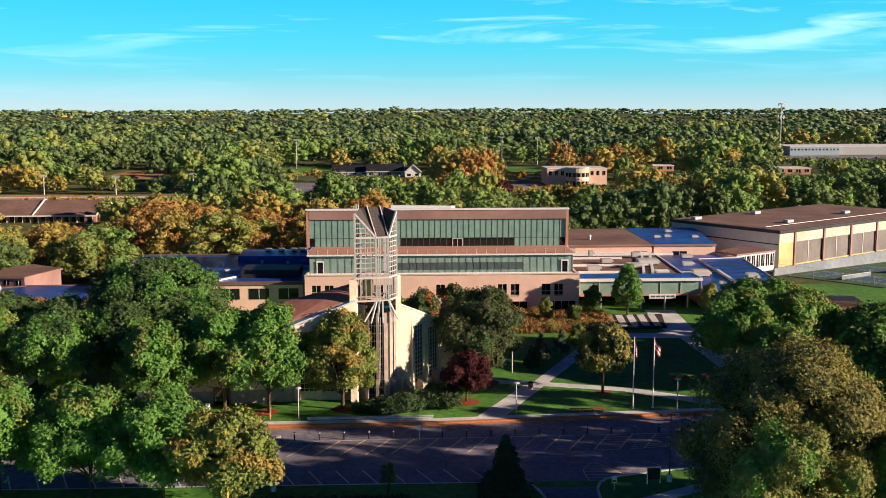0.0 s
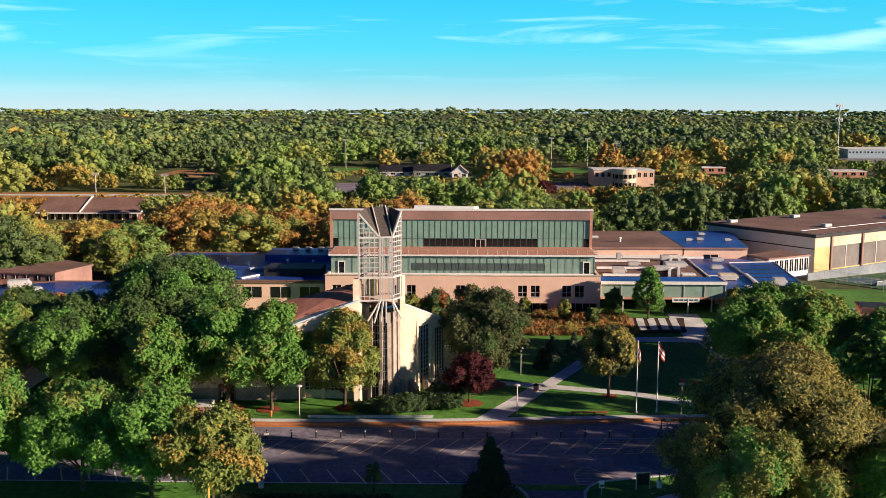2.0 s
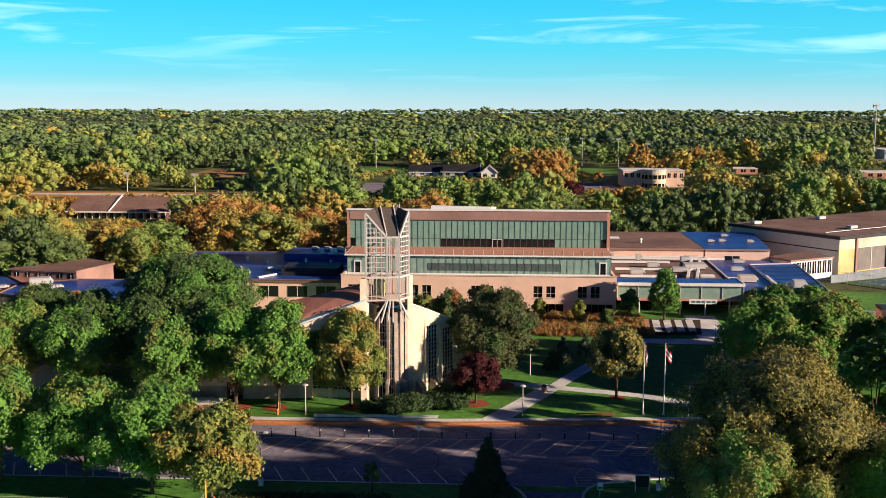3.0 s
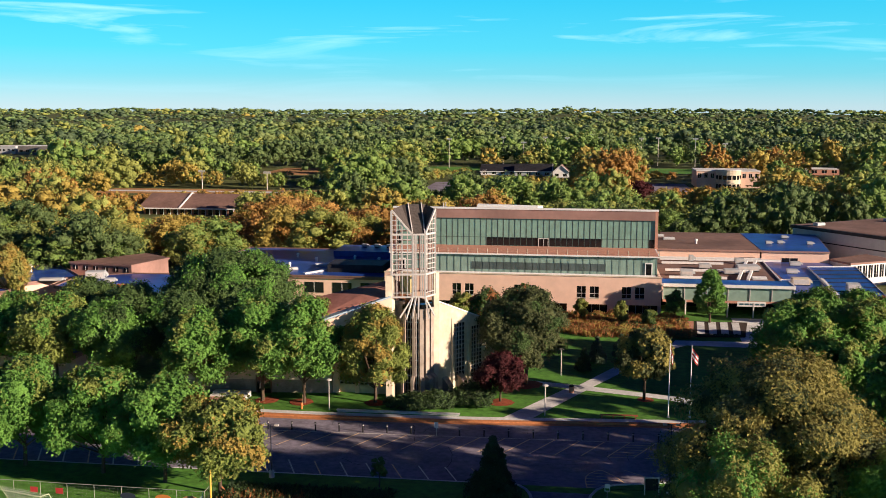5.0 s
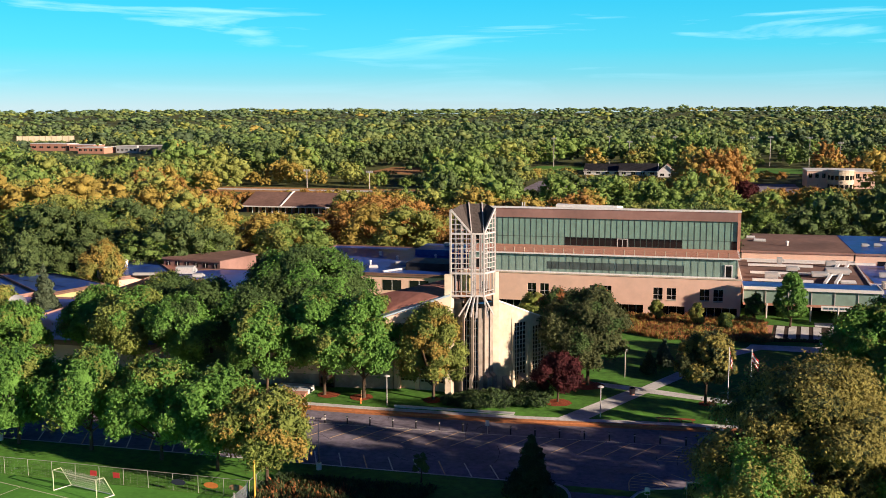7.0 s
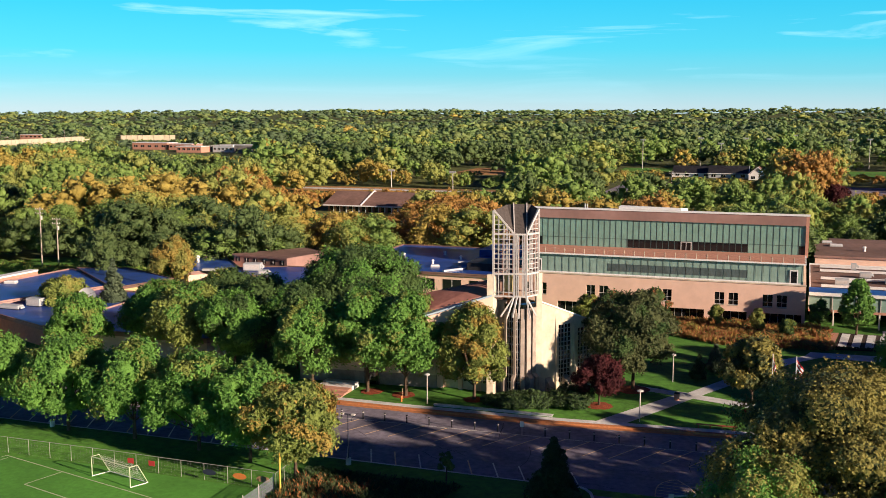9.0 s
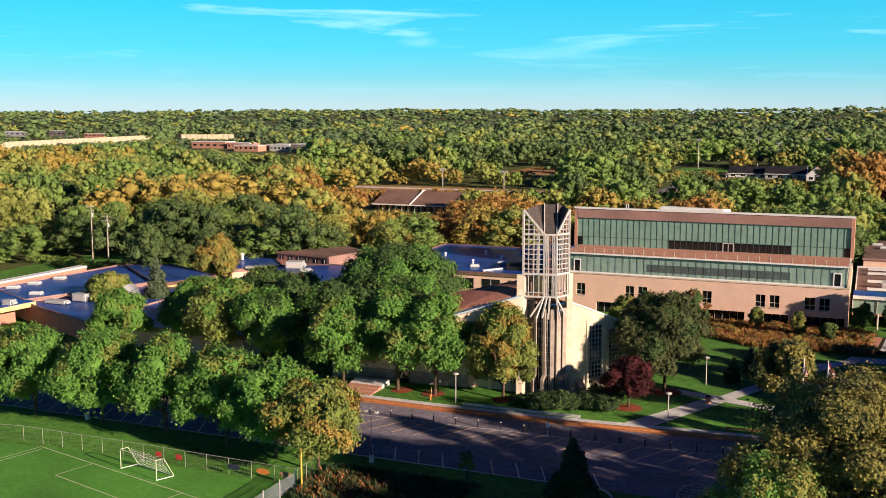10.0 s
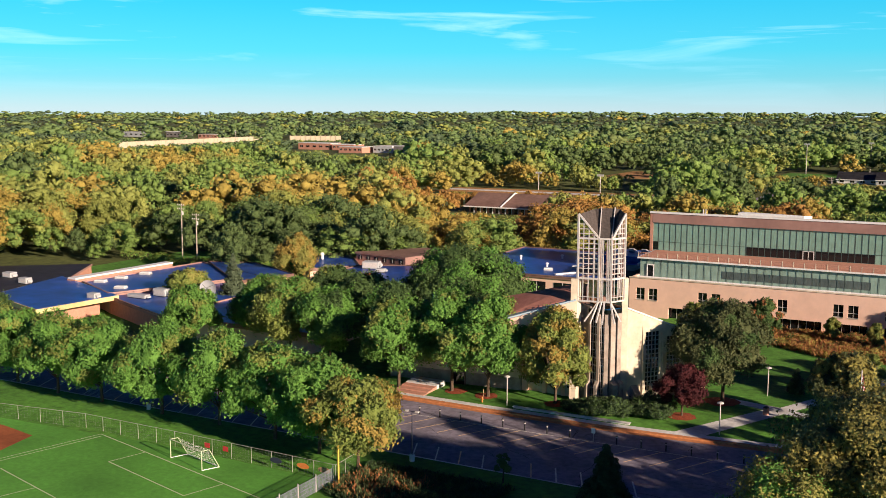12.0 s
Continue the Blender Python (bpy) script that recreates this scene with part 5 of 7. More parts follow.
# ---- sports field ----
def field():
    setting("sports_field", Geo().poly([(-110, -130, .03), (-14.5, -130, .03), (-14.5, -44.9, .03), (-38, -44.3, .03), (-68, -46.4, .03), (-110, -49, .03)]), TURF, "bright green synthetic sports field", "field")
    setting("clay_infield", Geo().poly([(-57, -49.6, .045), (-55.5, -56, .045), (-60, -66, .045), (-80, -70, .045), (-80, -49, .045), (-64, -48.4, .045)]), CLAY, "orange clay infield", "infield")

    def fl(p, q, w=0.14):
        d = Vector((q[0] - p[0], q[1] - p[1])).normalized()
        s = Vector((-d.y, d.x)) * w / 2
        setting("field_line", Geo().poly([(p[0] - s.x, p[1] - s.y, .05), (q[0] - s.x, q[1] - s.y, .05), (q[0] + s.x, q[1] + s.y, .05), (p[0] + s.x, p[1] + s.y, .05)]), LINE_F, "white painted field line", "field marking")

    fl((-49.9, -45.0), (-18.0, -52.7))
    fl((-49.9, -45.0), (-62, -90))
    fl((-49.2, -45.6), (-61.2, -90))
    fl((-39.9, -47.4), (-41.2, -52.0))
    fl((-41.2, -52.0), (-26.1, -55.9))
    fl((-26.1, -55.9), (-24.7, -51.1))
    fl((-50.3, -59.6), (-34, -63.8))
    fl((-41.8, -61.7), (-44.5, -70))
    t = thing("soccer_goal", "white soccer goal with a thin net", "goal", (0, 0, 0.03))
    a, b, c, d = (-35.8, -47.5), (-29.6, -49.1), (-34.9, -45.6), (-28.7, -47.2)
    hh = 2.3
    for p in (a, b):
        part("post", Geo().tube((*p, 0), (*p, hh), 0.055), LINE_F, t)
    part("crossbar", Geo().tube((*a, hh), (*b, hh), 0.055), LINE_F, t)
    for p, q in ((a, c), (b, d)):
        m = lerp(p, q, 0.45)
        part("stanchion", Geo().tube((*p, hh), (*m, hh), 0.04).tube((*m, hh), (*q, 0.05), 0.04), LINE_F, t)
        part("ground_bar", Geo().tube((*p, 0.05), (*q, 0.05), 0.05), WHITE, t)
    part("back_bar", Geo().tube((*c, 0.05), (*d, 0.05), 0.04), WHITE, t)
    net = Geo()
    for i in range(1, 20):
        u = i / 20
        p, q = lerp(lerp(a, c, .45), lerp(b, d, .45), u), lerp(c, d, u)
        net.bar((*p, hh), (*q, 0.05), 0.012)
    for i in range(1, 7):
        u = i / 7
        p, q = lerp(lerp(a, c, .45), c, u), lerp(lerp(b, d, .45), d, u)
        net.bar((*p, hh * (1 - u)), (*q, hh * (1 - u)), 0.012)
    part("net", net, WHITE, t, "thin white net")


field()


def chain_fence(pts, step=3.0, hh=1.9, label="grey chain link fence round the sports field", mesh=0.2):
    t = thing("fence", label, "fence")
    for p, q in zip(pts[:-1], pts[1:]):
        L = math.hypot(q[0] - p[0], q[1] - p[1])
        n = max(1, int(L / step))
        zf = [float(ground_z(*lerp(p, q, i / n))) for i in range(n + 1)]
        for i in range(n):
            a, b = lerp(p, q, i / n), lerp(p, q, (i + 1) / n)
            part("post", Geo().tube((*a, zf[i] - 0.1), (*a, zf[i] + hh), 0.03, None, 6), WIRE, t)
            part("top_rail", Geo().tube((*a, zf[i] + hh), (*b, zf[i + 1] + hh), 0.03, None, 6), WIRE, t)
            if mesh:
                g = Geo()
                m = int(step / mesh * 0.5)
                for k in range(1, m):
                    c = lerp(a, b, k / m)
                    g.bar((*c, zf[i]), (*c, zf[i] + hh), 0.004)
                for k in range(6):
                    z = 0.05 + k * hh / 6
                    g.bar((*a, zf[i] + z), (*b, zf[i + 1] + z), 0.004)
                part("wire_panel", g, WIRE, t)


chain_fence([(-100, -50), (-68, -46.2), (-53.6, -44.0), (-38.4, -44.0), (-14.4, -44.5)])
chain_fence([(-14.4, -44.5), (-14.6, -40.4)], 2.0)
t = thing("fence_screen", "pale windscreen panel on the fence corner", "fence")
for k in range(5):
    mesh_geo = Geo()
    for j in range(22):
        y = -45.1 - 3.2 * k - 0.144 * j
        mesh_geo.box(-14.42, y - 0.05, 0.05, -14.405, y, 1.75)
    for j in range(5):
        mesh_geo.box(-14.40, -45 - 3.2 * (k + 1), 0.1 + 0.4 * j, -14.39, -45.05 - 3.2 * k, 0.14 + 0.4 * j)
    part("screen_panel", mesh_geo, SCREEN, t)
    part("post", Geo().tube((-14.4, -45 - 3.2 * k, -0.1), (-14.4, -45 - 3.2 * k, 2.0), 0.05), STEEL, t)
t = thing("foul_pole", "tall yellow foul pole at the fence corner", "pole", (-13.4, -45.4, 0))
part("pole", Geo().tube((0, 0, -0.1), (0, 0, 4.6), 0.10, 0.10, 10), YELLOWPAINT, t)
for k, (x, m) in enumerate(((-22.6, POLEBLUE), (-18.8, ORANGE), (-15.9, WOODTAN))):
    t = thing("fence_board", "painted cut-out board hung on the fence", "board", (x, -44.55, 0.6), 0, "boards on the fence")
    oval = [(0.85 * math.cos(i * math.pi / 8), 0.34 * math.sin(i * math.pi / 8) + 0.45) for i in range(16)]
    g = Geo().poly([(p[0], -0.03, p[1]) for p in oval]).poly([(p[0], 0.0, p[1]) for p in reversed(oval)])
    for (xa, za), (xb, zb) in zip(oval, oval[1:] + oval[:1]):
        g.poly([(xa, -0.03, za), (xa, 0.0, za), (xb, 0.0, zb), (xb, -0.03, zb)])
    part("panel", g, m, t)
for x in (-33.0, -30.2):
    t = thing("fence_board", "small red cut-out board hung on the fence", "board", (x, -44.3, 0.8), 0, "boards on the fence")
    part("panel", Geo().prism([(-0.4, -0.03), (0.4, -0.03), (0.4, 0.0), (-0.4, 0.0)], 0, 0.6), FLAGRED, t)

# tennis courts
def gz(p):
    return float(ground_z(*p))


def draped(name, p0, u, v, a0, a1, b0, b1_, lift, m, label, category, step=4.0):
    """A sheet over the ground: from p0 by a0..a1 along u and b0..b1_ along v."""
    na, nb = max(1, int(math.ceil((a1 - a0) / step))), max(1, int(math.ceil((b1_ - b0) / step)))
    g = Geo()

    def pt(i_, j_):
        a, b = a0 + (a1 - a0) * i_ / na, b0 + (b1_ - b0) * j_ / nb
        x, y = p0[0] + u[0] * a + v[0] * b, p0[1] + u[1] * a + v[1] * b
        return (x, y, gz((x, y)) + lift)
    for i_ in range(na):
        for j_ in range(nb):
            g.poly([pt(i_, j_), pt(i_ + 1, j_), pt(i_ + 1, j_ + 1), pt(i_, j_ + 1)])
    return setting(name, g, m, label, category)


CU, CV = (0.815, 0.579), (0.579, -0.815)       # along the fence, and away from it
C0 = (96.6, 106.4)
draped("court_surround", C0, CU, CV, 1, 64, 0.5, 27, 0.16, SURROUND, "green painted surround of the tennis courts", "court")
for k in range(3):
    a0 = 5 + k * 20
    draped("tennis_court", C0, CU, CV, a0, a0 + 11, 2.5, 26, 0.20, COURT, "blue-green tennis court", "court")
    for a in (a0, a0 + 1.4, a0 + 9.6, a0 + 11):
        draped("court_line", C0, CU, CV, a - 0.07, a + 0.07, 2.5, 26, 0.24, LINE_W, "white court line", "court marking")
    for b in (2.5, 7.9, 20.6, 26):
        draped("court_line", C0, CU, CV, a0, a0 + 11, b - 0.07, b + 0.07, 0.245, LINE_W, "white court line", "court marking")
    t = thing("tennis_net", "pale tennis net across the court", "net")
    m0 = (C0[0] + CU[0] * (a0 - 0.8) + CV[0] * 14.3, C0[1] + CU[1] * (a0 - 0.8) + CV[1] * 14.3)
    m1 = (m0[0] + CU[0] * 12.6, m0[1] + CU[1] * 12.6)
    part("net", Geo().bar((*m0, gz(m0) + 0.7), (*m1, gz(m1) + 0.7), 0.04, 0.9), SCREEN, t)
    part("net_band", Geo().bar((*m0, gz(m0) + 1.18), (*m1, gz(m1) + 1.18), 0.07, 0.07), WHITE, t)
    part("post", Geo().tube((*m0, gz(m0)), (*m0, gz(m0) + 1.3), 0.06), STEEL, t)
    part("post", Geo().tube((*m1, gz(m1)), (*m1, gz(m1) + 1.3), 0.06), STEEL, t)
chain_fence([(96.4, 106.0), (112.6, 83.2), (165, 120.5)], 3.0, 3.0, "tall grey wire fence round the tennis courts", 0.3)
setting("drive", Geo().poly([(80, 20, .06), (88, 20, .06), (97, 66, .06), (90, 70, .06)]), ASPHALT, "asphalt service drive", "drive")
h = wing("store_shed", "small brick store beside the drive", [(89, 56), (94, 55), (95, 61), (90, 62)], -0.2, 2.8, REDBAND, DARKROOF, BROWN)


# ---- trees ----
def lumps(d, ph, f=5.2):
    """Uneven swelling of a leafy lobe in the directions d, about -1 to 1."""
    return (np.sin(f * d[:, 0] + ph[:, 0]) + np.sin(f * d[:, 1] + ph[:, 1]) + np.sin(f * d[:, 2] + ph[:, 2])
            + 0.7 * np.sin(2.1 * f * (d[:, 0] + d[:, 1]) + ph[:, 1]) + 0.7 * np.sin(2.1 * f * (d[:, 2] - d[:, 0]) + ph[:, 2])) / 3.2


def leaf_tris(rng, c, nrm, size):
    """One bent triangular leaf spray at each place c, facing nrm."""
    n = len(c)
    nrm = nrm / (np.linalg.norm(nrm, axis=1)[:, None] + 1e-9)
    t = np.cross(nrm, rng.normal(size=(n, 3)))
    t /= np.linalg.norm(t, axis=1)[:, None] + 1e-9
    b = np.cross(nrm, t)
    s = size * (0.55 + 0.8 * rng.random(n))[:, None]
    t, b = t * s, b * s * 0.7
    bend = nrm * s * 0.25
    return np.stack([c - t * 0.9 - b * 0.7, c + t * 0.9 - b * 0.7 + bend * 0.6, c + b * 1.1], 1).reshape(-1, 3)


def leaf_cloud(rng, centres, radii, n, size, flat=0.8, rough=0.38, heart=None, gap=-0.45, deep=0.30, tips=0.30):
    """n leaf sprays over the lumpy outer skins of the lobes, with gaps in the hollows; returns vertices (n*3, 3)."""
    centres, radii = np.array(centres, float), np.array(radii, float)
    heart = centres.mean(0) if heart is None else np.array(heart)
    ph = rng.random((len(centres), 3)) * 6.28
    C, N = [], []
    left = n
    while left > 0:
        m = left * 2 + 50
        k = rng.choice(len(centres), m, p=radii ** 2 / np.sum(radii ** 2))
        d = rng.normal(size=(m, 3))
        d /= np.linalg.norm(d, axis=1)[:, None]
        o = centres[k] - heart
        o /= np.linalg.norm(o, axis=1)[:, None] + 1e-6
        w = lumps(d, ph[k])
        ok = ((d * o).sum(1) > -0.35) & (w > gap) & (d[:, 2] > -0.25 - 0.9 * rng.random(m) ** 3)
        k, d, o, w = k[ok][:left], d[ok][:left], o[ok][:left], w[ok][:left]
        q = radii[k] * (1 - deep * rng.random(len(k)) ** 1.4 + 0.32 * w + tips * rng.random(len(k)) ** 4)
        C.append(centres[k] + d * q[:, None] * np.array([1, 1, flat]))
        N.append(d * 0.8 + o * 0.4 + np.array([0, 0, 0.12]) + rng.normal(size=(len(k), 3)) * rough)
        left -= len(k)
    return leaf_tris(rng, np.concatenate(C), np.concatenate(N), size)


_ICO = {}


def ico(sub):
    if sub not in _ICO:
        bm = bmesh.new()
        bmesh.ops.create_icosphere(bm, subdivisions=sub, radius=1)
        bm.verts.ensure_lookup_table()
        _ICO[sub] = (np.array([v.co[:] for v in bm.verts]), np.array([[v.index for v in f.verts] for f in bm.faces]))
        bm.free()
    return _ICO[sub]


def lobe_shells(rng, centres, radii, sub, fat=1.0, flat=0.8, wave=0.22, jag=0.06):
    """Lumpy closed lobes: vertices and triangles."""
    v0, f0 = ico(sub)
    V, F = [], []
    for i, (c, r) in enumerate(zip(centres, radii)):
        ph = np.repeat(rng.random((1, 3)) * 6.28, len(v0), 0)
        q = r * fat * (1 + wave * lumps(v0, ph) + jag * rng.normal(size=len(v0)))
        V.append(np.array(c) + v0 * q[:, None] * np.array([1, 1, flat]))
        F.append(f0 + i * len(v0))
    return np.concatenate(V), np.concatenate(F)


def foliage_mesh(name, shell_v, shell_f, shell_m, leaf_v, leaf_m, mats):
    """One mesh of smooth lobes and of separate leaves over them."""
    V = np.concatenate([shell_v, leaf_v]).astype(np.float32)
    k = len(leaf_v) // 3
    loops = np.concatenate([np.asarray(shell_f).ravel(), len(shell_v) + np.arange(3 * k)]).astype(np.int32)
    n = len(loops) // 3
    me = bpy.data.meshes.new(name)
    me.vertices.add(len(V))
    me.vertices.foreach_set("co", V.ravel())
    me.loops.add(3 * n)
    me.loops.foreach_set("vertex_index", loops)
    me.polygons.add(n)
    me.polygons.foreach_set("loop_start", np.arange(0, 3 * n, 3, dtype=np.int32))
    for m in mats:
        me.materials.append(m)
    me.polygons.foreach_set("material_index", np.concatenate([shell_m, leaf_m]).astype(np.int32))
    me.polygons.foreach_set("use_smooth", np.concatenate([np.ones(n - k, bool), np.zeros(k, bool)]))
    me.update(calc_edges=True)
    return me


def leaf_mesh(name, V, mats, index=None, k=3):
    """One mesh of separate leaves with k corners each."""
    n = len(V) // k
    me = bpy.data.meshes.new(name)
    me.vertices.add(len(V))
    me.vertices.foreach_set("co", np.asarray(V, np.float32).ravel())
    me.loops.add(k * n)
    me.loops.foreach_set("vertex_index", np.arange(k * n, dtype=np.int32))
    me.polygons.add(n)
    me.polygons.foreach_set("loop_start", np.arange(0, k * n, k, dtype=np.int32))
    for m in mats:
        me.materials.append(m)
    if index is not None:
        me.polygons.foreach_set("material_index", np.asarray(index, np.int32))
    me.update(calc_edges=True)
    return me


def crown_lobes(rng, h, r, base, count, shape="round", loose=0.5, lobe=0.30, low=-0.8, taper=0.13):
    """Lobe centres and radii of a crown from base to h with half-width r."""
    cs, rs = [], []
    cz, H = (base + h) / 2, (h - base) / 2
    for i in range(count):
        a = i * 2.39996 + (rng.random() - 0.5) * 1.3
        if shape == "round":
            u = 1 - 2 * (i + 0.5) / count
            lr = r * lobe * (0.75 + 0.6 * rng.random())
            if u < low:
                continue
            k = 1 + loose * 0.55 * (rng.random() - 0.55)
            q = math.sqrt(1 - u * u) * max(0.0, r - lr * 0.9) * k * (1 - taper * u)
            z = cz + u * max(0.1, H - lr * 0.85) * (1 + loose * 0.22 * (rng.random() - 0.6))
        else:
            u = (i + 0.5) / count
            w = r * (1 - u) ** 0.85 + 0.1
            lr = max(0.22, w * 0.42 * (0.55 + 0.8 * rng.random()))
            q = w * (0.45 + 0.4 * rng.random())
            z = base + (h - base) * u
        cs.append((q * math.cos(a), q * math.sin(a), z))
        rs.append(lr)
    return cs, rs


def tree(name, label, x, y, h, r, leaf, seed, base=None, n=24000, size=0.19, count=22, shape="round", group="", mix=0.3, loose=1.15, lobe=0.31, gap=-0.34, core=0.79, taper=0.13):
    rng = np.random.default_rng(seed)
    n = int(0.84 * n)
    z = float(ground_z(x, y))
    t = thing(name, label, "tree", (x, y, z), 0, group)
    base = 0.16 * h if base is None else base
    cs, rs = crown_lobes(rng, h, r, base, count, shape, loose, lobe, -0.8, taper)
    heart = (0, 0, base + 0.42 * (h - base))
    g = Geo()
    tr = 0.014 * h + 0.05
    if shape == "round":
        fork = base + 0.08 * h
        g.tube((0, 0, -0.2), (0.05, 0.03, fork), tr * 1.15, tr * 0.8)
        for c in cs[::3]:
            mid = Vector((c[0] * 0.45, c[1] * 0.45, fork + (c[2] - fork) * 0.45))
            g.tube((0.05, 0.03, fork - 0.3), mid, tr * 0.5, tr * 0.3, 6).tube(mid, c, tr * 0.3, tr * 0.1, 5)
    else:
        g.tube((0, 0, -0.2), (0, 0, h * 0.95), tr, 0.03)
    part("trunk", g, BARK, t)
    V = leaf_cloud(rng, cs, rs, n, size * 1.3, 0.85, 0.56, heart, gap, 0.20, 0.38)
    core_v, core_f = lobe_shells(rng, cs, rs, 2, core, 0.85, 0.2)
    two = isinstance(leaf, (list, tuple))
    idx = np.zeros(n, int)
    if two:
        cz = V.reshape(-1, 3, 3)[:, 2]
        f = np.array([noise.noise(Vector((a / (0.5 * r), b / (0.5 * r), c_ / (0.5 * r) + seed))) for a, b, c_ in cz])
        idx = (f + 0.11 * rng.normal(size=n) + 0.3 * (cz[:, 2] / h - 0.6) > (0.5 - mix) * 0.9).astype(int)
    mats = list(leaf) if two else [leaf]
    part("crown", foliage_mesh("crown", core_v, core_f, np.zeros(len(core_f), int), V, idx, mats), None, t)
    return t


tree("maple_tree", "maple turning from green to gold and rust", -4.7, -4.7, 14.0, 4.6, (L_OLIVE, L_GOLD), 11, n=30000, size=0.14, mix=0.3, base=1.2, loose=0.3, count=40, lobe=0.31, taper=0.30)
tree("ornamental_plum_tree", "dark maroon ornamental tree in a red mulch ring", 12.4, -1.9, 7.3, 3.1, L_MAROON, 12, n=20000, base=1.1, size=0.13)
tree("linden_tree", "small round tree with olive and brown leaves", 32.3, 1.8, 10.4, 3.9, (L_OAK, L_TAN), 13, n=20000, mix=0.5, base=2.2, size=0.19)
tree("oak_tree", "large dark green oak beside the path", 15.5, 7.8, 14.3, 6.3, (L_OAK, L_DARK), 14, n=40000, size=0.15, mix=0.15)
tree("entrance_tree", "tall green tree by the entrance", 47.8, 56.8, 10.6, 2.7, L_GREEN, 15, n=12000, base=0.9, size=0.15, count=34, lobe=0.27, loose=0.6, taper=0.5)
tree("large_tree", "very large broad dark green tree beside the chapel", -38.4, 33.6, 15.6, 11.4, (L_DARK, L_GREEN), 16, n=44000, size=0.19, base=1.5, count=60, lobe=0.22, loose=0.5, mix=0.42)
for i, (x, y, h, r, lf) in enumerate([(-14.5, -6, 15, 5.2, (L_GREEN, L_OLIVE)), (-20.5, -5.8, 15, 5.4, (L_GREEN, L_OLIVE)), (-28.5, -7.5, 13.5, 5.2, (L_GREEN, L_OLIVE)),
                                      (-36.5, 3, 13.5, 6, (L_DARK, L_GREEN)), (-27, 7, 13.5, 6, (L_DARK, L_GREEN)), (-44, -3, 13, 5.5, (L_GREEN, L_DARK)), (-54, 0, 13.5, 6.5, (L_OLIVE, L_GREEN)),
                                      (-63, 5, 12.5, 6, (L_GREEN, L_OLIVE)), (-48, 14, 13, 6.5, (L_DARK, L_GREEN)), (-60, 22, 12, 6, (L_DARK, L_OLIVE)), (-72, -4, 11, 5, (L_GREEN, L_OLIVE))]):
    tree("maple_tree", "dense green maple beside the chapel range", x, y, h, r, lf, 50 + i, n=22000, size=0.17, group="maples beside the chapel", mix=0.15, base=2.0, loose=1.1)
tree("golden_tree", "small tree turning yellow beside the low roofs", -96, 58, 12.0, 5.4, (L_YELLOW, L_GOLD), 70, n=16000, mix=0.5)
tree("olive_tree", "round olive green tree between the low roofs", -96.7, 22.1, 8.8, 4.6, (L_OLIVE, L_YELLOW), 71, n=12000)
tree("rust_tree", "small rust coloured tree beside the roofs", -57, 27, 10.5, 3.6, (L_GOLD, L_RUST), 72, n=10000)
tree("spruce_tree", "grey-green spruce between the low roofs", -88.5, 27, 11.5, 3.0, L_BLUE, 73, n=12000, base=0.5, shape="cone", count=70, core=0.5)
tree("dark_tree", "dark tree in front of a porch", -112, -14, 8.5, 4.5, (L_DARK, L_OLIVE), 74, n=12000)
ROW = [(-90, -31.5, 10.2, 6.2), (-80, -33, 11.5, 5.6), (-70, -34.2, 11.8, 5.9), (-61, -34.4, 12.2, 6.2), (-49.5, -34.6, 12.0, 6.0), (-39.5, -34.6, 12.6, 6.4), (-29.5, -35.8, 12.2, 6.2), (-21.5, -37.6, 11.8, 5.9), (-14.4, -40, 10.8, 5.9)]
for i, (x, y, h, r) in enumerate(ROW):
    tree("lot_tree", "spreading tree turning yellow on the verge" if i == 8 else "spreading green tree on the grass strip by the parking lot", x, y, h, r,
         (L_OLIVE, L_GOLD) if i == 8 else (L_GREEN, L_OLIVE), 30 + i, n=26000, size=0.155, group="trees along the parking lot", base=1.5, mix=0.12 if i < 8 else 0.35, loose=1.3)
# olive-tan leaf colour also carries the sunlit tufts, the dark one the shade
tree("huge_tree", "huge tree with olive-brown leaves, lit tufts and shade put into their colours", 41.3, -48.5, 18.6, 9.6, (L_OAK, L_TAN), 41, n=112000, size=0.112, base=0.8, mix=0.66, count=44, lobe=0.26)
tree("verge_tree", "yellow-green tree in front of a huge tree", 35.8, -61, 14.6, 5.8, (L_YELLOW, L_GREEN), 42, n=56000, size=0.098, base=1.2)
tree("verge_tree", "green tree at the edge of the verge", 50.5, -57, 14, 6.0, (L_GREEN, L_OLIVE), 47, n=50000, size=0.10, base=1.2)
for i, (x, y, h, r) in enumerate([(55, 10, 13.5, 6.3), (64, 14, 13, 6.0), (60, 24, 12.5, 5.6), (70, 22, 11.5, 5.2), (68, 33, 11, 5.0), (74, 40, 9, 3.5), (76, 8, 12, 6), (58, 2, 10, 4.5)]):
    tree("walk_tree", "green tree shading the walk", x, y, h, r, (L_GREEN, L_RUST) if i == 5 else (L_GREEN, L_OLIVE), 80 + i, n=18000, group="trees beside the walk", base=1.5)
for i, (x, y, h, r) in enumerate([(88, 12, 13, 6), (96, 30, 12, 5.5), (84, -6, 13, 6), (100, 8, 13, 6)]):
    tree("drive_tree", "green tree beside the service drive", x, y, h, r, (L_GREEN, L_DARK), 90 + i, n=10000, group="trees beside the drive", base=1.5)
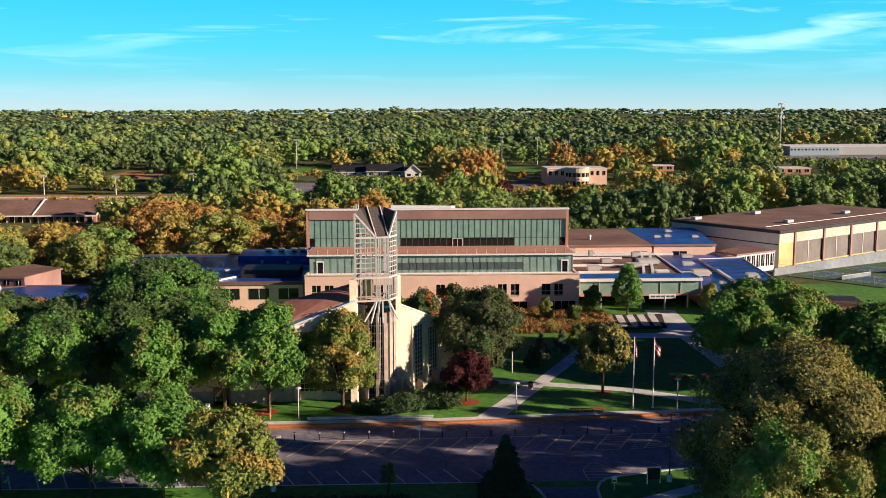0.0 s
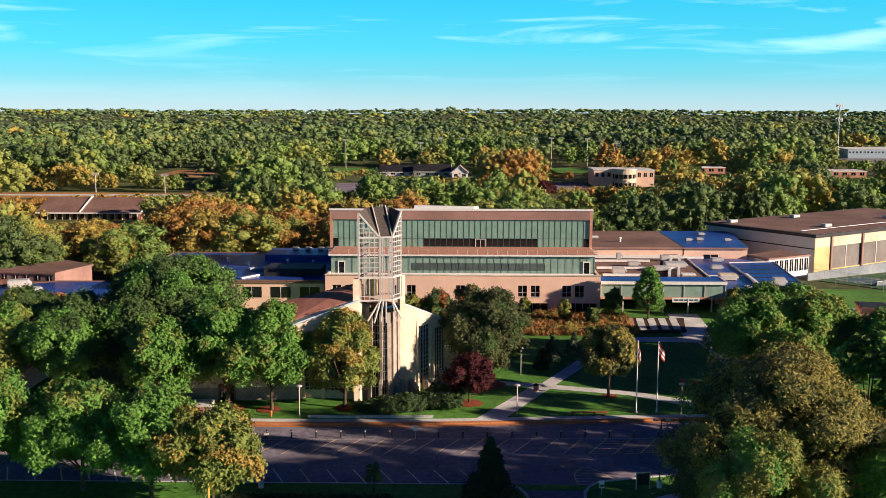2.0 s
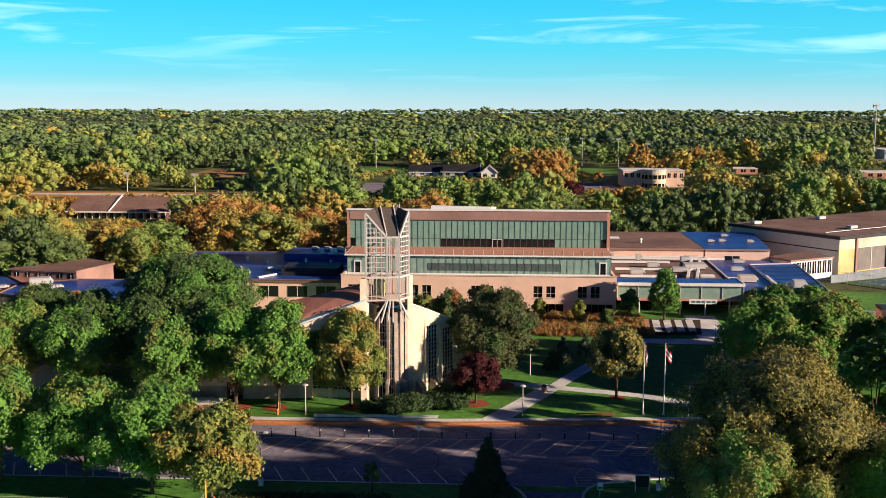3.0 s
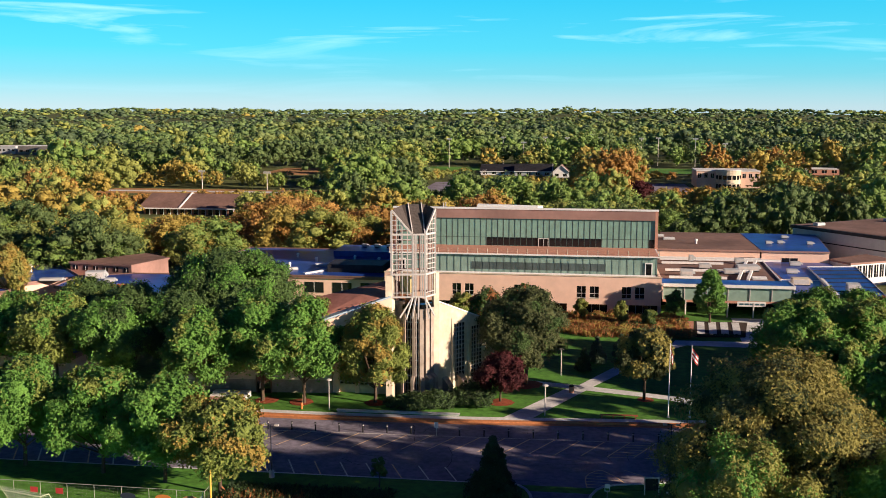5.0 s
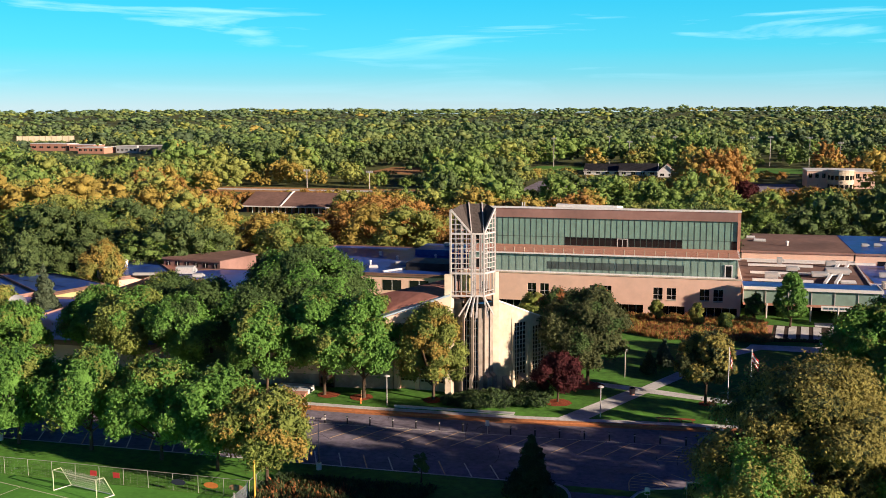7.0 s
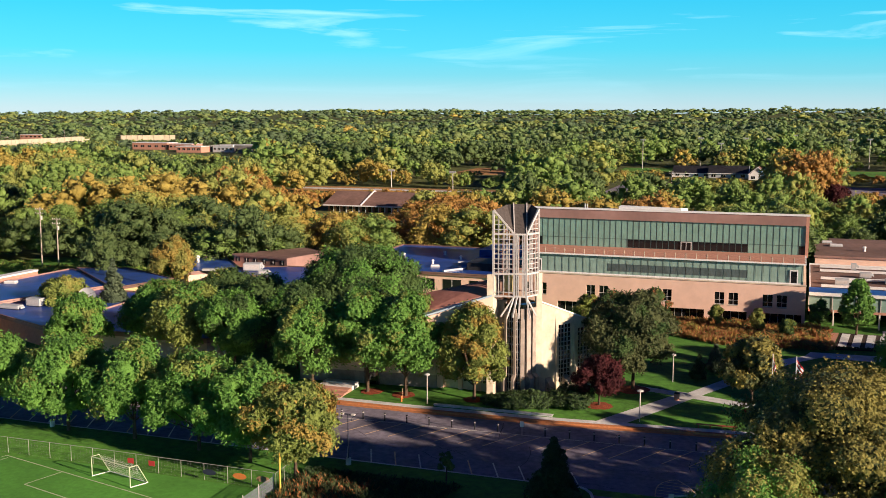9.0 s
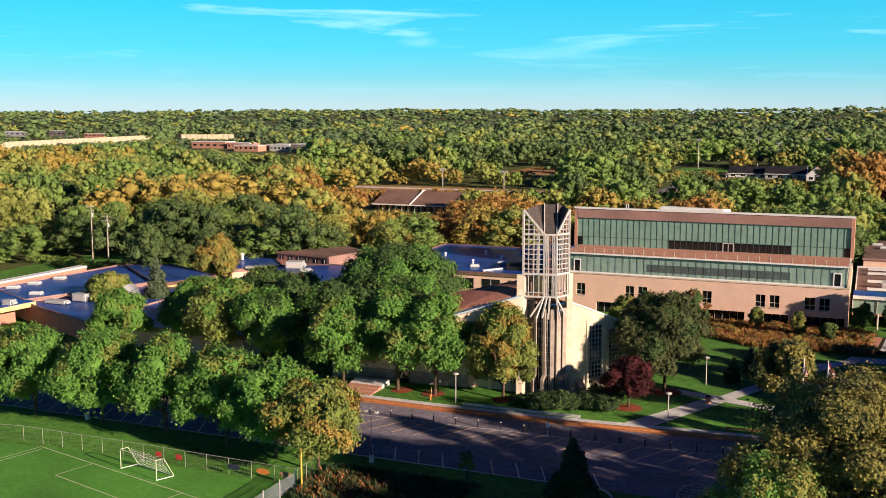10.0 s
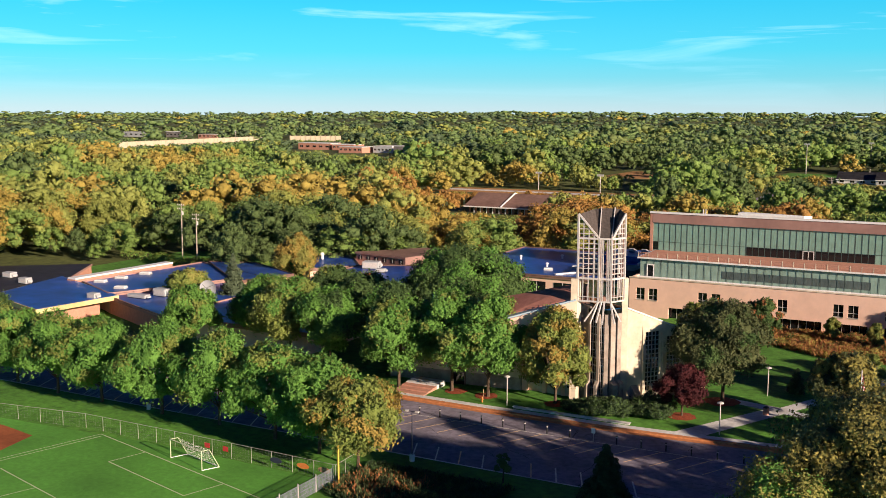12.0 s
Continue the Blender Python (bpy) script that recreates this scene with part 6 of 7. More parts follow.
# unseen trees east of the lot, added to cast its streaky shade
for i, (x, y, h, r) in enumerate([(60, -21, 15, 4.5), (65, -33, 25, 5.5), (63, -43, 24, 5.2), (79, -40, 26, 5.0), (86, -52, 26, 6.0), (78, -66, 14, 5.0), (92, -36, 24, 5.5), (76, -16, 18, 5.0), (104, -48, 24, 6.5), (98, -22, 20, 6)]):
    tree("unseen_shade_tree", "unseen tall tree added to shade the parking lot", x, y, h, r, (L_GREEN, L_DARK), 130 + i, n=4600, size=0.32, group="street trees", base=2.6, core=0.42, gap=-0.05)
tree("small_conifer", "small dark conifer on the grass verge", 14.4, -37.5, 6.7, 2.5, L_SPRUCE, 45, n=12000, base=0.3, shape="cone", count=70, size=0.13, gap=-0.4, core=0.5)
tree("sapling", "young thin sapling on the grass verge", 2.0, -36.0, 3.4, 0.9, L_DARK, 46, n=1800, base=1.0, count=10, size=0.12)
for i, (x, y, h, r, lf, sh) in enumerate([(26, 22, 4.4, 1.4, L_BLUE, "cone"), (30, 26, 4.0, 1.3, L_BLUE, "cone"), (33, 27, 5.0, 1.5, L_OLIVE, "round"), (24, 17, 3.6, 1.2, L_SPRUCE, "cone")]):
    tree("young_tree", "young tree on the lawn", x, y, h, r, lf, 100 + i, n=5000, base=0.3, shape=sh, count=24, size=0.12, group="young trees on the lawn")
for i, (x, y, h, r, lf) in enumerate([(7, 36, 9.5, 3.2, (L_DARK, L_RUST)), (2, 44, 7, 2.8, (L_OLIVE, L_YELLOW)), (13, 48, 8.5, 3.0, (L_DARK, L_RUST)), (23.5, 55, 4.6, 1.2, (L_OLIVE, L_YELLOW)), (31, 52, 4.8, 1.3, (L_YELLOW, L_OLIVE)),
                                      (41.5, 60, 5.5, 1.8, (L_DARK, L_GREEN)), (64.5, 58, 6.0, 2.0, (L_YELLOW, L_OLIVE)), (36, 50, 3.6, 1.4, (L_DARK, L_OLIVE))]):
    tree("small_tree", "small tree in the planting before the facade", x, y, h, r, lf, 110 + i, n=7000, base=0.6, count=22, size=0.16, group="small trees before the facade")


def shrubs(name, label, spots, leaf, n, size, seed, category="shrub", kind=""):
    rng = np.random.default_rng(seed)
    cs, rs = [], []
    for x, y, r, hh in spots:
        cs.append((x, y, hh * 0.35))
        rs.append(r)
    V = leaf_cloud(rng, cs, rs, n, size, flat=0.55, rough=0.6, heart=(*np.array(cs)[:, :2].mean(0), -3.0))
    V[:, 2] = np.maximum(V[:, 2], 0.02)
    two = isinstance(leaf, (list, tuple))
    idx = (rng.random(n) < 0.4).astype(int) if two else None
    return tagged(new(name, leaf_mesh(name, V, list(leaf) if two else [leaf], idx)), label, category, kind=kind)


rng_ = random.Random(4)
for k in range(9):
    x, y = -1.0 + k * 1.25 + rng_.uniform(-0.4, 0.4), -6.0 + 1.2 * math.sin(k * 2.1) + (0.4 * k if k > 4 else 0)
    f = rng_.uniform(0.65, 1.25)
    shrubs("juniper_shrub", "low spreading dark green juniper at the tower foot", [(x, y, 1.8 * f, 1.9 * f), (x + 0.6, y + 1.2, 1.5 * f, 3.0 * f), (x - 0.9, y + 0.4, 1.2, 1.3)], (L_SPRUCE, L_DARK), 5000, 0.16, 200 + k)
for k in range(9):
    x = 44.4 + k * 0.98
    shrubs("box_shrub", "small round dark shrub in a row", [(x, 44.3 + 0.1 * k, 0.42, 0.8)], L_SPRUCE, 500, 0.09, 220 + k)


def grass_bed(name, label, plan, mats, n, hh, seed):
    """Upright blades of tall ornamental grass over a convex plan."""
    rng = np.random.default_rng(seed)
    P = np.array(plan, float)
    lo, hi = P.min(0), P.max(0)
    pts = lo + rng.random((n * 3, 2)) * (hi - lo)
    keep = np.ones(len(pts), bool)
    for i in range(len(P)):
        a, b = P[i], P[(i + 1) % len(P)]
        keep &= (b[0] - a[0]) * (pts[:, 1] - a[1]) - (b[1] - a[1]) * (pts[:, 0] - a[0]) > 0
    pts = pts[keep][:n]
    n = len(pts)
    tuft = np.array([noise.noise(Vector((p[0] / 1.3, p[1] / 1.3, 5.0))) for p in pts])
    a = rng.random(n) * 6.28
    w = 0.02 + 0.035 * rng.random(n)
    h_ = hh * (0.55 + 0.45 * rng.random(n) + 0.5 * tuft)
    dx, dy = np.cos(a) * w, np.sin(a) * w
    lx, ly = rng.normal(size=n) * 0.3, rng.normal(size=n) * 0.3
    z0 = np.zeros(n)
    V = np.stack([np.stack([pts[:, 0] - dx, pts[:, 1] - dy, z0], 1), np.stack([pts[:, 0] + dx, pts[:, 1] + dy, z0], 1),
                  np.stack([pts[:, 0] + dx * 1.6 + lx, pts[:, 1] + dy * 1.6 + ly, h_], 1), np.stack([pts[:, 0] - dx * 1.6 + lx, pts[:, 1] - dy * 1.6 + ly, h_ * 0.9], 1)], 1).reshape(-1, 3)
    idx = np.clip(((tuft + 0.5) * len(mats) + rng.normal(size=n) * 0.5).astype(int), 0, len(mats) - 1)
    return tagged(new(name, leaf_mesh(name, V, mats, idx, 4)), label, "tall grass", kind="stuff")


grass_bed("ornamental_grass", "rust coloured ornamental grass and perennials before the facade", [(10, 50), (25, 41), (43, 42.5), (43.5, 60), (10, 60.5)], [L_RUST, L_RUST, L_GOLD, L_RUST], 12000, 1.05, 301)
rp = random.Random(9)
for nm, lf, lb, cnt, sd in (("perennials", (L_RUST, L_TAN), "rust and tan perennials in the planting bed", 70, 310), ("dark_shrubs", (L_DARK, L_RUST), "dark shrubs among the perennials", 26, 311), ("pale_grasses", (L_YELLOW, L_GOLD), "pale tufts among the perennials", 20, 312)):
    spots = []
    while len(spots) < cnt:
        x, y = rp.uniform(11, 43), rp.uniform(41.5, 60)
        if y > 50 - (x - 10) * 0.6:
            spots.append((x, y, rp.uniform(0.6, 1.5), rp.uniform(0.8, 2.0)))
    shrubs(nm, lb, spots, lf, cnt * 330, 0.13, sd, "shrubs", "stuff")
rb = random.Random(21)
for nm, lf, lb, cnt, sd in (("brush", (L_OLIVE, L_GREEN), "green brush behind the low roofs", 46, 320), ("tan_brush", (L_TAN, L_GOLD), "tan brush behind the low roofs", 18, 321)):
    spots = []
    while len(spots) < cnt:
        x, y = rb.uniform(-182, -108), rb.uniform(56, 72)
        if y > 66 - 0.35 * (x + 150):
            spots.append((x, y, rb.uniform(1.4, 2.8), rb.uniform(1.6, 3.4)))
    shrubs(nm, lb, spots, lf, cnt * 300, 0.22, sd, "shrubs", "stuff")
grass_bed("verge_reeds", "tall brown grass on the verge by the fence", [(-13.8, -48), (2, -52), (4, -37.5), (-13.8, -37.5)], [L_SPRUCE, L_DARK, L_SPRUCE], 16000, 0.6, 302)
grass_bed("reeds_tip", "rust tipped reeds by the fence corner", [(-13.6, -47.5), (-5, -50), (-4, -40), (-13.6, -40)], [L_RUST, L_OAK], 1500, 1.0, 303)

# ---- distance: houses, roads, lights ----
CLEAR, SIGHT = [], []          # places kept free of trees; sight lines kept low


def clear(x0, x1, y0, y1, see=True, z=-5.5, east=0):
    CLEAR.append((x0, x1 + east, y0 - 0.3 * east, y1))
    if see:
        SIGHT.append((x0, x1, y0, z))


def far_house(name, label, x0, x1, y0, y1, z0, z1, wallm, roofm, n=0, wz=(0, 0), edge=None):
    h = wing(name, label, [(x0, y0), (x1, y0), (x1, y1), (x0, y1)], z0, z1, wallm, roofm, edge)
    if n:
        wall_windows(h, (x0, y0), (x1, y0), wz[0], wz[1], n, (x1 - x0) / n * 0.5)
    clear(x0 - 6, x1 + 6, y0 - 8, y1 + 4, True, z0 + 1.0, 24)
    return h


# long low house with a brown roof
def long_house():
    h = thing("long_brown_house", "long low brick house with a brown shingle roof", "house")
    z0, x0, x1 = -5.4, -161, -118
    part("wall", Geo().box(x0 + 1, 272, z0 - 1, x1 - 1, 296, -1.6), REDBAND, h)
    part("roof", Geo().prism([(x0, 269), (x1, 269), (x1, 284), (x0, 284)], [-1.6, -1.6, 3.2, 3.2], [-1.2, -1.2, 3.7, 3.7]), BROWN, h)
    part("roof", Geo().prism([(x0, 284), (x1, 284), (x1, 299), (x0, 299)], [3.2, 3.2, -1.6, -1.6], [3.7, 3.7, -1.2, -1.2]), BROWN, h)
    for x in (x1, -143):
        part("gable_board", Geo().bar((x + 0.1, 268.8, -1.2), (x + 0.1, 284, 3.9), 0.5, 0.6), WHITE, h)
        part("gable_board", Geo().bar((x + 0.1, 299, -1.2), (x + 0.1, 284, 3.9), 0.5, 0.6), WHITE, h)
    part("eave_board", Geo().box(x0, 268.7, -1.7, x1, 269, -1.2), WHITE, h)
    for i in range(13):
        x = x0 + 2 + i * 3.05
        w = part("window", Geo().box(x, 271.9, -4.2, x + 1.9, 271.98, -2.0), WIN, h)
        part("post", Geo().box(x + 2.2, 270.4, z0 - 1, x + 2.45, 270.65, -1.6), WHITE, w)
    clear(-164, -112, 258, 300, True, -4.0)


long_house()
far_house("office_building", "two storey brick office with a rounded corner", 90, 126, 474, 500, -7, 4.5, STONE, CONCRETE, 10, (0.2, 2.8))
t = thing("office_drum", "round pale corner bay of the office", "building", (108, 474, -7))
part("drum", Geo().tube((0, 0, 0), (0, 0, 11.8), 7, 7, 24), PALE, t)
for k in range(7):
    a = math.radians(200 + k * 23)
    c_, s_ = math.cos(a), math.sin(a)
    for z in (1.6, 6.6):
        w = part("window", Geo().prism([(7.05 * c_ - 1.0 * s_, 7.05 * s_ + 1.0 * c_), (7.05 * c_ + 1.0 * s_, 7.05 * s_ - 1.0 * c_), (6.7 * c_ + 1.0 * s_, 6.7 * s_ - 1.0 * c_), (6.7 * c_ - 1.0 * s_, 6.7 * s_ + 1.0 * c_)], z, z + 2.4), WIN, t)
part("drum_roof", Geo().tube((0, 0, 11.8), (0, 0, 12.2), 7.3, 7.3, 24), CONCRETE, t)
def gable_house(label, x0, x1, y0, y1, z0, ze, zr, wallm, roofm, along="x", n=4):
    """Small gabled house with its ridge along x or y."""
    h = thing("clubhouse", label, "house")
    part("wall", Geo().box(x0 + 0.6, y0 + 0.6, z0, x1 - 0.6, y1 - 0.6, ze), wallm, h)
    if along == "x":
        m = (y0 + y1) / 2
        part("roof", Geo().prism([(x0, y0), (x1, y0), (x1, m), (x0, m)], [ze, ze, zr, zr], [ze + .35, ze + .35, zr + .35, zr + .35]), roofm, h)
        part("roof", Geo().prism([(x0, m), (x1, m), (x1, y1), (x0, y1)], [zr, zr, ze, ze], [zr + .35, zr + .35, ze + .35, ze + .35]), roofm, h)
        part("gable_board", Geo().bar((x1 + .1, y0, ze + .2), (x1 + .1, m, zr + .3), 0.4, 0.5), WHITE, h)
        part("eave_board", Geo().box(x0, y0 - 0.25, ze - 0.1, x1, y0 - 0.02, ze + 0.35), WHITE, h)
    else:
        m = (x0 + x1) / 2
        part("gable", Geo().poly([(x0 + .6, y0 + .6, ze), (x1 - .6, y0 + .6, ze), (m, y0 + .6, zr)]).poly([(x0 + .6, y0 + .9, ze), (m, y0 + .9, zr), (x1 - .6, y0 + .9, ze)]), wallm, h)
        part("roof", Geo().prism([(x0, y0), (m, y0), (m, y1), (x0, y1)], [ze, zr, zr, ze], [ze + .35, zr + .35, zr + .35, ze + .35]), roofm, h)
        part("roof", Geo().prism([(m, y0), (x1, y0), (x1, y1), (m, y1)], [zr, ze, ze, zr], [zr + .35, ze + .35, ze + .35, zr + .35]), roofm, h)
        part("gable_board", Geo().bar((x0, y0 - .1, ze + .2), (m, y0 - .1, zr + .3), 0.4, 0.4).bar((m, y0 - .1, zr + .3), (x1, y0 - .1, ze + .2), 0.4, 0.4), WHITE, h)
    wall_windows(h, (x0 + .6, y0 + .6), (x1 - .6, y0 + .6), z0 + 2.2, z0 + 3.9, n, (x1 - x0) / n * 0.4)
    clear(x0 - 4, x1 + 4, y0 - 10, y1 + 4, True, z0 + 1.5)


gable_house("white clubhouse with a dark gabled roof", -46, -20, 566, 588, -7, -3.2, 1.2, WHITE, DARKROOF)
gable_house("white hall with a dark gabled roof", -22, 4, 560, 580, -7, -2.6, 2.0, SHEET, DARKROOF)
gable_house("white house with its gable to the front", 4, 16, 548, 566, -7, -2.4, 2.4, WHITE, BROWN, "y", 2)
far_house("warehouse", "long blue-grey metal warehouse", 372, 420, 830, 880, -7, 3.5, BLUEGREY, WHITE, 14, (-0.5, 1.2))
far_house("warehouse", "wide white roofed warehouse", 422, 500, 840, 900, -7, 3.0, SHEET, WHITE, 0)
far_house("brick_store", "low brick shop building", 250, 285, 560, 580, -7, -1.0, REDBAND, CONCRETE, 6, (-4.0, -2.0))
far_house("brick_store", "low red brick building", 180, 200, 600, 616, -7, -1.0, REDBAND, WHITE, 3, (-4, -2))
for k, (x, y, w, m) in enumerate([(-590, 800, 30, REDBAND), (-555, 815, 24, SHEET), (-520, 800, 34, GREYWALL), (-640, 860, 30, REDBAND), (-1310, 1190, 60, SHEET), (-1235, 1215, 42, GREYWALL), (-1112, 1160, 40, REDBAND), (-690, 862, 46, REDBAND)]):
    far_house("commercial_building", "low commercial building among distant trees", x, x + w, y, y + 22, -9, 1.0 + (k % 3), m, WHITE if k % 2 else CONCRETE, 5, (-3, -1))

NOISE_WALL = [((-901, 775), (-938, 1107), 40), ((-915, 1146), (-850, 1187), 10)]
for p0, p1, n in NOISE_WALL:
    for k in range(n):
        p, q = lerp(p0, p1, k / n), lerp(p0, p1, (k + 1) / n)
        tagged(part("sound_wall", Geo().prism([p, q, (q[0] - 1, q[1] + 0.6), (p[0] - 1, p[1] + 0.6)], -9.0, 1.0), SOUNDWALL), "long pale concrete noise wall beside the highway", "wall", "noise wall panels", "structure")
        tagged(part("wall_post", Geo().box(p[0] - 1.3, p[1] - 0.5, -9.0, p[0] + 0.3, p[1] + 0.5, 1.5), SOUNDWALL), "concrete post of the noise wall", "post", "noise wall posts", "structure")
    for k in range(6):
        p, q = lerp(p0, p1, k / 6), lerp(p0, p1, (k + 1) / 6)
        CLEAR.append((min(p[0], q[0]) - 14, max(p[0], q[0]) + 40, p[1] - 10, q[1] + 8))
        SIGHT.append((min(p[0], q[0]) - 20, max(p[0], q[0]) + 20, 0.5 * (p[1] + q[1]), -6.0))


def slab_far(name, x0, x1, y0, y1, m, label, cat, see=True, lift=0.8, east=34):
    zz = max(float(ground_z(x, y)) for x in (x0, x1) for y in (y0, y1)) + 0.1
    setting(name, Geo().prism([(x0, y0), (x1, y0), (x1, y1), (x0, y1)], zz - 3, zz), m, label, cat)
    clear(x0, x1, y0, y1, see, -5.5 + lift, east)


slab_far("dry_verge", -240, -100, 384, 416, DRY, "tan dry grass beside a far road", "grass")
setting("far_road", Geo().box(-240, 396, -5.45, -100, 404, -5.2), CONCRETE, "far pale road behind the houses", "road")
slab_far("reed_marsh", -200, -164, 545, 625, DRY, "rust coloured reed marsh", "marsh", True, 1.5, 0)
tree("copper_beech", "round dark maroon tree in a far clearing", 52, 380, 10, 6.0, L_MAROON, 150, n=6000, size=0.4, base=0.5)
clear(43, 62, 366, 392, True, -4.0)
slab_far("pond", -160, -131, 486, 560, WATER, "still pond reflecting the sky", "pond", True, 2.0, 0)
slab_far("far_lawn", -92, -44, 610, 660, GRASS, "bright far lawn", "lawn")
slab_far("far_lawn", 68, 112, 600, 660, GRASS, "bright far playing field", "lawn")
slab_far("far_lot", 52, 86, 440, 500, ASPHALT, "far parking lot", "parking lot")
slab_far("far_lot", 330, 470, 760, 824, ASPHALT, "far parking lot", "parking lot")
slab_far("far_lot", -66, -40, 395, 494, ASPHALT, "far parking lot", "parking lot", True, 3.0, 12)
slab_far("water_pool", -122, -92, 232, 250, WATER, "small pool between the trees", "pond", False)


def light_pole(x, y, hh):
    t = thing("field_light", "tall pale floodlight pole", "floodlight", (x, y, float(ground_z(x, y))), 0, "floodlight poles")
    part("pole", Geo().tube((0, 0, -0.5), (0, 0, hh), 0.28, 0.2), STEEL, t)
    part("crossarm", Geo().bar((-2, 0, hh - 0.4), (2, 0, hh - 0.4), 0.3), STEEL, t)
    for k in range(4):
        part("lamp", Geo().box(-1.9 + k * 1.05, -0.4, hh - 0.2, -1.2 + k * 1.05, 0.1, hh + 0.6), SHEET, t)


for x, y, hh in ((-78, 650, 22), (-40, 700, 22), (-6, 705, 22), (12, 690, 22), (38, 690, 22), (70, 690, 22), (84, 700, 22), (112, 690, 22), (30, 720, 24), (128, 640, 20), (-110, 420, 11), (-150, 414, 10), (-190, 420, 10), (-20, 640, 20), (52, 640, 20)):
    light_pole(x, y, hh)


def mast(x, y, hh):
    t = thing("radio_mast", "tall slender telecom mast", "mast", (x, y, float(ground_z(x, y))))
    part("pole", Geo().tube((0, 0, -1), (0, 0, hh), 0.9, 0.45, 8), SHEET, t)
    for z in (hh - 1, hh - 14):
        part("platform", Geo().tube((0, 0, z - 0.4), (0, 0, z + 0.4), 3.0, 3.0, 10), STEEL, t)
        for k in range(6):
            a = k * math.pi / 3
            part("antenna", Geo().box(3 * math.cos(a) - 0.25, 3 * math.sin(a) - 0.25, z - 1.8, 3 * math.cos(a) + 0.25, 3 * math.sin(a) + 0.25, z + 1.8), WHITE, t)


mast(365, 838, 50)


def utility_pole(x, y, hh, z=None):
    t = thing("utility_pole", "weathered wooden utility pole with crossarms", "utility pole", (x, y, float(ground_z(x, y)) if z is None else z), 0, "utility poles")
    part("pole", Geo().tube((0, 0, -0.5), (0.15, 0, hh), 0.2, 0.13), TIMBER, t)
    for k, z in enumerate((hh - 0.5, hh - 1.6)):
        part("crossarm", Geo().bar((-1.3 + 0.3 * k, -0.1, z), (1.3 - 0.3 * k, -0.1, z), 0.14), TIMBER, t)
        for xx in (-1.1, -0.4, 0.4, 1.1):
            part("insulator", Geo().tube((xx, -0.1, z), (xx, -0.1, z + 0.3), 0.06), WHITE, t)
    part("transformer", Geo().tube((0.45, 0, hh - 3.2), (0.45, 0, hh - 2.2), 0.3), STEEL, t)


utility_pole(-147.5, 75.8, 15.5)
utility_pole(-142.6, 76.1, 13.0)
utility_pole(-30, 430, 12)
utility_pole(150, 470, 12)
utility_pole(-700, 760, 24)
utility_pole(-760, 900, 26)
CLEAR += [(-156, -130, 54, 80)]


# ---- woods ----
def in_clear(x, y):
    c = (y < 110) & (x > -62) & (x < 110)
    c |= (x <= -62) & (y < 92 - 0.28 * (-62 - x)) & (x > -112)
    c |= (x <= -112) & (y < 54) & (x > -185)
    c |= (x <= -185) & (y < 40)
    c |= (x > 38) & (x < 250) & (y < 152 + 0.70 * (x - 38)) & (y < 235)
    for x0, x1, y0, y1 in CLEAR:
        c |= (x > x0) & (x < x1) & (y > y0) & (y < y1)
    return c


EYE = (24.0, -139.0, 40.7)


def height_limit(x, y):
    """The highest a tree may be without hiding the open places behind it."""
    d = np.hypot(x - EYE[0], y - EYE[1])
    a = np.arctan2(x - EYE[0], y - EYE[1])
    lim = np.full(len(x), 60.0)
    for x0, x1, y0, z in SIGHT:
        a0, a1 = math.atan2(x0 - EYE[0], y0 - EYE[1]), math.atan2(x1 - EYE[0], y0 - EYE[1])
        D = math.hypot((x0 + x1) / 2 - EYE[0], y0 - EYE[1])
        zl = EYE[2] + (z - EYE[2]) * d / D
        m = (a > a0) & (a < a1) & (d < D) & (d > 0.45 * D)
        lim = np.where(m, np.minimum(lim, zl), lim)
    return lim


def autumn(x, y):
    """How far the leaves have turned: most in the belt just behind the school."""
    return 0.42 * np.exp(-((x + 70) / 75) ** 2 - ((y - 175) / 50) ** 2) + 0.25 * np.exp(-((x + 20) / 90) ** 2 - ((y - 420) / 140) ** 2)


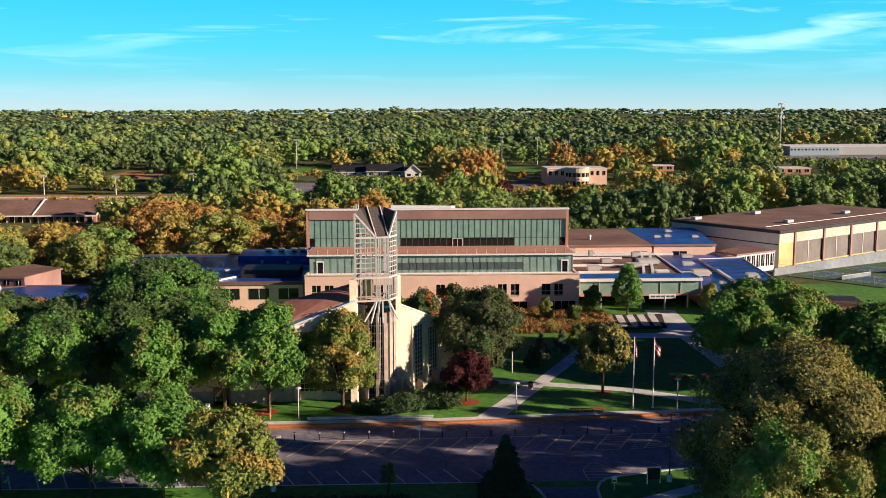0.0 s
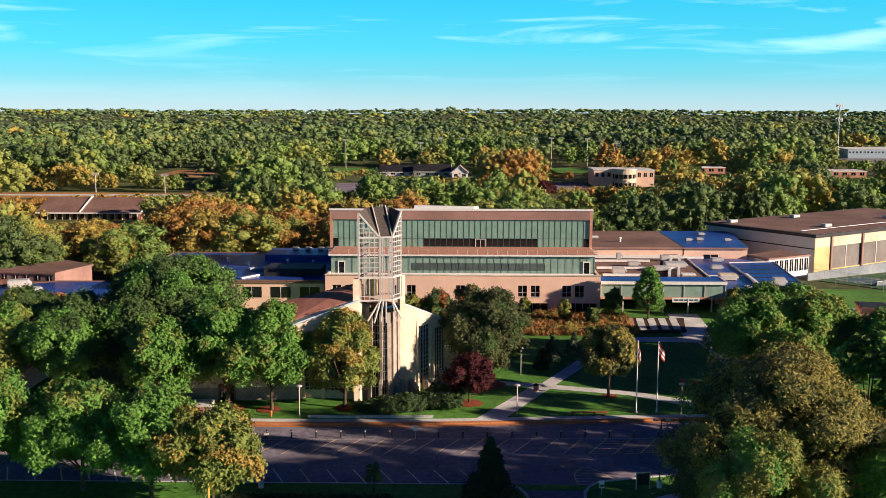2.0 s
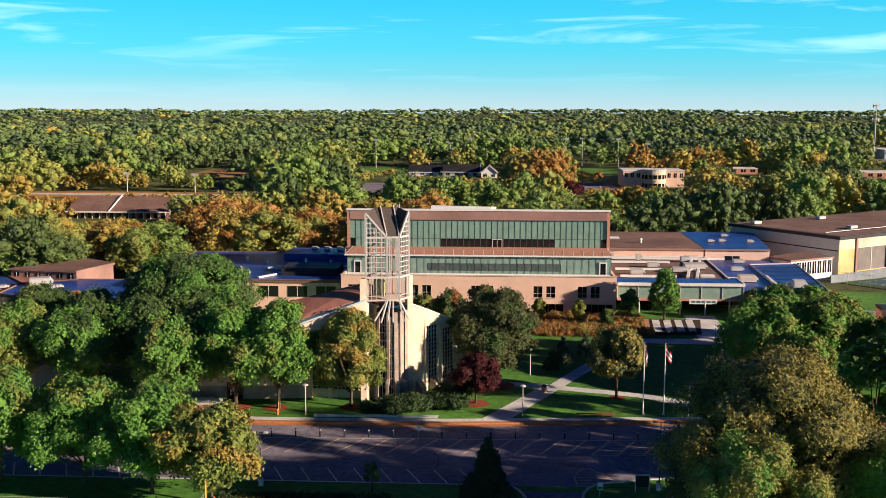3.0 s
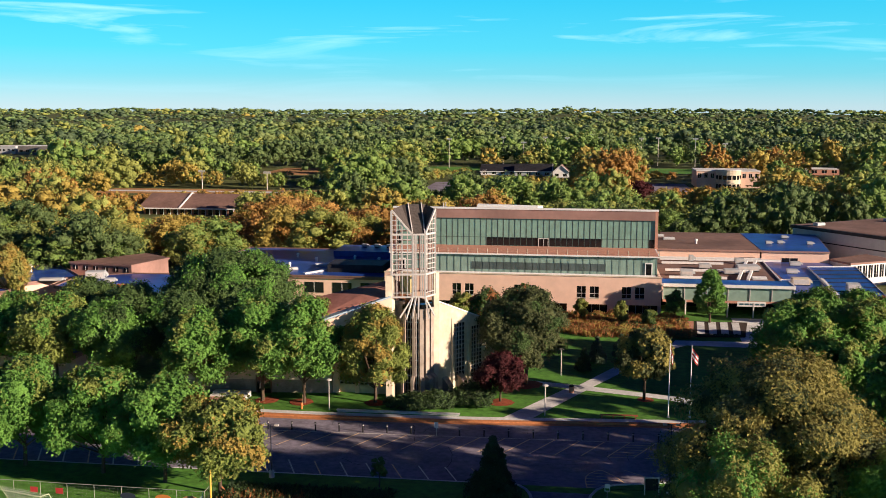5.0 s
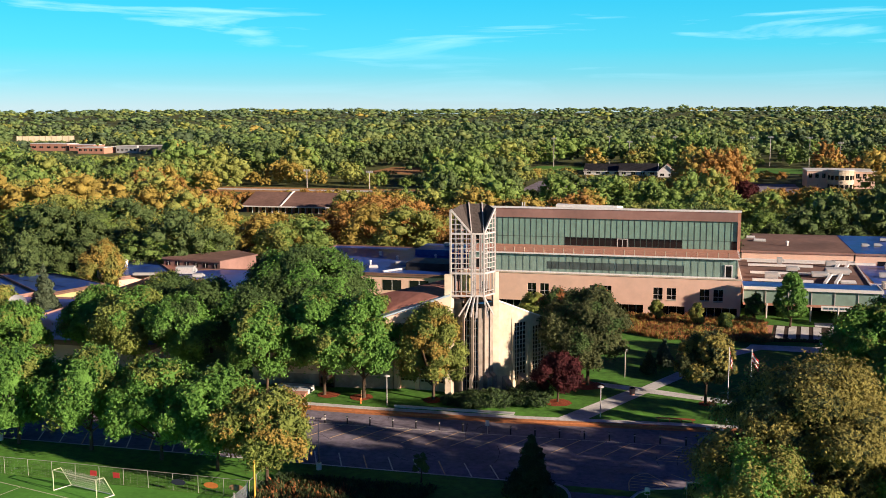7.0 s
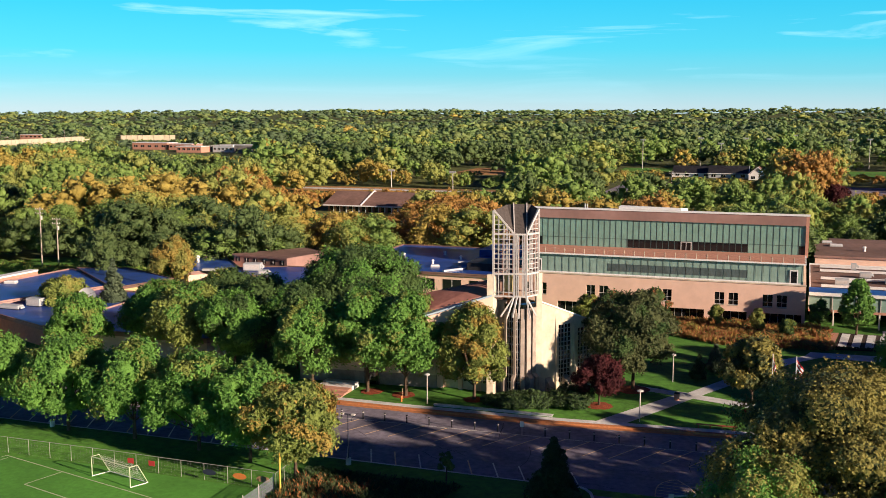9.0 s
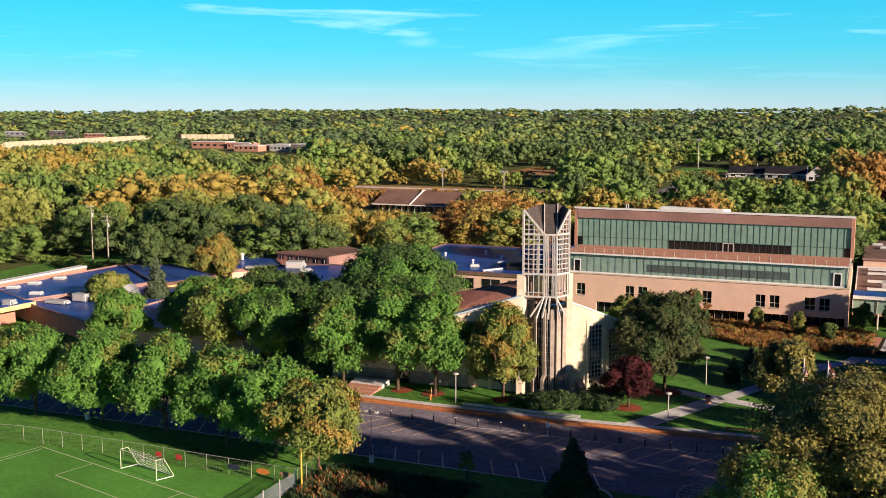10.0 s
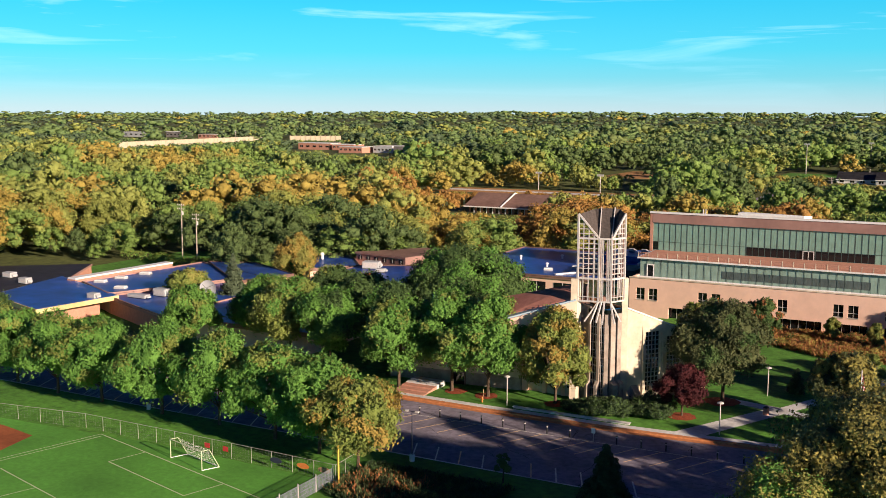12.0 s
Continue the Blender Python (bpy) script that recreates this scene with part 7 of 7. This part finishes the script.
def woods(name, label, r0, r1, step, leaves, size, tall, seed, bias=0.0, spread=0.33, count=14, lobe=0.34, mats=LEAVES, fat=1.0, sub=2, low=-0.3):
    rng = np.random.default_rng(seed)
    az = np.radians([-56.0, 30.0])
    pts = []
    r = r0
    while r < r1:
        m = max(1, int((az[1] - az[0]) * r / step))
        a = az[0] + (np.arange(m) + rng.random(m)) / m * (az[1] - az[0])
        rr = r + (rng.random(m) - 0.5) * step * 1.4
        pts.append(np.stack([EYE[0] + rr * np.sin(a), EYE[1] + rr * np.cos(a)], 1))
        r += step * 0.9
    P = np.concatenate(pts)
    P = P[~in_clear(P[:, 0], P[:, 1])]
    hv = np.array([noise.noise(Vector((p[0] / 60, p[1] / 60, 3.0))) for p in P])
    gap = np.array([noise.noise(Vector((p[0] / 33, p[1] / 33, 21.0))) for p in P])
    z0 = ground_z(P[:, 0], P[:, 1])
    H = tall * (0.50 + 0.75 * rng.random(len(P)) ** 1.2 + 0.55 * hv)
    H = np.minimum(H, height_limit(P[:, 0], P[:, 1]) - z0 + 2.0 * rng.random(len(P)) ** 2)
    ok = (H > 2.5) & (gap < 0.62)
    P, hv, z0, H = P[ok], hv[ok], z0[ok], H[ok]
    protos = []
    for k in range(12):
        cs, rs = crown_lobes(rng, 1.0, 0.40 + 0.08 * rng.random(), 0.06, count, "round", 0.9, lobe, low)
        sv, sf = lobe_shells(rng, cs, rs, sub, 0.76 if leaves > 100 else 0.88, 0.9, 0.34, 0.15)
        lv = leaf_cloud(rng, cs, rs, leaves, size, 0.9, 1.2, (0, 0, 0.4), -0.7, 0.14, 0.5) if leaves else np.zeros((0, 3))
        protos.append((sv, sf, lv))
    tone = np.array([noise.noise(Vector((p[0] / 120, p[1] / 120, 9.0))) for p in P]) * 1.5 + rng.normal(size=len(P)) * spread + bias + autumn(P[:, 0], P[:, 1])
    kind = np.array([1, 0, 2, 3, 4, 5])[np.digitize(tone, [-0.30, 0.10, 0.42, 0.60, 0.85])]
    SV, SF, SM, LV, LM = [], [], [], [], []
    at = 0
    for i, p in enumerate(P):
        a = rng.random() * 6.28
        ca, sa = math.cos(a), math.sin(a)
        h = H[i]
        w = max(h, tall * 0.4) * (0.75 + 0.5 * rng.random()) * fat
        sv, sf, lv = protos[int(rng.integers(12))]
        for v, out in ((sv, SV), (lv, LV)):
            q = np.empty_like(v)
            q[:, 0] = (v[:, 0] * ca - v[:, 1] * sa) * w + p[0]
            q[:, 1] = (v[:, 0] * sa + v[:, 1] * ca) * w + p[1]
            q[:, 2] = v[:, 2] * h + z0[i] - 0.3
            out.append(q)
        SF.append(sf + at)
        at += len(sv)
        SM.append(np.full(len(sf), kind[i]))
        LM.append(np.full(len(lv) // 3, kind[i]))
    me = foliage_mesh(name, np.concatenate(SV), np.concatenate(SF), np.concatenate(SM), np.concatenate(LV), np.concatenate(LM), list(mats))
    return tagged(new(name, me), label, "woods", kind="stuff")


woods("woods", "mixed woods turning gold and rust behind the school", 180, 330, 9.4, 1900, 0.021, 13.5, 5, 0.12, 0.24, 30, 0.24, LEAVES, 1.1, 1, -0.6)
woods("middle_woods", "mixed green and yellow woods", 330, 620, 13.8, 430, 0.033, 18, 6, 0.02, 0.18, 22, 0.27, LEAVES, 1.0, 1, -0.7)
woods("second_woods", "tall olive and green woods beyond the road", 620, 850, 16.0, 150, 0.048, 20, 11, 0.0, 0.15, 14, 0.31, LEAVES, 1.1, 1, -0.5)
woods("far_woods", "green woods in the distance", 850, 1250, 19.0, 60, 0.065, 18, 7, -0.04, 0.14, 10, 0.33, LEAVES_FAR, 1.25, 1, -0.1)
woods("ridge_woods", "green woods on the far ridge", 1250, 2000, 29.0, 20, 0.09, 18, 9, -0.1, 0.12, 8, 0.37, LEAVES_FAR, 1.5, 1, 0.1)
woods("horizon_woods", "dark green woods on the horizon", 2000, 4100, 56.0, 8, 0.10, 17, 8, -0.15, 0.1, 7, 0.40, LEAVES_FAR, 2.3, 1, 0.15)
